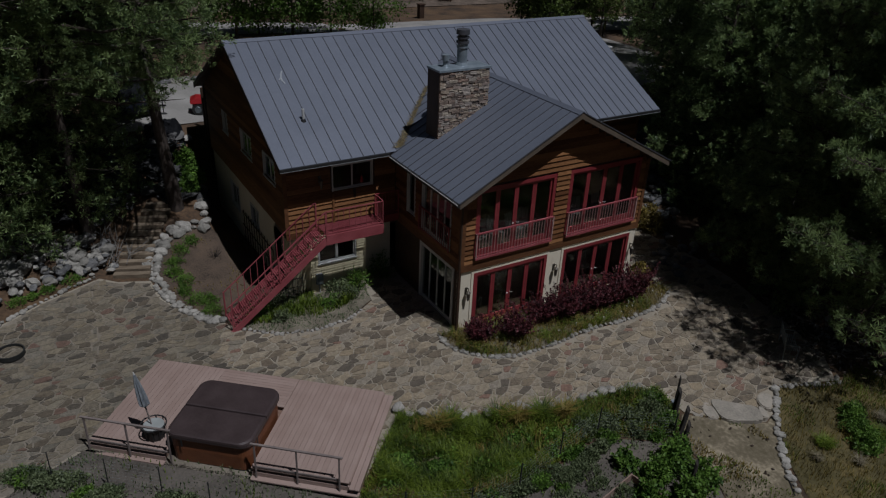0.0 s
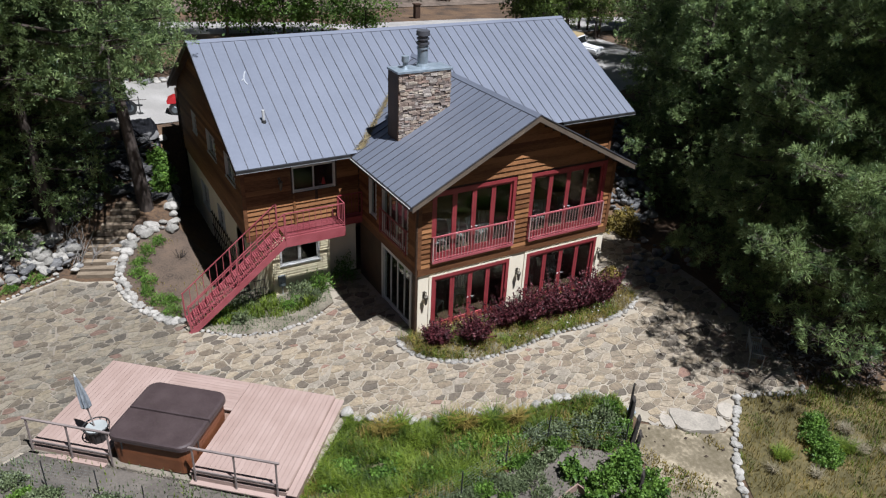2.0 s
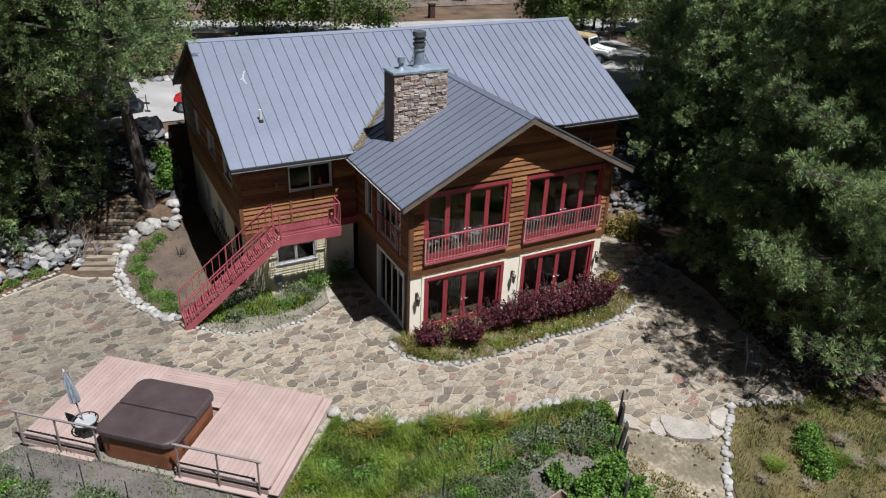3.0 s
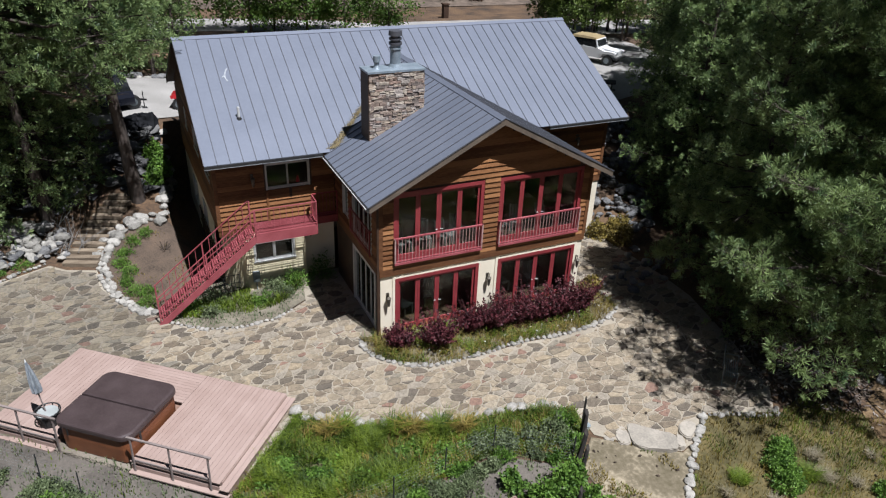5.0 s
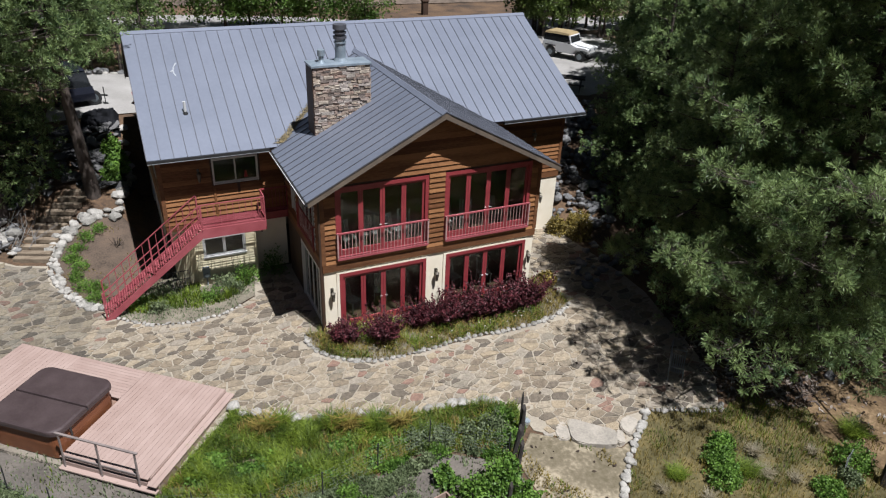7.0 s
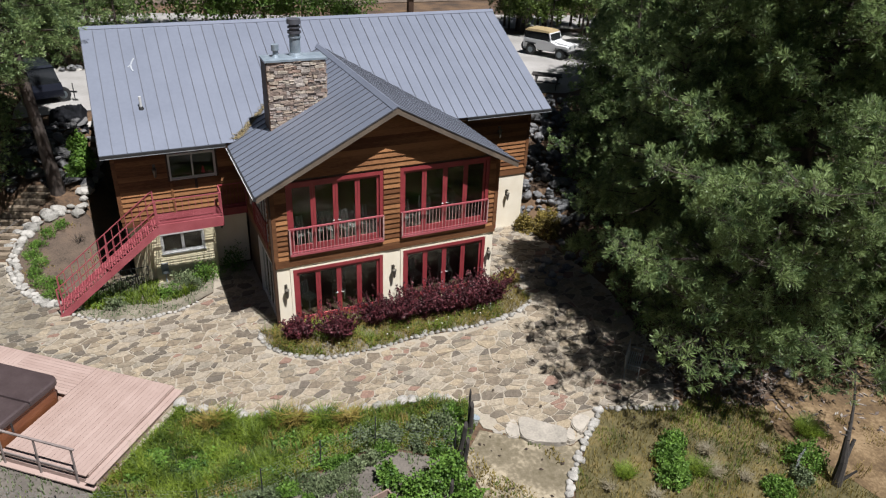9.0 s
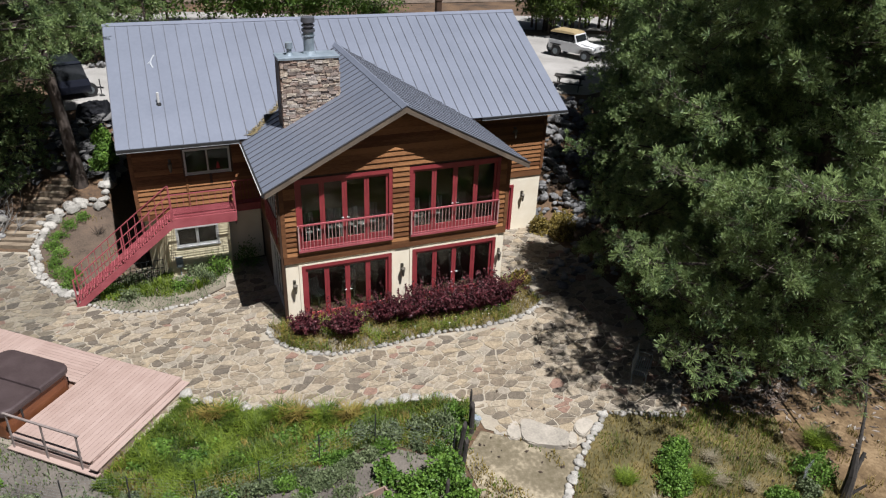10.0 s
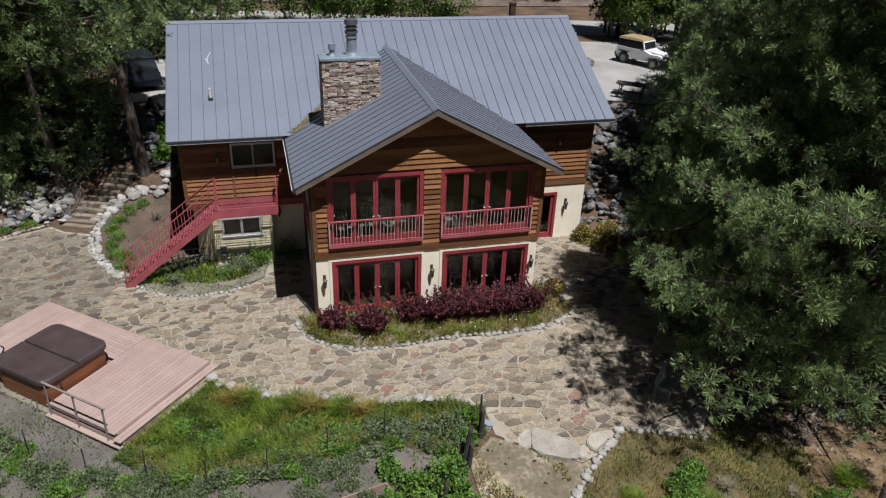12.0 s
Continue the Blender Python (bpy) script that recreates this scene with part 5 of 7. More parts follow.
# timber steps
steps = thing("timber_steps", "weathered timber steps climbing between rocks", "steps", (-9.5, 8.7, land(-9.5, 8.7)))
for k in range(11):
    u = k / 10
    cx, cy = -9.45 + 1.9 * u ** 1.3, 8.75 + 3.6 * u
    bm = bmesh.new()
    d = Vector((0.92, -0.38, 0)).normalized()
    wd = 0.68 - 0.12 * u
    c = Vector((cx + 9.5, cy - 8.7, land(cx, cy) - land(-9.5, 8.7) + 0.06))
    bar(bm, c - d * wd, c + d * wd, 0.27, 0.16)
    part("timber", bm, M["timber"], steps)


# ---- plants ----
def scatter(poly, n, rng):
    xs, ys = [p[0] for p in poly], [p[1] for p in poly]
    out = []
    while len(out) < n:
        p = (rng.uniform(min(xs), max(xs)), rng.uniform(min(ys), max(ys)))
        if inside(p, poly):
            out.append(p)
    return out


def blades(name, poly, n, lo, hi, mat, seed, label, clump=0.0, width=0.016, lean=0.35, keep=None):
    """Grass: bent blades, two triangles each."""
    rng = np.random.default_rng(seed)
    pts = scatter(poly, n, random.Random(seed))
    if keep:
        pts = [p for p in pts if keep(p)]
    n = len(pts)
    p = np.array([(x, y, land(x, y)) for x, y in pts])
    tall = np.array([1 + clump * noise.noise((x * 1.3, y * 1.3, seed)) for x, y in pts])[:, None]
    h = rng.uniform(lo, hi, (n, 1)) * np.clip(tall, 0.25, 2)
    az = rng.uniform(0, math.tau, (n, 1))
    d = np.hstack([np.cos(az), np.sin(az), np.zeros((n, 1))])
    s = np.hstack([-np.sin(az), np.cos(az), np.zeros((n, 1))]) * width
    up = np.array([[0, 0, 1.0]])
    mid = p + up * h * 0.6 + d * h * lean * 0.35 * rng.uniform(0.3, 1.6, (n, 1))
    tip = mid + up * h * 0.4 + d * h * lean * rng.uniform(0.4, 1.6, (n, 1))
    tri = np.stack([p - s, p + s, mid + s * 0.7, p - s, mid + s * 0.7, mid - s * 0.7, mid - s * 0.7, mid + s * 0.7, tip], axis=1)
    ob = soup_np(name, tri.reshape(-1, 3), M[mat])
    return tagged(ob, label, "grass", kind="stuff")


soft = lambda f, cut: (lambda p: noise.noise((p[0] * f, p[1] * f, 3.3)) > cut)
blades("grass", LOWER, 32000, 0.10, 0.3, "grassg", 1, "lush green grass below the patio", 0.9, width=0.012, lean=0.6, keep=lambda p: p[1] > -6.6 and noise.noise((p[0] * 0.7, p[1] * 0.9, 1)) > -0.5)
blades("dry_grass", LOWER, 5500, 0.12, 0.34, "grassd", 2, "straw-coloured grass among the green", 0.8, keep=lambda p: noise.noise((p[0] * 0.9, p[1] * 0.9, 3.3)) > (0.22 if p[0] < -2.4 else -0.02))
off_tan = lambda p: not inside(p, TAN)
lush = lambda p: math.exp(-((p[0] - 11.9) / 2.2) ** 2 - ((p[1] + 8.9) / 0.85) ** 2)
blades("meadow_grass", MEADOW, 26000, 0.06, 0.26, "grassd", 3, "dry meadow grass", 0.9, width=0.009, keep=lambda p: off_tan(p) or noise.noise((p[0] * 1.2, p[1] * 1.2, 5)) > 0.25)
blades("meadow_grass", MEADOW, 34000, 0.08, 0.24, "grassg", 4, "green meadow grass patches", 0.8, width=0.009, keep=lambda p: off_tan(p) and noise.noise((p[0] * 0.6, p[1] * 0.8, 3.3)) + 0.9 * lush(p) > 0.08)
blades("grass", FRONT_BED, 8500, 0.10, 0.34, "grassg", 5, "green grass round the red shrubs", 0.9, width=0.01, lean=0.7, keep=lambda p: noise.noise((p[0] * 1.1, p[1] * 1.1, 7)) > (-0.12 if p[0] < 7.6 else 0.1))
blades("dry_grass", FRONT_BED, 6500, 0.1, 0.34, "grassd", 6, "dry grass in the front bed", 0.8, width=0.009, lean=0.8)
blades("grass", [(-6.2, 3.9), (-4.6, 3.3), (-3.1, 3.3), (-2.2, 3.7), (-1.5, 4.9), (-3.5, 5.0), (-6.2, 4.6)], 3600, 0.1, 0.36, "grassg", 7, "tall grass under the stairs", 0.9, keep=soft(1.1, 0.0))
blades("weeds", GARDEN, 15000, 0.05, 0.16, "sage", 8, "grey weeds on the garden soil", 0.9, keep=soft(0.8, -0.12))
blades("weeds", GARDEN, 5000, 0.08, 0.24, "grassg", 9, "green weeds on the garden soil", 0.9, keep=soft(1.1, 0.12))
blades("weeds", STAIR_BED, 4200, 0.03, 0.12, "sage", 12, "low grey weeds in the stair bed", 0.9, keep=soft(1.6, 0.0))
blades("weeds", CURVE_BED, 1500, 0.03, 0.12, "grassd", 13, "sparse dry weeds in the mulch bed", 0.9, keep=soft(1.2, 0.1))
blades("weeds", DIRT, 5200, 0.04, 0.14, "grassd", 10, "sparse dry weeds along the path", 0.8, keep=soft(0.8, 0.15))
blades("weeds", DIRT, 3000, 0.04, 0.12, "grassg", 11, "sparse green weeds along the path", 0.8, keep=soft(0.7, 0.28))


def shrub(name, seed, at, rx, ry, h, n, leaf, mat, label, category="shrub", group="", upright=0.0, stems=10, lumps=0.5):
    """A shrub of single leaves on stems; the outline is broken by lumps."""
    rng = np.random.default_rng(seed)
    x, y = at
    t = thing(name, label, category, (x, y, land(x, y)), group=group)
    u = rng.normal(0, 1, (n, 3))
    u /= np.linalg.norm(u, axis=1, keepdims=True)
    u[:, 2] = np.abs(u[:, 2])
    r = rng.uniform(0.35, 1, (n, 1)) ** 0.5
    l = np.array([1 + lumps * noise.noise(Vector(v) * 2.6 + Vector((seed, 0, 0))) for v in u])[:, None]
    c = u * r * l * np.array([[rx, ry, h]])
    c[:, 2] += 0.04
    a = rng.normal(0, 1, (n, 3))
    a[:, 2] += upright * 2
    a += u * 0.6
    a /= np.linalg.norm(a, axis=1, keepdims=True)
    b = np.cross(a, rng.normal(0, 1, (n, 3)))
    b /= np.linalg.norm(b, axis=1, keepdims=True) + 1e-6
    s = leaf * rng.uniform(0.6, 1.3, (n, 1))
    k = 0.42 - 0.2 * upright
    q = np.stack([c - a * s * 0.5, c + b * s * k, c + a * s * 0.6, c - b * s * k], axis=1)
    soup_np("leaves", q.reshape(-1, 3), M[mat], t, 4)
    bm = bmesh.new()
    for i in range(stems):
        w = rng.normal(0, 1, 3)
        tube(bm, (0, 0, -0.05), (w[0] * rx * 0.4, w[1] * ry * 0.4, h * rng.uniform(0.5, 0.85)), 0.012, 0.005, sides=4, caps=False)
    part("stem", bm, M["bark"], t)
    return t


bar_label = "burgundy-leaved barberry bush with spiky shoots below the french doors"


def shoots(bush, seed, rx, h, count, leaf, mat):
    """Long arching shoots set with leaves, standing out of a bush."""
    rng = np.random.default_rng(seed)
    q = []
    bm = bmesh.new()
    for i in range(count):
        az, r = rng.uniform(0, math.tau), rx * rng.uniform(0.1, 0.8)
        foot = np.array([r * math.cos(az), r * 0.7 * math.sin(az), h * 0.3])
        way = np.array([math.cos(az) * 0.6, math.sin(az) * 0.6, 1.0]) + rng.normal(0, 0.22, 3)
        ln = h * rng.uniform(0.45, 1.1)
        tube(bm, foot, foot + way * ln, 0.008, 0.003, sides=3, caps=False)
        for k in range(26):
            c = foot + way * ln * rng.uniform(0.1, 1.0) + rng.normal(0, 0.024, 3)
            a = rng.normal(0, 1, 3)
            a /= np.linalg.norm(a)
            b = np.cross(a, rng.normal(0, 1, 3))
            b /= np.linalg.norm(b)
            q += [c - a * leaf * 0.55, c + b * leaf * 0.36, c + a * leaf * 0.55, c - b * leaf * 0.36]
    soup_np("shoot_leaves", np.array(q), M[mat], bush, 4)
    part("shoot", bm, M["bark"], bush)


for k, (x, y, rx, h) in enumerate(((0.45, -0.8, 0.4, 0.62), (1.75, -1.2, 0.48, 0.85), (3.25, -0.75, 0.46, 0.7), (4.05, -0.9, 0.5, 0.82), (4.9, -0.85, 0.55, 0.85), (5.7, -0.95, 0.55, 0.85), (6.5, -0.95, 0.55, 0.8), (7.2, -0.9, 0.5, 0.85), (7.85, -0.85, 0.4, 0.9))):
    bush_ = shrub("barberry_bush", 40 + k, (x, y), rx * 0.9, rx * 0.75, h * 0.85, 1500, 0.07, "barberry", bar_label, group="barberry bushes", upright=0.4, stems=12, lumps=1.1)
    shoots(bush_, 400 + k, rx, h, 95, 0.085, "barberry")
low = "low bright green plant in the mulch bed"
rb = random.Random(5)
for k, (x, y) in enumerate(((-7.3, 5.4), (-7.6, 6.2), (-7.9, 6.9), (-7.75, 7.6), (-8.0, 8.2), (-7.8, 8.9), (-7.4, 9.5), (-6.9, 9.9), (-7.2, 6.1))):
    shrub("green_plant", 60 + k, (x, y), rb.uniform(0.25, 0.42), rb.uniform(0.25, 0.42), rb.uniform(0.22, 0.36), 1000, 0.05, "bush", low, "plant", "mulch bed plants", upright=0.5, stems=5, lumps=0.9)
dead = thing("dead_plant", "dry brown dead plant in the mulch bed", "plant", (-6.3, 8.7, land(-6.3, 8.7)))
bm = bmesh.new()
for k in range(34):
    a, r, h = rb.uniform(0, math.tau), rb.uniform(0.1, 0.32), rb.uniform(0.15, 0.45)
    tube(bm, (r * 0.2 * math.cos(a), r * 0.2 * math.sin(a), -0.02), (r * math.cos(a), r * math.sin(a), h), 0.009, 0.004, sides=3, caps=False)
part("stem", bm, M["bark"], dead)
for k, (x, y, r, h) in enumerate(((-5.9, 4.3, 0.5, 0.5), (-5.2, 3.75, 0.35, 0.3), (-3.3, 3.75, 0.4, 0.35), (-2.5, 3.95, 0.45, 0.55), (-1.9, 4.4, 0.5, 0.8), (-2.7, 4.5, 0.5, 0.5), (-0.75, 4.75, 0.55, 0.95), (-4.9, 4.6, 0.5, 0.5))):
    shrub("green_plant", 75 + k, (x, y), r, r * 0.8, h, 900, 0.07, "sage" if k % 2 else "bush", "leafy green plant in the bed under the stairs", "plant", "stair bed plants", upright=0.6, stems=6, lumps=0.9)
for k, (x, y, r, h) in enumerate(((-5.85, 13.6, 0.55, 0.9), (-5.9, 14.5, 0.5, 1.0), (-6.1, 12.9, 0.4, 0.7))):
    shrub("green_shrub", 90 + k, (x, y), r, r, h, 1500, 0.12, "bush", "bright green shrub beside the white rocks", group="path shrubs", stems=8)
for k, (x, y, r) in enumerate(((-11.5, 9.25, 0.32), (-12.35, 9.0, 0.25), (-13.4, 8.6, 0.3), (-12.9, 8.8, 0.2))):
    shrub("green_plant", 95 + k, (x, y), r * 1.2, r, r * 0.9, 700, 0.05, "bush", "low green plant between the boulders and the patio", "plant", "boulder plants", upright=0.4, stems=4, lumps=0.8)
veg = "leafy green bush in the fenced garden"
for k, (x, y, r, h) in enumerate(((1.7, -8.2, 0.55, 0.6), (2.5, -8.1, 0.6, 0.7), (2.9, -7.9, 0.45, 0.65), (1.2, -7.5, 0.4, 0.5), (2.9, -8.9, 0.6, 0.6), (2.0, -9.2, 0.6, 0.6), (1.0, -8.7, 0.5, 0.5), (-7.6, -6.2, 0.4, 0.35))):
    shrub("garden_bush", 100 + k, (x, y), r * 0.8, r * 0.8, h, 1500, 0.085, "bush", veg, group="garden bushes", stems=6, lumps=0.8)
sg = "grey-green lavender clump along the garden fence"
for k in range(26):
    u = k / 25
    x = -8.8 + 12.2 * u
    y = along(x, [(-8.8, -4.5), (-6.9, -6.0), (-5.4, -6.3), (-3.7, -7.0), (-2.1, -7.0), (-0.4, -6.7), (1.3, -6.2), (3.5, -6.7)]) + rb.uniform(-0.55, 0.35)
    shrub("lavender", 120 + k, (x, y), rb.uniform(0.22, 0.45), rb.uniform(0.22, 0.42), rb.uniform(0.2, 0.4), 900, 0.075, "sage" if k % 3 else "bush", sg, "plant", "lavender clumps", upright=0.6, stems=4, lumps=0.6)
for k in range(64):
    x = rb.uniform(-9.5, 0.8)
    y = along(x, [(-9.5, -3.9), (-8.6, -4.8), (-6.9, -6.0), (-5.4, -6.3), (-3.7, -7.0), (-2.1, -7.0), (-0.4, -6.7), (1.3, -6.4)]) - 0.2 - 1.7 * rb.random() ** 1.3
    shrub("lavender", 500 + k, (x, y), rb.uniform(0.2, 0.4), rb.uniform(0.2, 0.36), rb.uniform(0.18, 0.34), 620, 0.06, "sage" if k % 7 else "bush", sg, "plant", "lavender clumps", upright=0.7, stems=3, lumps=0.6)
for k in range(30):
    u, v = rb.random(), rb.random()
    x, y = -14.3 + 5.2 * u + 0.5 * v, 0.5 - 4.4 * u - 1.0 * v
    shrub("lavender", 300 + k, (x, y), rb.uniform(0.25, 0.5), rb.uniform(0.22, 0.42), rb.uniform(0.18, 0.38), 800, 0.07, "bush" if k % 5 == 0 else "sage", sg, "plant", "lavender clumps", upright=0.6, stems=4, lumps=0.7)
for k, (x, y, r, h) in enumerate(((3.35, -6.3, 0.5, 0.7), (2.6, -6.15, 0.4, 0.42), (3.85, -5.95, 0.36, 0.5), (1.7, -6.05, 0.4, 0.36), (3.55, -6.85, 0.36, 0.46), (0.9, -5.9, 0.38, 0.32))):
    shrub("sage_bush", 150 + k, (x, y), r, r, h, 1100, 0.085, "bush" if k in (2, 4) else "sage", "grey-green sage bush beside the gate posts", group="sage bushes", upright=0.5, stems=6, lumps=1.0)
for k, (x, y) in enumerate(((-3.0, -3.75), (-2.55, -3.8), (-0.7, -4.6), (0.1, -4.85), (0.8, -5.1), (-1.2, -4.4))):
    b_ = blades("grass_tuft", [(x - 0.16, y - 0.14), (x + 0.16, y - 0.14), (x + 0.16, y + 0.14), (x - 0.16, y + 0.14)], 200, 0.25, 0.6, "grassd" if k % 2 == 0 else "grassg", 170 + k, "tall arching grass tuft at the patio edge", lean=0.8)
for k, (x, y, r, h, mt) in enumerate(((9.75, -9.25, 0.42, 0.55, "bush"), (9.1, -9.75, 0.45, 0.5, "bush"), (9.35, -9.5, 0.4, 0.5, "bush"), (8.85, -10.3, 0.48, 0.55, "bush"), (9.2, -10.0, 0.42, 0.5, "bush"), (13.2, -11.2, 0.62, 0.75, "bush"), (12.6, -11.6, 0.35, 0.35, "sage"), (11.6, -11.7, 0.5, 0.4, "bush"))):
    shrub("meadow_bush", 180 + k, (x, y), r, r, h, 2400, 0.065, mt, "round green bush in the dry meadow", group="meadow bushes", upright=0.3, stems=6)
for k, (x, y, r, n_, h, mt) in enumerate(((10.55, -9.8, 0.13, 300, 0.34, "straw"), (10.2, -10.5, 0.14, 320, 0.34, "straw"), (7.7, -9.6, 0.24, 520, 0.3, "grassg"), (9.85, -10.25, 0.24, 520, 0.36, "grassg"), (14.35, -10.3, 0.28, 620, 0.5, "grassg"), (12.4, -10.4, 0.1, 160, 0.26, "straw"), (8.0, -10.6, 0.1, 150, 0.28, "straw"), (6.9, -9.9, 0.1, 150, 0.26, "straw"), (11.0, -11.0, 0.12, 180, 0.28, "straw"))):
    blades("grass_tuft", [(x + r * math.cos(a * math.tau / 9), y + r * math.sin(a * math.tau / 9)) for a in range(9)], n_, h * 0.5, h, mt, 260 + k, "pale straw tuft in the dry meadow" if mt == "straw" else "green grass tuft in the dry meadow", lean=0.9, width=0.009)
guard_wire = thing("wire_guard", "leaning wire mesh plant guard round a meadow bush", "plant guard", (12.75, -11.35, land(12.75, -11.35)), 20)
bm = bmesh.new()
for k in range(9):
    bar(bm, (-0.28 + 0.07 * k, 0, 0), (-0.26 + 0.07 * k, 0.06, 0.75), 0.006, 0.006)
    bar(bm, (-0.28, 0.008 * k, 0.09 * k + 0.02), (0.3, 0.008 * k, 0.09 * k + 0.02), 0.006, 0.006)
tagged(part("wire_mesh", bm, M["meshwire"], guard_wire), kind="stuff")
for k, (x, y, r, h) in enumerate(((12.3, 4.2, 0.5, 0.8), (12.9, 3.3, 0.6, 0.9), (13.4, 4.0, 0.6, 0.7), (9.3, 0.3, 0.4, 0.45))):
    shrub("yellow_shrub", 195 + k, (x, y), r, r, h, 1200, 0.1, "grassd", "yellowing shrub beside the house corner", group="corner shrubs", stems=8)


for k in range(16):
    x = -5.2 + 0.42 * k + rb.uniform(-0.2, 0.2)
    y = -3.9 - 0.12 * k - rb.uniform(0.0, 1.3)
    if not inside((x, y), LOWER):
        continue
    shrub("low_weed", 210 + k, (x, y), rb.uniform(0.25, 0.5), rb.uniform(0.25, 0.45), rb.uniform(0.14, 0.26), 420, 0.08, "bush", "bright green leafy weed patch in the rough grass", "plant", "lawn weeds", stems=3, lumps=0.9)


# ---- trees behind ----
def broadleaf(name, seed, height, label, group):
    rng = np.random.default_rng(seed)
    t = thing(name, label, "tree", group=group)
    bm = bmesh.new()
    tube(bm, (0, 0, -0.2), (0.05, 0, height * 0.55), 0.12, 0.06, sides=8)
    cl = []
    for i in range(26):
        z = height * rng.uniform(0.2, 0.97)
        az = i * 2.4
        rr = height * 0.36 * math.sin(math.pi * min(1, (z / height - 0.1) / 0.9)) ** 0.7 * rng.uniform(0.6, 1.1)
        e = Vector((rr * math.cos(az), rr * math.sin(az), z))
        tube(bm, (0.03, 0, min(z * 0.75, height * 0.55)), e, 0.035, 0.01, sides=4, caps=False)
        cl.append((e, height * 0.13))
    part("trunk", bm, M["bark"], t)
    n = 250
    q = []
    for e, r in cl:
        c = np.array(e)[None] + rng.normal(0, r * 0.55, (n, 3))
        a = rng.normal(0, 1, (n, 3))
        a /= np.linalg.norm(a, axis=1, keepdims=True)
        b = np.cross(a, rng.normal(0, 1, (n, 3)))
        b /= np.linalg.norm(b, axis=1, keepdims=True)
        s = rng.uniform(0.08, 0.15, (n, 1))
        q.append(np.stack([c - a * s, c + b * s * 0.7, c + a * s, c - b * s * 0.7], axis=1))
    soup_np("crown", np.concatenate(q).reshape(-1, 3), M["leaf"], t, 4)
    return t


gl = "young bright green broadleaf tree beside the gravel road"
bt = stand(broadleaf("broadleaf_tree", 5, 8.0, gl, "roadside trees"), 3.3, 37.5)
bt2 = stand(broadleaf("broadleaf_tree", 6, 7.4, gl, "roadside trees"), 7.6, 37.2)
for src, x, y, turn, size in ((bt, -1.6, 38.6, 30, 1.0), (bt2, -6.0, 38.0, 60, 1.2), (bt, 10.5, 36.5, 200, 0.9), (bt2, 14.0, 36.0, 80, 0.75), (bt, -10.0, 39.5, 120, 1.1), (bt2, -14.0, 38.0, 10, 1.2), (bt2, 5.4, 38.8, 140, 0.8)):
    more(src, x, y, turn, size)
M["youngneedle"] = leafy("young pine needle", (0.042, 0.0714, 0.01512), (0.1596, 0.2184, 0.0504), 0.9, 0.4, 0.3)
thin = stand(pine("young_pine", 33, 9.0, 1.3, 1.5, 640, "slender young pine in a stand behind the yard", "young pines", trunk_r=0.10, width=0.11, per=7, mat="youngneedle"), 29.5, 31.0)
rt = random.Random(9)
for k in range(50):
    x = 27.0 + rt.uniform(0, 22)
    y = 31.5 - 0.35 * (x - 27) + rt.uniform(-1.5, 4.5)
    if 27.2 < x < 29 and y < 30:
        y += 3
    more(thin, x, y, rt.uniform(0, 360), rt.uniform(0.75, 1.15))
for k in range(18):
    x = -45 + rt.uniform(0, 130)
    y = 52 + rt.uniform(0, 14)
    shrub_ = more(bt2 if k % 3 else thin, x, y, rt.uniform(0, 360), rt.uniform(0.3, 0.55))
M["rust"] = leafy("russet leaf", (0.045, 0.026, 0.016), (0.15, 0.085, 0.05), 1.2, through=0.1)
for k in range(16):
    shrub("dry_shrub", 620 + k, (13 + 1.15 * k + rt.uniform(-0.6, 0.6), 54.5 + rt.uniform(-1.5, 2.5) - 0.12 * k), rt.uniform(0.8, 1.5), rt.uniform(0.8, 1.4), rt.uniform(0.9, 1.7), 420, 0.32, "rust" if k % 4 else "bush", "russet dry shrub on the hillside beyond the road", group="hillside shrubs", stems=5, lumps=0.8)
M["oldmortar"] = material("weathered mortar", (0.114, 0.09728, 0.07448), (0.2204, 0.19, 0.1497), 0.6, 0.95, 0.6, fine=16)
sheet("patio", [(-20, 5.4), (-14.5, 7.3), (-12.5, 8.4), (-10.7, 9.0), (-10.0, 8.5), (-9.0, 8.1), (-8.85, 7.0), (-8.1, 5.7), (-7.2, 4.6), (-7.0, 3.4), (-7.8, 2.2), (-7.3, 0.8), (-7.6, -0.4), (-7.2, -1.6), (-7.6, -3.6), (-12.3, 0.3), (-14.2, -0.6), (-20, 0.6)], 0.004, M["oldmortar"], "weathered grey mortar under older flagstones", "patio")

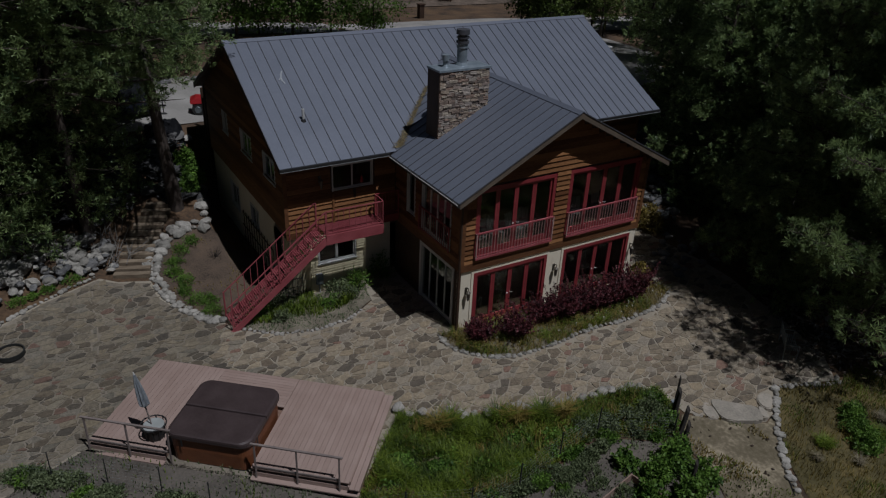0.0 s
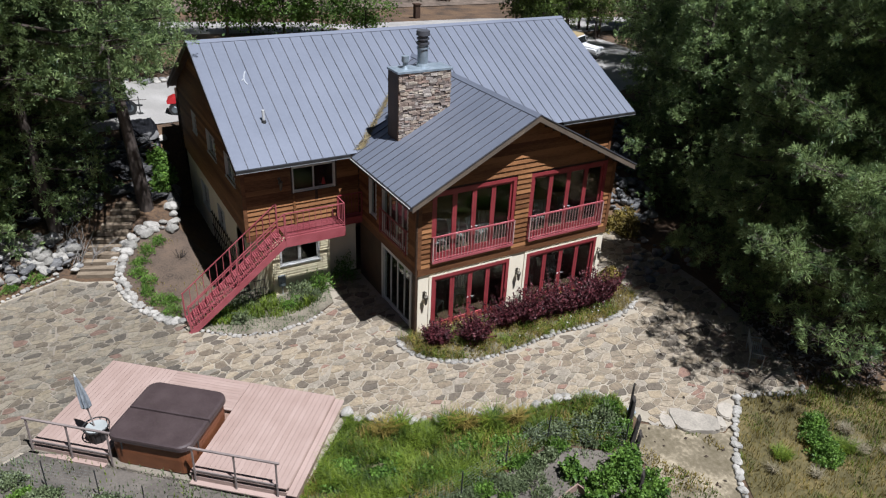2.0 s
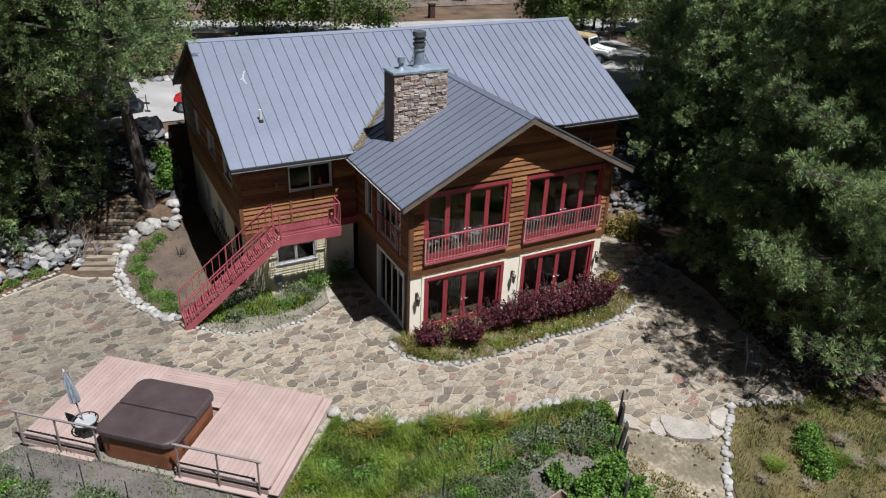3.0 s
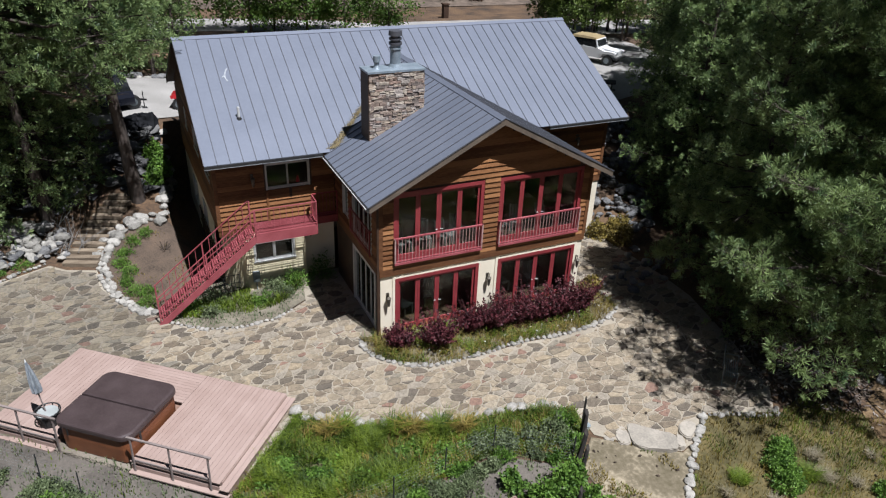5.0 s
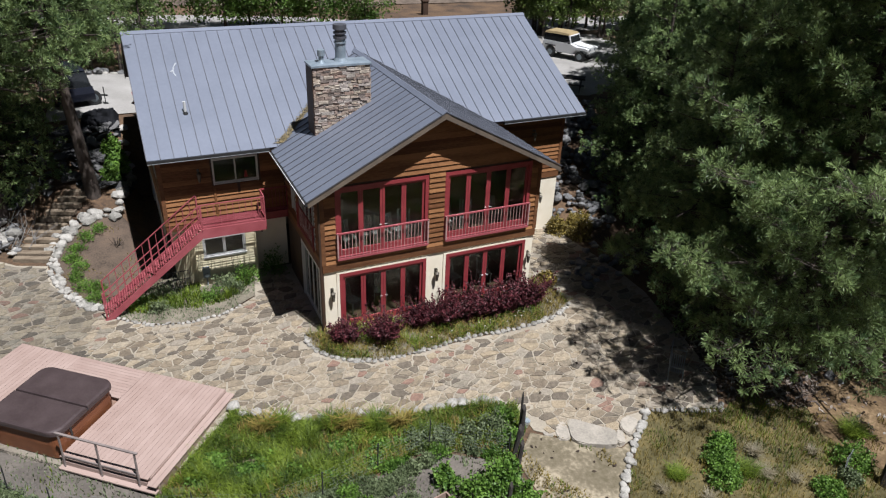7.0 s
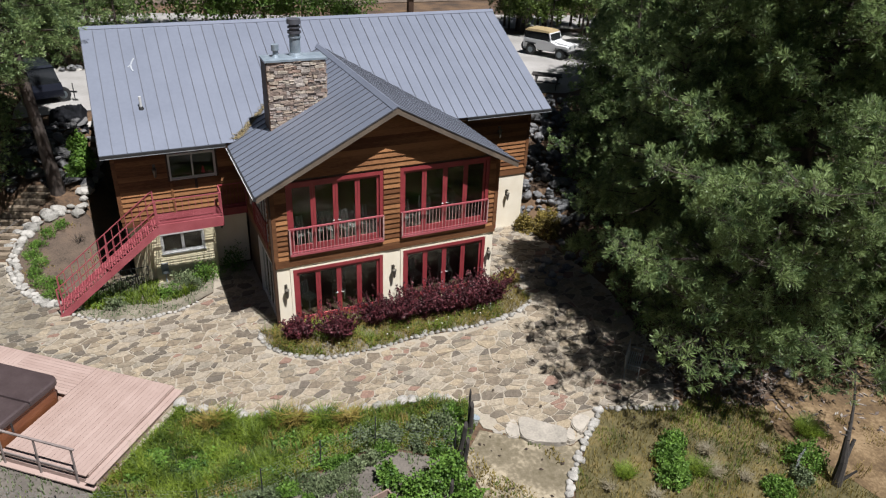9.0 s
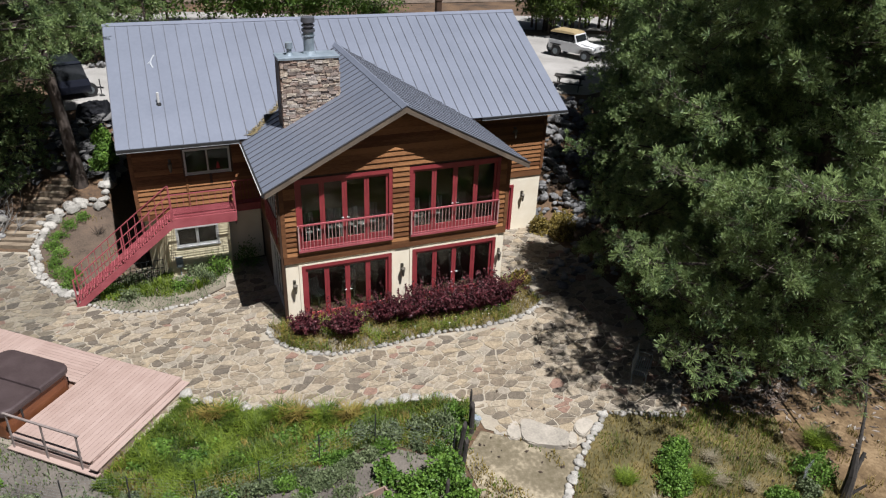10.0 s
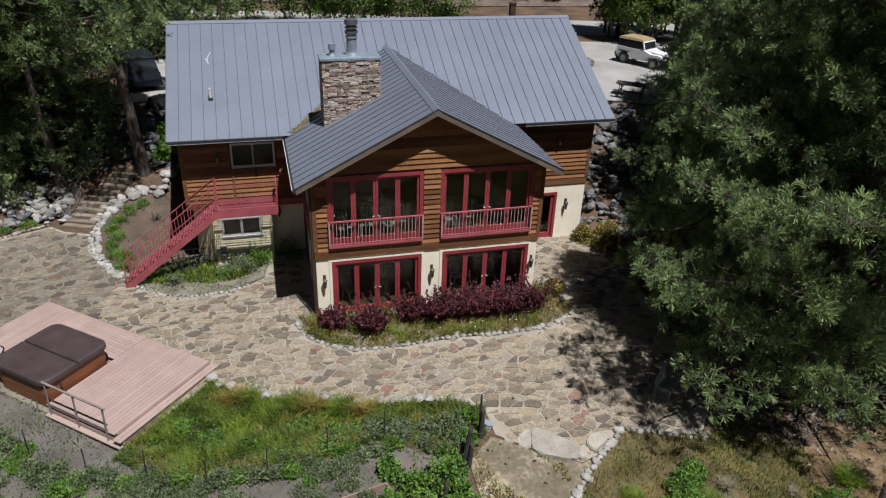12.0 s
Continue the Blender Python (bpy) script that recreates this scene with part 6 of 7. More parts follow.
# pine cones and chips of bark on the ground
M["cone"] = material("brown pine cone", (0.0228, 0.0152, 0.00988), (0.057, 0.038, 0.02432), 6, 0.9, 0.5)
rc = random.Random(44)
cv, cf = [], []
for poly, count in ((DIRT, 45), ([(11.5, -7.6), (12.6, -3.0), (14, 0), (18, -2), (19, -9.4), (14.5, -9.2)], 520), ([(5, -6.3), (8.4, -6.8), (11.2, -7.4), (11.8, -4.0), (9.5, -2.5), (6, -4)], 14), (MEADOW[:6] + [(16, -12), (9, -12)], 120)):
    for x, y in scatter(poly, count, rc):
        s_ = rc.uniform(0.025, 0.06)
        o, z = len(cv), land(x, y) + s_ * 0.6
        az = rc.uniform(0, math.tau)
        dx, dy = math.cos(az) * s_ * 1.5, math.sin(az) * s_ * 1.5
        cv += [(x + dx, y + dy, z), (x - dy * 0.6, y + dx * 0.6, z), (x - dx, y - dy, z), (x + dy * 0.6, y - dx * 0.6, z), (x, y, z + s_), (x, y, z - s_)]
        cf += [(o + a, o + (a + 1) % 4, o + 4) for a in range(4)] + [(o + (a + 1) % 4, o + a, o + 5) for a in range(4)]
tagged(soup("pine_cones", cv, cf, M["cone"]), "brown pine cones scattered on the ground", "pine cones", kind="stuff")

# flat chips of bark and stone in the shade of the big pine
M["chip"] = stone_material("weathered bark chip", [(0.076, 0.057, 0.0418), (0.1824, 0.152, 0.1254), (0.1216, 0.0874, 0.0608), (0.228, 0.2014, 0.1748), (0.0988, 0.076, 0.0646)], True)
cv, cf = [], []
for poly, count in (([(11.3, -7.5), (12.3, -4.0), (14, -1.5), (18, -3), (19, -7.0), (15.6, -8.0), (13.8, -8.9)], 1500), (TAN[:6] + [(18, -12)], 260)):
    for x, y in scatter(poly, count, rc):
        az, ln, wd = rc.gauss(0.5, 0.7), rc.uniform(0.05, 0.17), rc.uniform(0.02, 0.05)
        dx, dy = math.cos(az) * ln, math.sin(az) * ln
        ex, ey = -math.sin(az) * wd, math.cos(az) * wd
        z, tilt, o = land(x, y) + 0.015, rc.uniform(-0.03, 0.03), len(cv)
        top_ = [(x + dx, y + dy, z + tilt), (x + ex, y + ey, z + 0.01), (x - dx, y - dy, z - tilt), (x - ex, y - ey, z + 0.005)]
        cv += [(a, b, c + 0.015) for a, b, c in top_] + [(a, b, c - 0.03) for a, b, c in top_]
        cf += [(o, o + 1, o + 2, o + 3)] + [(o + k, o + 4 + k, o + 4 + (k + 1) % 4, o + (k + 1) % 4) for k in range(4)]
tagged(soup("bark_chips", cv, cf, M["chip"]), "flat chips of bark and stone under the pine", "bark chips", kind="stuff")

# small white flower heads in the front bed
M["petal"] = material("white petal", (0.418, 0.418, 0.3648), (0.57, 0.57, 0.5168), 8, 0.8, 0.0)
fv, ff = [], []
for x, y in scatter([(0.2, -1.5), (3, -1.9), (7, -1.8), (9.1, -1.1), (9.0, 0.2), (8.3, 0.3), (7.5, -1.3), (2, -1.6), (0.3, -1.0)], 20, rc):
    z, r = land(x, y) + rc.uniform(0.16, 0.34), rc.uniform(0.018, 0.035)
    o = len(fv)
    fv += [(x + r * math.cos(k * math.tau / 6), y + r * math.sin(k * math.tau / 6), z) for k in range(6)] + [(x, y, z + r * 0.7), (x, y, z - r * 0.6)]
    ff += [(o + k, o + (k + 1) % 6, o + 6) for k in range(6)] + [(o + (k + 1) % 6, o + k, o + 7) for k in range(6)]
    o = len(fv)
    fv += [(x - 0.003, y, z), (x + 0.003, y, z), (x + 0.002, y, land(x, y)), (x - 0.002, y, land(x, y))]
    ff += [(o, o + 1, o + 2, o + 3)]
tagged(soup("flower_heads", fv, ff, M["petal"]), "small white flower heads in the front bed", "flowers", kind="stuff")

# ---- vehicles ----
M["carwhite"] = material("white car paint", (0.5776, 0.5814, 0.5852), (0.6232, 0.6232, 0.6232), 1, 0.25, 0.0)
M["carsilver"] = material("silver car paint", (0.2554, 0.2675, 0.2797), (0.304, 0.3162, 0.3283), 1, 0.25, 0.0, metal=0.5)
M["cardark"] = material("dark blue car paint", (0.00912, 0.01064, 0.01672), (0.0152, 0.01672, 0.02432), 1, 0.2, 0.0)
M["tan"] = material("tan canvas top", (0.2067, 0.152, 0.07296), (0.2797, 0.2128, 0.1094), 3, 0.85, 0.2)
M["tyre"] = M["black"]
M["darkglass"] = material("tinted car glass", (0.00912, 0.01064, 0.0114), (0.0152, 0.01672, 0.01824), 1, 0.08, 0.0)
M["atv"] = material("bright red plastic", (0.2432, 0.0076, 0.01064), (0.304, 0.0152, 0.01824), 2, 0.35, 0.0)


def wheel(parent, x, y, r, w, rim="galv"):
    bm = bmesh.new()
    tube(bm, (x, y - w / 2, r), (x, y + w / 2, r), r, sides=22)
    bmesh.ops.bevel(bm, geom=[e for e in bm.edges if len(e.link_faces) == 2 and abs(e.verts[0].co.y - e.verts[1].co.y) < 1e-4], offset=0.03, segments=2, affect="EDGES")
    tyre = part("wheel", bm, M["tyre"], parent)
    for s in (-1, 1):
        bm = bmesh.new()
        tube(bm, (x, y + s * (w / 2 - 0.01), r), (x, y + s * (w / 2 + 0.012), r), r * 0.58, r * 0.5, sides=18)
        part("rim", bm, M[rim], tyre)


def profile(b, pts, y0, y1, inset=0.0):
    """Side outline (x, z) made solid across y, its top drawn in by inset."""
    zs = [z for _, z in pts]
    zlo, zhi = min(zs), max(zs)
    f = lambda z: inset * (z - zlo) / (zhi - zlo)
    lo = [b.verts.new((x, y0 + f(z), z)) for x, z in pts]
    hi = [b.verts.new((x, y1 - f(z), z)) for x, z in pts]
    b.faces.new(lo[::-1])
    b.faces.new(hi)
    for i in range(len(pts)):
        j = (i + 1) % len(pts)
        b.faces.new((lo[i], lo[j], hi[j], hi[i]))
    return lo + hi


def jeep(at, turn):
    """Front towards +x."""
    t = thing("off_road_car", "white open-bodied off-road car with a tan soft top on the gravel", "car", (*at, land(*at)), turn)
    parts(t,
          ("body", "carwhite", lambda b: profile(b, [(-1.75, 0.5), (-1.5, 0.5), (-1.35, 0.82), (-0.8, 0.82), (-0.62, 0.45), (0.75, 0.45), (0.9, 0.8), (0.9, 1.0), (0.45, 1.12), (-1.75, 1.12)], -0.74, 0.74)),
          ("hood", "carwhite", lambda b: profile(b, [(0.45, 0.6), (1.75, 0.6), (1.78, 1.02), (0.45, 1.14)], -0.5, 0.5, 0.06)),
          ("grille", "white", lambda b: box(b, 1.785, 1.81, -0.46, 0.46, 0.62, 1.0)),
          ("windscreen_frame", "carwhite", lambda b: profile(b, [(0.42, 1.12), (0.5, 1.12), (0.3, 1.66), (0.22, 1.66)], -0.7, 0.7)),
          ("windscreen", "darkglass", lambda b: profile(b, [(0.475, 1.2), (0.505, 1.2), (0.345, 1.6), (0.315, 1.6)], -0.62, 0.62)),
          ("soft_top", "tan", lambda b: profile(b, [(-1.72, 1.62), (0.28, 1.66), (0.2, 1.76), (-0.5, 1.80), (-1.6, 1.76)], -0.7, 0.7, 0.06)),
          ("side_curtain", "darkglass", lambda b: profile(b, [(-1.74, 1.125), (0.38, 1.125), (0.2, 1.655), (-1.68, 1.62)], -0.69, 0.69, 0.02), "dark plastic side windows"),
          ("bumper", "black", lambda b: box(b, 1.85, 2.0, -0.75, 0.75, 0.48, 0.62)),
          ("bumper", "black", lambda b: box(b, -1.9, -1.76, -0.7, 0.7, 0.45, 0.6)))
    for s in (-1, 1):
        parts(t, ("fender", "carwhite", lambda b: profile(b, [(0.72, 0.78), (1.85, 0.86), (1.85, 0.96), (1.6, 1.0), (0.9, 0.98), (0.72, 0.9)], min(s * 0.5, s * 0.8), max(s * 0.5, s * 0.8))),
              ("headlight", "galv", lambda b: tube(b, (1.8, s * 0.33, 0.86), (1.84, s * 0.33, 0.86), 0.09, sides=14)),
              ("flare", "black", lambda b: box(b, -1.55, -0.7, s * 0.77 - 0.03, s * 0.77 + 0.03, 0.82, 0.88)),
              ("mirror", "black", lambda b: box(b, 0.36, 0.44, s * 0.86 - 0.1, s * 0.86 + 0.02, 1.15, 1.3)))
        for x in (-1.1, 1.27):
            wheel(t, x, s * 0.68, 0.37, 0.24)
    wheel(t, -2.02, 0.1, 0.36, 0.2)
    return t


def saloon(name, at, turn, paint, label, tall=1.5):
    t = thing(name, label, "car", (*at, land(*at)), turn)
    parts(t,
          ("body", paint, lambda b: profile(b, [(-2.25, 0.35), (2.2, 0.35), (2.3, 0.62), (2.1, 0.8), (1.1, 0.95), (-2.2, 1.0), (-2.3, 0.7)], -0.88, 0.88, 0.05)),
          ("cabin", "darkglass", lambda b: profile(b, [(-2.15, 0.98), (1.1, 0.95), (0.35, tall - 0.06), (-1.9, tall - 0.04)], -0.8, 0.8, 0.14), "dark windows"),
          ("roof_panel", paint, lambda b: profile(b, [(-1.95, tall - 0.05), (0.4, tall - 0.06), (0.2, tall), (-1.7, tall + 0.02)], -0.68, 0.68, 0.05)))
    for s in (-1, 1):
        parts(t, ("headlight", "galv", lambda b: box(b, 2.1, 2.27, s * 0.68 - 0.14, s * 0.68 + 0.14, 0.62, 0.76)))
        for x in (-1.4, 1.4):
            wheel(t, x, s * 0.8, 0.34, 0.22)
    return t


jeep((24.65, 22.6), -63)
saloon("parked_car", (18.5, 22.8), -62, "carsilver", "silver car parked on the gravel behind the house")
saloon("parked_suv", (-7.6, 20.35), 104, "cardark", "dark blue sport utility parked under the pines", 1.8)

quad = thing("quad_bike", "red quad bike with chunky tyres on the gravel drive", "quad bike", (-3.48, 18.65, land(-3.48, 18.65)), 165)
parts(quad,
      ("frame", "black", lambda b: box(b, -0.7, 0.7, -0.22, 0.22, 0.3, 0.5)),
      ("seat", "black", lambda b: profile(b, [(-0.5, 0.75), (0.2, 0.72), (0.2, 0.84), (-0.1, 0.86), (-0.5, 0.92)], -0.16, 0.16)),
      ("front_fender", "atv", lambda b: profile(b, [(0.25, 0.62), (0.95, 0.6), (0.98, 0.72), (0.7, 0.86), (0.25, 0.8)], -0.52, 0.52, 0.1)),
      ("rear_fender", "atv", lambda b: profile(b, [(-0.98, 0.66), (-0.3, 0.62), (-0.3, 0.78), (-0.6, 0.84), (-0.98, 0.78)], -0.52, 0.52, 0.1)),
      ("rack", "black", lambda b: box(b, -0.95, -0.5, -0.4, 0.4, 0.88, 0.91)),
      ("handlebar", "black", lambda b: (tube(b, (0.3, 0, 0.75), (0.22, 0, 1.05), 0.025), tube(b, (0.2, -0.38, 1.08), (0.2, 0.38, 1.08), 0.018))))
for x in (-0.62, 0.62):
    for s in (-1, 1):
        wheel(quad, x, s * 0.42, 0.3, 0.22)


# ---- yard furniture ----
M["oldwood"] = material("blackened weathered wood", (0.01368, 0.0114, 0.00988), (0.038, 0.03192, 0.02736), 2, 0.85, 0.3, fine=25)
picnic = thing("picnic_table", "dark weathered picnic table with two benches on the slope's edge", "picnic table", (20.1, 15.6, land(20.1, 15.6)), -38)
parts(picnic,
      *[("top_board", "oldwood", lambda b, y=y: box(b, -0.9, 0.9, y, y + 0.13, 0.72, 0.76)) for y in (-0.36, -0.215, -0.07, 0.075, 0.22)],
      *[("bench_board", "oldwood", lambda b, y=y: box(b, -0.9, 0.9, y - 0.12, y + 0.12, 0.42, 0.46)) for y in (-0.72, 0.72)])
for x in (-0.65, 0.65):
    parts(picnic, ("leg", "oldwood", lambda b: bar(b, (x, -0.68, 0.0), (x, -0.2, 0.72), 0.05, 0.09)), ("leg", "oldwood", lambda b: bar(b, (x, 0.68, 0.0), (x, 0.2, 0.72), 0.05, 0.09)),
          ("brace", "oldwood", lambda b: bar(b, (x + 0.05, -0.82, 0.38), (x + 0.05, 0.82, 0.38), 0.04, 0.08)))

M["benchiron"] = material("pale grey painted iron", (0.15, 0.165, 0.165), (0.24, 0.25, 0.245), 5, 0.5, 0.2)
M["iron"] = material("grey-green wrought iron", (0.0836, 0.09728, 0.09424), (0.1976, 0.2166, 0.209), 5, 0.5, 0.2)
bench = thing("garden_bench", "ornate wrought-iron garden bench in the shade on the patio", "bench", (10.75, -5.95, land(10.75, -5.95)), 44)
for x in (-0.55, 0.55):
    parts(bench, ("leg", "benchiron", lambda b: (bar(b, (x, -0.22, 0), (x, -0.22, 0.42), 0.03, 0.03), bar(b, (x, -0.22, 0.62), (x, 0.2, 0.62), 0.03, 0.03), bar(b, (x, -0.22, 0.42), (x, -0.22, 0.62), 0.025, 0.025))),
          ("leg", "benchiron", lambda b: bar(b, (x, 0.22, 0), (x, 0.3, 0.95), 0.03, 0.03)))
for k in range(7):
    parts(bench, ("seat_slat", "benchiron", lambda b: bar(b, (-0.56, -0.2 + k * 0.07, 0.43), (0.56, -0.2 + k * 0.07, 0.43), 0.04, 0.012)))
for k in range(11):
    x = -0.5 + k * 0.1
    parts(bench, ("back_bar", "benchiron", lambda b: bar(b, (x, 0.24, 0.47), (x, 0.3, 0.92), 0.022, 0.022)))
parts(bench, ("back_rail", "benchiron", lambda b: bar(b, (-0.57, 0.3, 0.94), (0.57, 0.3, 0.94), 0.03, 0.03)), ("back_rail", "benchiron", lambda b: bar(b, (-0.57, 0.24, 0.47), (0.57, 0.24, 0.47), 0.02, 0.02)))

ladder = thing("ladder", "pale aluminium ladder leaning into the pines", "ladder", (-12.0, 13.4, land(-12, 13.4)), 10)
for x in (-0.2, 0.2):
    parts(ladder, ("rail", "white", lambda b: bar(b, (x, 0, -0.05), (x, 0.75, 3.3), 0.04, 0.06)))
for k in range(10):
    u = (k + 0.6) / 10.5
    parts(ladder, ("rung", "white", lambda b: tube(b, (-0.2, 0.75 * u, 3.3 * u), (0.2, 0.75 * u, 3.3 * u), 0.016)))

# porch post and low screen at the back corner of the house
porch = thing("porch_post", "dark wooden porch posts at the house's back corner", "porch post", (HL + 0.1, 15.9, land(HL, 15.9)))
for y in (0.0, 0.5):
    parts(porch, ("post", "dwood", lambda b: box(b, -0.06, 0.06, y - 0.06, y + 0.06, -1.5, main_z(15.9 + y) - 0.15 - land(HL, 15.9))))

# trellis along the lower side wall
trellis = thing("trellis", "dark diagonal trellis against the lower side wall", "trellis", (HL - 0.06, 6.3, land(HL, 7)))
for k in range(12):
    y = 0.2 + 0.35 * k
    parts(trellis, ("slat", "dwood", lambda b: bar(b, (0, y, 0.0), (0, y + 0.0, 1.5), 0.03, 0.03)))
for z in (0.2, 0.8, 1.4):
    parts(trellis, ("slat", "dwood", lambda b: bar(b, (-0.03, 0.1, z), (-0.03, 4.2, z), 0.03, 0.03)))

# lattice under the stairs
lattice = thing("lattice", "black iron lattice leaning under the stairs", "lattice", (-4.5, 4.95, land(-4.5, 4.95)))
for k in range(7):
    parts(lattice, ("bar", "stake", lambda b: bar(b, (-0.6 + 0.2 * k, 0, 0), (-0.6 + 0.2 * k, 0.1, 0.75), 0.02, 0.02)))
for z in (0.1, 0.4, 0.72):
    parts(lattice, ("bar", "stake", lambda b: bar(b, (-0.62, 0.02 + z * 0.13, z), (0.62, 0.02 + z * 0.13, z), 0.02, 0.02)))

# annex details: corner boards, sill band, battens, meter box
for k in range(24):
    z = -0.5 + k * 0.12
    spans = [(ANX0 + 0.005, ANX1 - 0.005)] if z + 0.1 < 1.0 or z > 1.9 else [(ANX0 + 0.005, -3.32), (-1.70, ANX1 - 0.005)]
    for a, c in spans:
        bm = bmesh.new()
        quad_box(bm, (a, WY - 0.030, z), (c, WY - 0.030, z), (c, WY - 0.006, z + 0.118), (a, WY - 0.006, z + 0.118), (0, 0.006, 0))
        part("lap_board", bm, M["lap"], house)
M["meter"] = material("grey-blue meter box", (0.1672, 0.1976, 0.2204), (0.228, 0.2584, 0.2812), 3, 0.5, 0.05)
meter = thing("meter_box", "grey-blue electric meter box on the lower wall", "meter box", (-3.3, WY - 0.03, 0.3))
parts(meter, ("case", "meter", lambda b: box(b, -0.13, 0.13, -0.13, 0.0, 0.0, 0.42)), ("dial", "galv", lambda b: tube(b, (0, -0.13, 0.12), (0, -0.19, 0.12), 0.08, sides=16)),
      ("conduit", "meter", lambda b: tube(b, (0, -0.04, -0.7), (0, -0.04, 0.0), 0.025)))


# wall lanterns
def lantern(at, turn, label="dark weathered bronze wall lantern with a glass cage", mat="bronze"):
    t = thing("wall_lantern", label, "wall lamp", at, turn, "wall lanterns")
    parts(t, ("bracket", mat, lambda b: (box(b, -0.05, 0.05, -0.02, 0.0, -0.05, 0.22), tube(b, (0, 0, 0.16), (0, -0.16, 0.26), 0.015), tube(b, (0, -0.16, 0.26), (0, -0.16, 0.14), 0.012))),
          ("roof_cap", mat, lambda b: tube(b, (0, -0.16, 0.08), (0, -0.16, 0.15), 0.09, 0.02, sides=8)),
          ("cage", "bronze", lambda b: tube(b, (0, -0.16, -0.2), (0, -0.16, 0.08), 0.045, 0.075, sides=8)),
          ("finial", mat, lambda b: tube(b, (0, -0.16, -0.26), (0, -0.16, -0.2), 0.012, 0.045, sides=8)))


for x, z in ((0.27, 1.5), (4.16, 1.5), (8.0, 1.5)):
    lantern((x, -0.003, z), 0)
lantern((11.45, RWY - 0.003, 1.45), 0)
lantern((-3.12, WY - 0.03, 4.5), 0)
lantern((-1.0, 5.345, 1.9), 0)
lantern((10.8, RWY - 0.03, 4.5), 0)

# small things by the upper window
bird = thing("red_ornament", "small red ornament hanging in the window", "ornament", (-1.45, WY - 0.004, 4.28))
parts(bird, ("bell", "atv", lambda b: tube(b, (0, -0.02, -0.08), (0, -0.02, 0.16), 0.075, 0.025, sides=12)), ("hook", "stake", lambda b: tube(b, (0, 0.0, 0.2), (0, -0.02, 0.16), 0.01, sides=6)))
parts(house, ("batten", "siding", lambda b: box(b, -2.66, -2.58, WY - 0.08, WY - 0.045, CREAM + 0.26, 3.93)))
panel_ = thing("wall_bracket", "dark bracket on the cedar wall under the window", "bracket", (-1.75, WY - 0.03, 3.62))
parts(panel_, ("plate", "dwood", lambda b: box(b, -0.05, 0.05, -0.03, 0.0, 0.0, 0.38)))


# pale scuff on the roof
M["sealant"] = material("dull pale sealant", (0.2432, 0.2584, 0.2812), (0.3496, 0.3648, 0.38), 8, 0.7, 0.1)
scuff = thing("roof_scuff", "thin pale sealant mark on the metal roof", "mark", (-3.2, 8.05, main_z(8.05)))
bm = bmesh.new()
trace = [(0.12, 0.32), (0.02, 0.14), (-0.03, -0.02), (-0.03, -0.16), (0.02, -0.30)]
for a, b in list(zip(trace, trace[1:])) + [((-0.02, 0.02), (-0.14, -0.10))]:
    bar(bm, (a[0], a[1], a[1] * PITCH + 0.012), (b[0], b[1], b[1] * PITCH + 0.012), 0.05, 0.012)
part("strip", bm, M["sealant"], scuff)


# chairs seen behind the glass
def chair(at, turn):
    t = thing("slatted_chair", "pale slatted chair standing behind the french doors", "chair", at, turn, "chairs behind the doors")
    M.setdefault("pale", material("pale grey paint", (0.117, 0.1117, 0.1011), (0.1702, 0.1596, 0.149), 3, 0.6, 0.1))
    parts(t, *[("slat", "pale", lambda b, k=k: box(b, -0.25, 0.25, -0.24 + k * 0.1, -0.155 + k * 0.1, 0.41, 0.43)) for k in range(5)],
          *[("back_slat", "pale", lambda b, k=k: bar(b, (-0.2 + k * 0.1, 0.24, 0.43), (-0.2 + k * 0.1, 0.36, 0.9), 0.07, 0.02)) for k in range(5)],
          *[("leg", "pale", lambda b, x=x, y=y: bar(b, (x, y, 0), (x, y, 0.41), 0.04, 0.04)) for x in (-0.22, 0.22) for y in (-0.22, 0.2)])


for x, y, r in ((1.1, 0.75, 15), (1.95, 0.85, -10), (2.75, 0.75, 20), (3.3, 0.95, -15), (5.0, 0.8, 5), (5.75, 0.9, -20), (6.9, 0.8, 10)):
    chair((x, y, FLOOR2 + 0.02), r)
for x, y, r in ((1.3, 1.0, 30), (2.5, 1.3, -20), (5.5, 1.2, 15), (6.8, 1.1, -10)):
    chair((x, y, 0.02), r)

# ---- ladder under the pines ----
ladder = thing("ladder", "weathered aluminium ladder leaning among the pines", "ladder", (-12.1, 13.2, land(-12.1, 13.2)), -8)
for x in (-0.23, 0.23):
    parts(ladder, ("rail", "galv", lambda b: bar(b, (x, 0, -0.05), (x + 0.35, 0.55, 2.3), 0.035, 0.07)))
for k in range(7):
    u = 0.12 + 0.13 * k
    parts(ladder, ("rung", "galv", lambda b: tube(b, (-0.23 + 0.35 * u, 0.55 * u, 2.35 * u - 0.05), (0.23 + 0.35 * u, 0.55 * u, 2.35 * u - 0.05), 0.016, sides=6)))

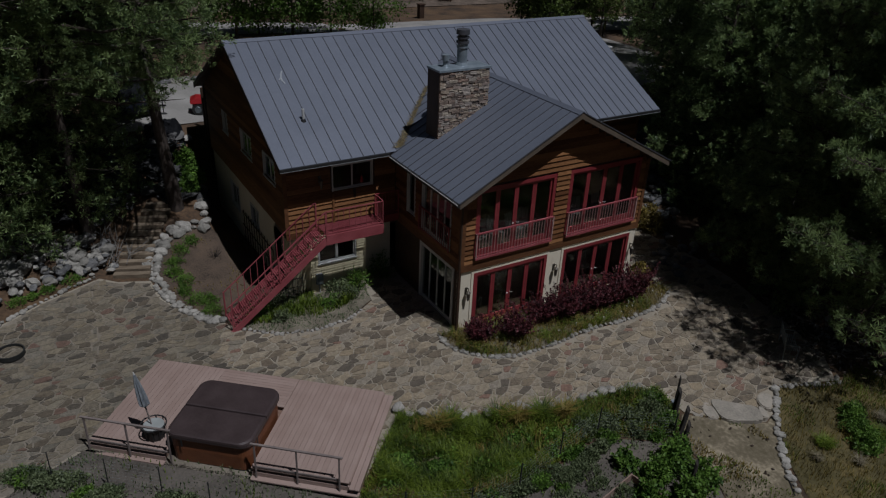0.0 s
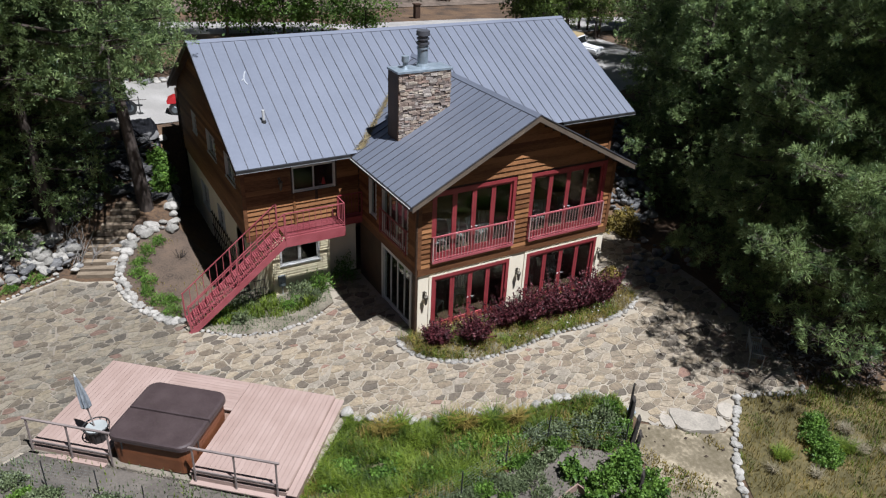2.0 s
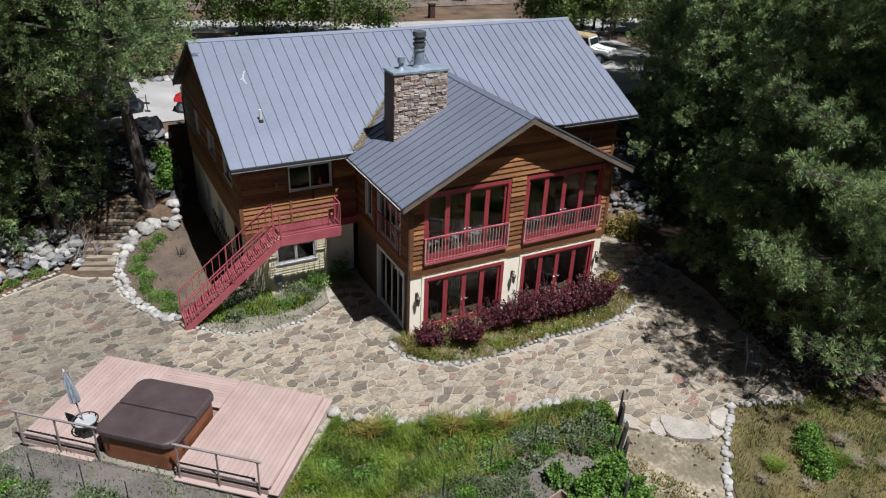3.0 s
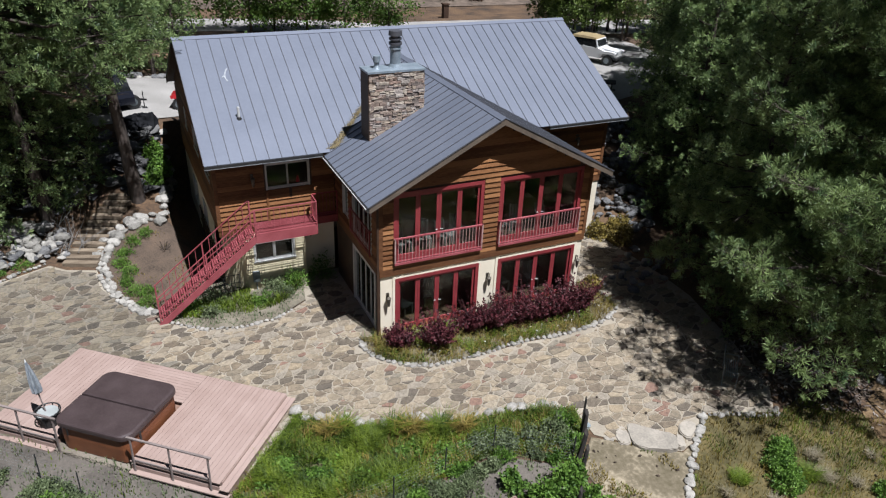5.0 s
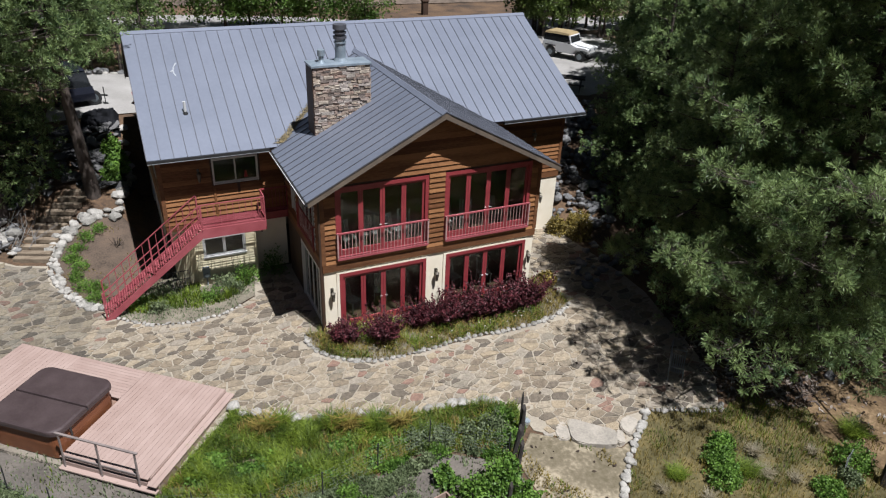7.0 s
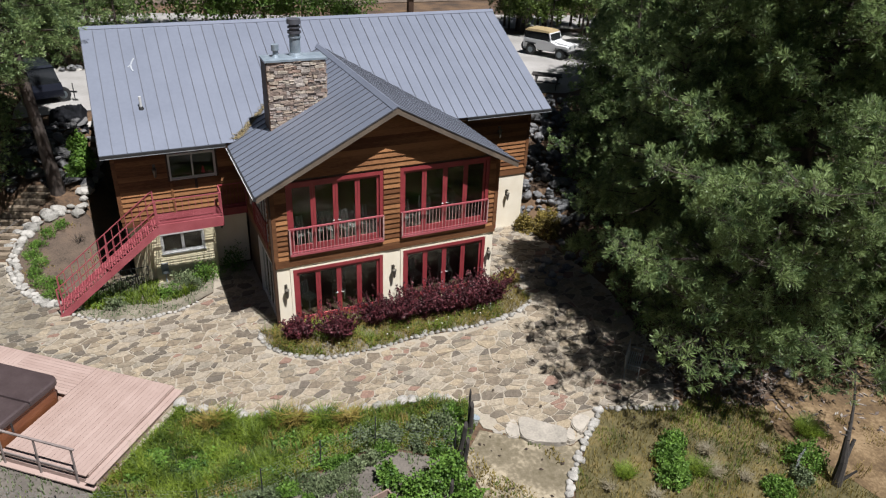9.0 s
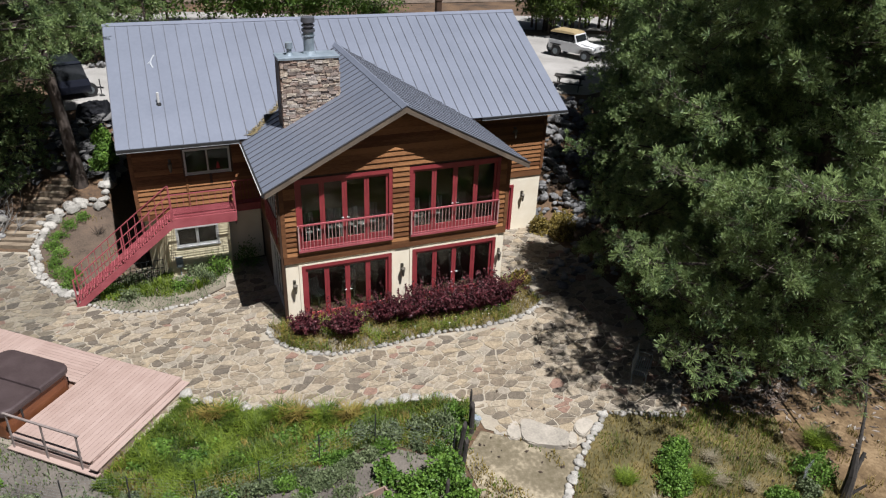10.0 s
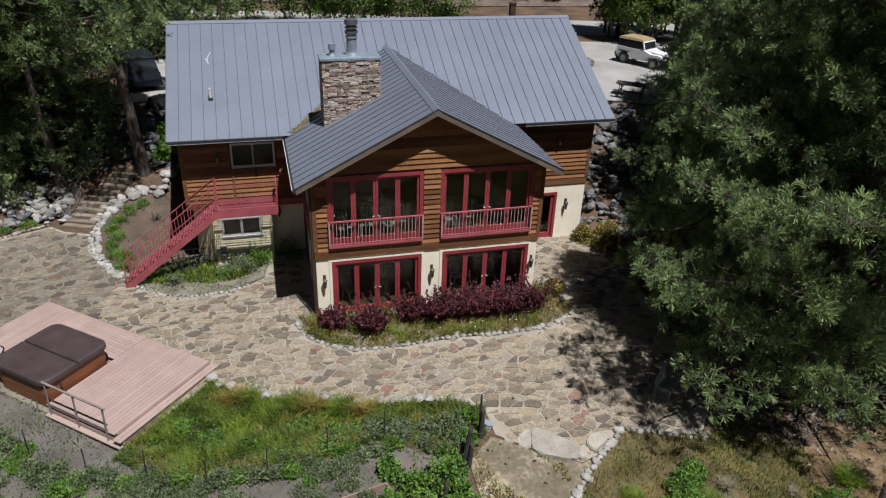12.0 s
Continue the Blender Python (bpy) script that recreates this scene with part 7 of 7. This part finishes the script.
# ---- garden fence, gate posts, sign ----
FENCE = [(-14.5, 0.3), (-13.15, -0.61), (-11.89, -1.49), (-10.7, -2.43), (-9.7, -3.5), (-8.64, -4.6), (-6.95, -5.7), (-5.36, -6.15), (-3.75, -6.85), (-2.13, -6.8), (-0.44, -6.45), (1.27, -6.15), (3.25, -7.35)]
fence = thing("wire_fence", "wire mesh garden fence on thin dark steel stakes", "fence", (0, 0, 0))
for x, y in FENCE:
    parts(fence, ("stake", "stake", lambda b: bar(b, (x, y, land(x, y) - 0.3), (x + 0.02, y, land(x, y) + 1.05), 0.03, 0.03)))
for (xa, ya), (xb, yb) in zip(FENCE, FENCE[1:]):
    bm = bmesh.new()
    for k in range(9):
        z = 0.08 + 0.115 * k
        tube(bm, (xa, ya, land(xa, ya) + z), (xb, yb, land(xb, yb) + z), 0.0018, sides=3, caps=False)
    n = int(math.hypot(xb - xa, yb - ya) / 0.3)
    for k in range(1, n):
        u = k / n
        x, y = xa + (xb - xa) * u, ya + (yb - ya) * u
        z = land(xa, ya) + (land(xb, yb) - land(xa, ya)) * u
        tube(bm, (x, y, z + 0.08), (x, y, z + 1.0), 0.0014, sides=3, caps=False)
    tagged(part("wire_mesh", bm, M["iron"], fence), kind="stuff")

for (x, y, h, r, lean) in ((4.1, -6.55, 1.5, 0.05, 0.0), (4.13, -6.62, 1.05, 0.095, 0.02), (3.3, -7.48, 1.25, 0.1, 0.22), (3.42, -7.62, 0.8, 0.09, 0.12), (2.35, -8.9, 0.9, 0.08, 0.1)):
    p = thing("gate_post", "charred dark wooden post at the garden gate", "post", (x, y, land(x, y)), group="gate posts")

    def rough(b):
        prev = None
        for k in range(6):
            u = k / 5
            ring_ = [b.verts.new((lean * u + r * (1 - 0.35 * u) * math.cos(a * math.tau / 7) * (1 + 0.15 * math.sin(a * 3 + k)), r * (1 - 0.35 * u) * math.sin(a * math.tau / 7), -0.3 + (h + 0.3) * u + (0.1 * math.sin(a) if k == 5 else 0))) for a in range(7)]
            if prev:
                for a in range(7):
                    b.faces.new((prev[a], prev[(a + 1) % 7], ring_[(a + 1) % 7], ring_[a]))
            prev = ring_
        b.faces.new(prev)
    M.setdefault("charred", material("charred wood", (0.00912, 0.00836, 0.0076), (0.0456, 0.038, 0.03192), 6, 0.9, 0.8, fine=20, stretch=(1, 1, 0.3)))
    parts(p, ("shaft", "charred", rough))
bucket = thing("white_bucket", "small white pail by the gate post", "bucket", (4.4, -6.35, land(4.4, -6.35)))
parts(bucket, ("pail", "white", lambda b: tube(b, (0, 0, 0.0), (0.03, 0, 0.24), 0.11, 0.14, sides=16)), ("lid", "meter", lambda b: tube(b, (0.03, 0, 0.242), (0.035, 0, 0.26), 0.15, 0.15, sides=16)))
frame_bed = thing("raised_bed", "wooden plank edge of a raised garden bed", "garden bed", (-0.2, -8.2, land(-0.2, -8.2)), 12)
parts(frame_bed, ("plank", "decklow", lambda b: box(b, -1.2, 1.2, -0.02, 0.02, -0.1, 0.22)), ("plank", "decklow", lambda b: box(b, 1.2, 1.24, -1.0, 0.02, -0.1, 0.22)))
snag = thing("dead_tree", "dark bare leaning snag with broken branches", "dead tree", (13.5, -12.1, land(13.5, -12.1)))
parts(snag, ("trunk", "charred", lambda b: (tube(b, (0, 0, -0.2), (0.06, 0.08, 0.8), 0.18, 0.13), tube(b, (0.06, 0.08, 0.8), (0.16, 0.3, 1.75), 0.13, 0.06))),
      ("branch", "charred", lambda b: (tube(b, (0.12, 0.2, 1.5), (0.55, 0.65, 2.4), 0.06, 0.035), tube(b, (0.55, 0.65, 2.4), (0.78, 1.1, 3.3), 0.035, 0.012))),
      ("branch", "charred", lambda b: tube(b, (0.05, 0.05, 0.55), (0.52, 0.25, 1.35), 0.08, 0.05)),
      ("branch", "charred", lambda b: tube(b, (0.02, 0.0, 0.0), (0.42, -0.2, 0.55), 0.06, 0.03)),
      ("branch", "charred", lambda b: tube(b, (0.14, 0.25, 1.6), (-0.18, 0.3, 1.75), 0.03, 0.01)))
hose = thing("garden_hose", "dark garden hose lying along the white stones", "hose", (0, 0, 0))
bm = bmesh.new()
hp = [(5.0, -10.5), (5.75, -9.5), (6.3, -9.05), (6.55, -8.75), (7.1, -8.3), (7.8, -7.85)]
for (xa, ya), (xb, yb) in zip(hp, hp[1:]):
    tube(bm, (xa, ya, land(xa, ya) + 0.02), (xb, yb, land(xb, yb) + 0.02), 0.018, sides=6)
part("tube", bm, M["black"], hose)
mailbox = thing("roadside_post", "dark wooden post beside the road", "post", (22.5, 43.5, land(22.5, 43.5)))
parts(mailbox, ("shaft", "dwood", lambda b: box(b, -0.25, 0.25, -0.25, 0.25, -0.2, 1.2)), ("cap", "dwood", lambda b: box(b, -0.32, 0.32, -0.32, 0.32, 1.2, 1.3)))
# fire ring at the patio's end
ring = thing("metal_ring", "dark iron fire ring on the patio", "fire ring", (-13.82, 6.0, land(-13.82, 6.0)))


def hoop(b):
    n = 28
    for r0, r1, z0, z1 in ((0.40, 0.44, 0.0, 0.16),):
        v = [[b.verts.new((r * math.cos(k * math.tau / n), r * math.sin(k * math.tau / n), z)) for k in range(n)] for r, z in ((r1, z0), (r1, z1), (r0, z1), (r0, z0))]
        for i in range(4):
            for k in range(n):
                b.faces.new((v[i][k], v[i][(k + 1) % n], v[(i + 1) % 4][(k + 1) % n], v[(i + 1) % 4][k]))


parts(ring, ("hoop", "stake", hoop))

# fallen valley debris: pine needles lying in the roof valley
M["needles_dry"] = material("dry pine needles", (0.152, 0.114, 0.0532), (0.2888, 0.2356, 0.1292), 6, 0.95, 0.8, fine=40)
rng = np.random.default_rng(4)
tri = []
for k in range(1500):
    u = rng.uniform(0, 1) ** 1.4
    y = MEY + 0.1 + u * 2.6
    w = (WRZ - main_z(y)) / PITCH
    x = RX - w + rng.normal(0, 0.10 * (1 - 0.5 * u)) - 0.03
    z = max(main_z(y), wing_z(x)) + 0.02
    a = rng.uniform(0, math.tau)
    d, s = np.array([math.cos(a), math.sin(a), 0]) * 0.07, np.array([-math.sin(a), math.cos(a), 0]) * 0.012
    c = np.array([x, y, z])
    tri += [c - d - s, c - d + s, c + d]
tagged(soup_np("needle_drift", np.array(tri), M["needles_dry"]), "dry pine needles gathered in the roof valley", "needles", kind="stuff")


# dark things on the drive under the pines
M["tarp"] = material("black tarpaulin", (0.0076, 0.00836, 0.01064), (0.01672, 0.01748, 0.02128), 2, 0.75, 0.3, fine=8, spec=0.2)
cover = thing("covered_pile", "low pile under a wrinkled black tarpaulin beside the drive", "tarpaulin", (-6.2, 16.95, land(-6.2, 16.95)), -4)
bm = bmesh.new()
grid = []
for a in range(25):
    row = []
    for b in range(15):
        u, v = a / 24 * 2 - 1, b / 14 * 2 - 1
        edge = max(0.0, min(1.0, (1 - max(abs(u), abs(v))) * 4))
        z = edge * (0.30 + 0.12 * noise.noise((u * 3, v * 2, 0.5))) + 0.07 * noise.noise((u * 7, v * 11, 2.0))
        gx, gy = u * 0.85, v * 0.6
        row.append(bm.verts.new((gx, gy, z + land(-6.2 + gx, 16.95 + gy) - land(-6.2, 16.95))))
    grid.append(row)
for ra, rb_ in zip(grid, grid[1:]):
    for k in range(14):
        bm.faces.new((ra[k], rb_[k], rb_[k + 1], ra[k + 1]))
bmesh.ops.solidify(bm, geom=bm.faces[:], thickness=0.02)
part("tarpaulin", bm, M["tarp"], cover, smooth=True)
trailer = thing("trailer_jack", "dark trailer axle with a wheel and jack post", "trailer", (-6.3, 18.55, land(-6.3, 18.55)), 10)
wheel(trailer, 0.0, 0.0, 0.36, 0.22)
parts(trailer, ("axle", "black", lambda b: bar(b, (0.0, 0.0, 0.36), (0.0, 1.3, 0.36), 0.07, 0.07)),
      ("tongue", "black", lambda b: bar(b, (0.1, 0.4, 0.4), (0.62, -0.1, 0.42), 0.06, 0.08)),
      ("post", "black", lambda b: tube(b, (0.5, 0.0, 0.0), (0.5, 0.0, 0.85), 0.025)),
      ("foot", "black", lambda b: box(b, 0.38, 0.62, -0.12, 0.12, 0.0, 0.02)))


# ---- pieces of walls, chimney and patio ----
FLAGS = [(0.236, 0.194, 0.139), (0.175, 0.139, 0.096), (0.219, 0.184, 0.136), (0.115, 0.093, 0.067), (0.244, 0.198, 0.136), (0.162, 0.132, 0.093), (0.224, 0.181, 0.126), (0.209, 0.179, 0.138), (0.101, 0.082, 0.060),
         (0.248, 0.207, 0.149), (0.184, 0.150, 0.107), (0.230, 0.183, 0.121), (0.129, 0.101, 0.070), (0.214, 0.174, 0.121), (0.158, 0.124, 0.084), (0.171, 0.104, 0.075), (0.239, 0.197, 0.139), (0.090, 0.074, 0.056), (0.171, 0.147, 0.111)]
M["flag"] = stone_material("flagstone", FLAGS, mottling=0.5)
M["flagold"] = stone_material("weathered flagstone", [(r * 0.69, g * 0.71, b * 0.72) for r, g, b in FLAGS], True)
M["flagjoined"] = stone_material("flagstone far", FLAGS, True, mottling=0.5)
M["ledge"] = stone_material("ledgestone", [(0.3344, 0.2926, 0.2508), (0.2698, 0.209, 0.1634), (0.2052, 0.152, 0.1216), (0.3192, 0.2546, 0.1938), (0.2546, 0.2014, 0.171), (0.152, 0.1216, 0.1026), (0.2926, 0.2508, 0.2204), (0.3496, 0.2964, 0.2356), (0.2432, 0.171, 0.133)], bump=0.7)


def cedar(parent, place, u0, u1, z0, z1, holes, top=None, row=0.19, mat="siding"):
    """Lapped cedar boards, each from opening to opening."""
    z = z0
    while z < z1 - 0.02:
        h = min(row, z1 - z)
        lo, hi = u0, u1
        if top:
            lo, hi = top(z + h)
            if hi - lo < 0.1:
                break
        cut = sorted((a - 0.08, b + 0.08) for a, b, c, d in holes if c - 0.05 < z + h / 2 < d + 0.08)
        at = lo
        for a, b in cut + [(hi, hi)]:
            if a - at > 0.05:
                bm = bmesh.new()
                p = [place(at, -0.062, z), place(a, -0.062, z), place(a, -0.008, z + h + 0.012), place(at, -0.008, z + h + 0.012)]
                quad_box(bm, *p, Vector(place(at, -0.004, z)) - Vector(place(at, -0.016, z)))
                part("plank", bm, M[mat], parent)
            at = max(at, b)
        z += h


gable_span = lambda z: (0.0 + max(0.0, RX - (WRZ - 0.16 - z) / PITCH), WX - max(0.0, WX - (RX + (WRZ - 0.16 - z) / PITCH)))
cedar(front_up, FRONT, 0, WX, CREAM + 0.28, 7.5, UP, lambda z: (max(0.09, gable_span(z)[0] + 0.02), min(WX - 0.09, gable_span(z)[1] - 0.02)))
cedar(side_up, LEFTW, 0.13, WY - 0.06, CREAM + 0.28, 5.3, SIDEUP)
cedar(main_up, MAINF, HL + 0.09, -0.06, CREAM + 0.25, main_z(WY) - 0.14, WIN)
cedar(right_up, MAINR, WX + 0.03, HR - 0.09, CREAM + 0.3, main_z(RWY) - 0.14, [])
cedar(gable_left, GABLE, WY + 0.1, HB, CREAM + 0.27, 8.2, GWIN, lambda z: (max(WY + 0.02, MRY - (MRZ - 0.14 - z) / PITCH), min(HB, MRY + (MRZ - 0.14 - z) / PITCH)), row=0.2)

# irregular cells: a random division of a surface
def cells(points, weights, gap):
    pts = np.array(points)
    out = []
    for i, p in enumerate(pts):
        d2 = ((pts - p) ** 2).sum(1)
        near = np.argsort(d2)[1:20]
        poly = [Vector((p[0] + a, p[1] + b)) for a, b in ((-1.2, -1.2), (1.2, -1.2), (1.2, 1.2), (-1.2, 1.2))]
        for j in near:
            q = pts[j]
            d = math.sqrt(d2[j])
            no = Vector(((q[0] - p[0]) / d, (q[1] - p[1]) / d))
            off = (d2[j] + weights[i] - weights[j]) / (2 * d) - gap
            cut = []
            for a, b in zip(poly, poly[1:] + poly[:1]):
                sa, sb = (a - Vector(p)).dot(no) - off, (b - Vector(p)).dot(no) - off
                if sa <= 0:
                    cut.append(a)
                if (sa < 0) != (sb < 0) and abs(sa - sb) > 1e-9:
                    cut.append(a.lerp(b, sa / (sa - sb)))
            poly = cut
            if len(poly) < 3:
                break
        out.append(poly if len(poly) >= 3 else None)
    return out



# chimney stones
rs = random.Random(12)


def stone_face(u0, u1, z0, z1, place):
    """A face of rough ledgestones laid in wandering courses."""
    z = z0
    while z < z1 - 0.03:
        h = min(rs.uniform(0.06, 0.145), z1 - z)
        u = u0 - rs.uniform(0, 0.2)
        while u < u1 - 0.03:
            w = rs.uniform(0.1, 0.38)
            a, b = max(u0, u), min(u1, u + w)
            split = rs.random() < 0.3 and h > 0.1
            for lo, hi in (((z, z + h * 0.5), (z + h * 0.5, z + h)) if split else ((z, z + h),)):
                if b - a < 0.05:
                    continue
                j = lambda k: rs.uniform(-k, k)
                q = [(a, lo + j(0.012)), ((a + b) / 2 + j(0.05), lo + j(0.016)), (b, lo + j(0.012)), (b + j(0.012), (lo + hi) / 2), (b, hi + j(0.012)), ((a + b) / 2 + j(0.05), hi + j(0.016)), (a, hi + j(0.012)), (a + j(0.012), (lo + hi) / 2)]
                q = [(min(u1, max(u0, p)), min(z1, max(z0, r))) for p, r in q]
                d = rs.uniform(0.004, 0.05)
                cu, cz = (a + b) / 2, (lo + hi) / 2
                n = len(q)
                vs = [place(cu + (p - cu) * 0.95, -d + j(0.01), cz + (r - cz) * 0.86) for p, r in q] + [place(cu + (p - cu) * 0.98, 0.035, cz + (r - cz) * 0.96) for p, r in q]
                fs = [tuple(range(n))] + [(k, k + n, (k + 1) % n + n, (k + 1) % n) for k in range(n)]
                soup("stone", vs, fs, M["ledge"], chimney)
            u += w
        z += h


CW, CD, CH = CX1 - CX0, CY1 - CY0, CZ - 6.0
stone_face(0, CW, -0.1, CH, lambda u, d, z: (u, d, z))
stone_face(0.02, CD, 1.0, CH, lambda u, d, z: (CW - d, u, z))


rp = random.Random(77)
sites, wts = [], []
STEP = 0.224
DECK_RECT = [deck_at @ Vector(c) for c in ((0.3, 0.3, 0), (DL - 0.3, 0.3, 0), (DL - 0.3, DW, 0), (0.3, DW, 0))]
deck_poly = [(v.x, v.y) for v in DECK_RECT]
for iy in range(int(17.5 / STEP)):
    for ix in range(int(29 / STEP)):
        x, y = -15.5 + (ix + rp.uniform(-0.05, 1.05)) * STEP, -8.3 + (iy + rp.uniform(-0.05, 1.05)) * STEP
        if x > 4.6 and rp.random() < 0.36:
            continue
        if inside((x, y), PATIO) and not inside((x, y), deck_poly):
            sites.append((x * 0.74, y * 1.26))
            wts.append(rp.choice((0.0, 0.012, 0.03, 0.055)) + rp.uniform(0, 0.012))
shapes = cells(sites, wts, 0.018)
old, new_ = ([], []), ([], [])
patio_stones = thing("flagstone_paving", "irregular tan and brown flagstones set in pale mortar", "paving", (0, 0, 0), kind="structure")
count = 0
for (sx, sy), poly in zip(sites, shapes):
    if not poly:
        continue
    c = Vector((sx / 0.74, sy / 1.26))
    pts = [Vector((v.x / 0.74, v.y / 1.26)) for v in poly]
    for shrink in (1.0, 0.93, 0.85, 0.76, 0.66, 0.55, 0.42, 0.0):
        small = [c + (v - c) * shrink for v in pts]
        if all(inside((v.x, v.y), PATIO) for v in small):
            break
    if shrink == 0.0:
        continue
    pts = small
    # drop short edges and take the corners off
    pts = [v for v, w in zip(pts, pts[1:] + pts[:1]) if (v - w).length > 0.04]
    if len(pts) < 3:
        continue
    soft_pts = []
    for k, v in enumerate(pts):
        a, b = pts[k - 1], pts[(k + 1) % len(pts)]
        soft_pts += [v.lerp(a, min(0.25, 0.014 / max(0.014, (v - a).length))), v.lerp(b, min(0.25, 0.014 / max(0.014, (v - b).length)))]
    lift = rp.uniform(0.008, 0.03)
    tx, ty = rp.uniform(-0.015, 0.015), rp.uniform(-0.015, 0.015)
    top = [(v.x, v.y, land(v.x, v.y) + lift + tx * (v.x - c.x) + ty * (v.y - c.y)) for v in soft_pts]
    n = len(top)
    vs = [(x, y, z) for x, y, z in top] + [(c.x + (x - c.x) * 1.05, c.y + (y - c.y) * 1.05, z - 0.05) for x, y, z in top]
    fs = [tuple(range(n))] + [(k, k + n, (k + 1) % n + n, (k + 1) % n) for k in range(n)]
    if -4.0 < c.x < 9.5 and c.y < -0.4 and count < 300:
        count += 1
        soup("flagstone", vs, fs, M["flag"], patio_stones)
    else:
        far_v, far_f = old if c.x < -7.4 + 0.6 * math.sin(c.y * 1.7) else new_
        o = len(far_v)
        far_v += vs
        far_f += [tuple(i + o for i in f) for f in fs]
tagged(soup("flagstones", *new_, M["flagjoined"], patio_stones), kind="stuff")
tagged(soup("flagstones", *old, M["flagold"], patio_stones, ), "darker weathered flagstones", kind="stuff")
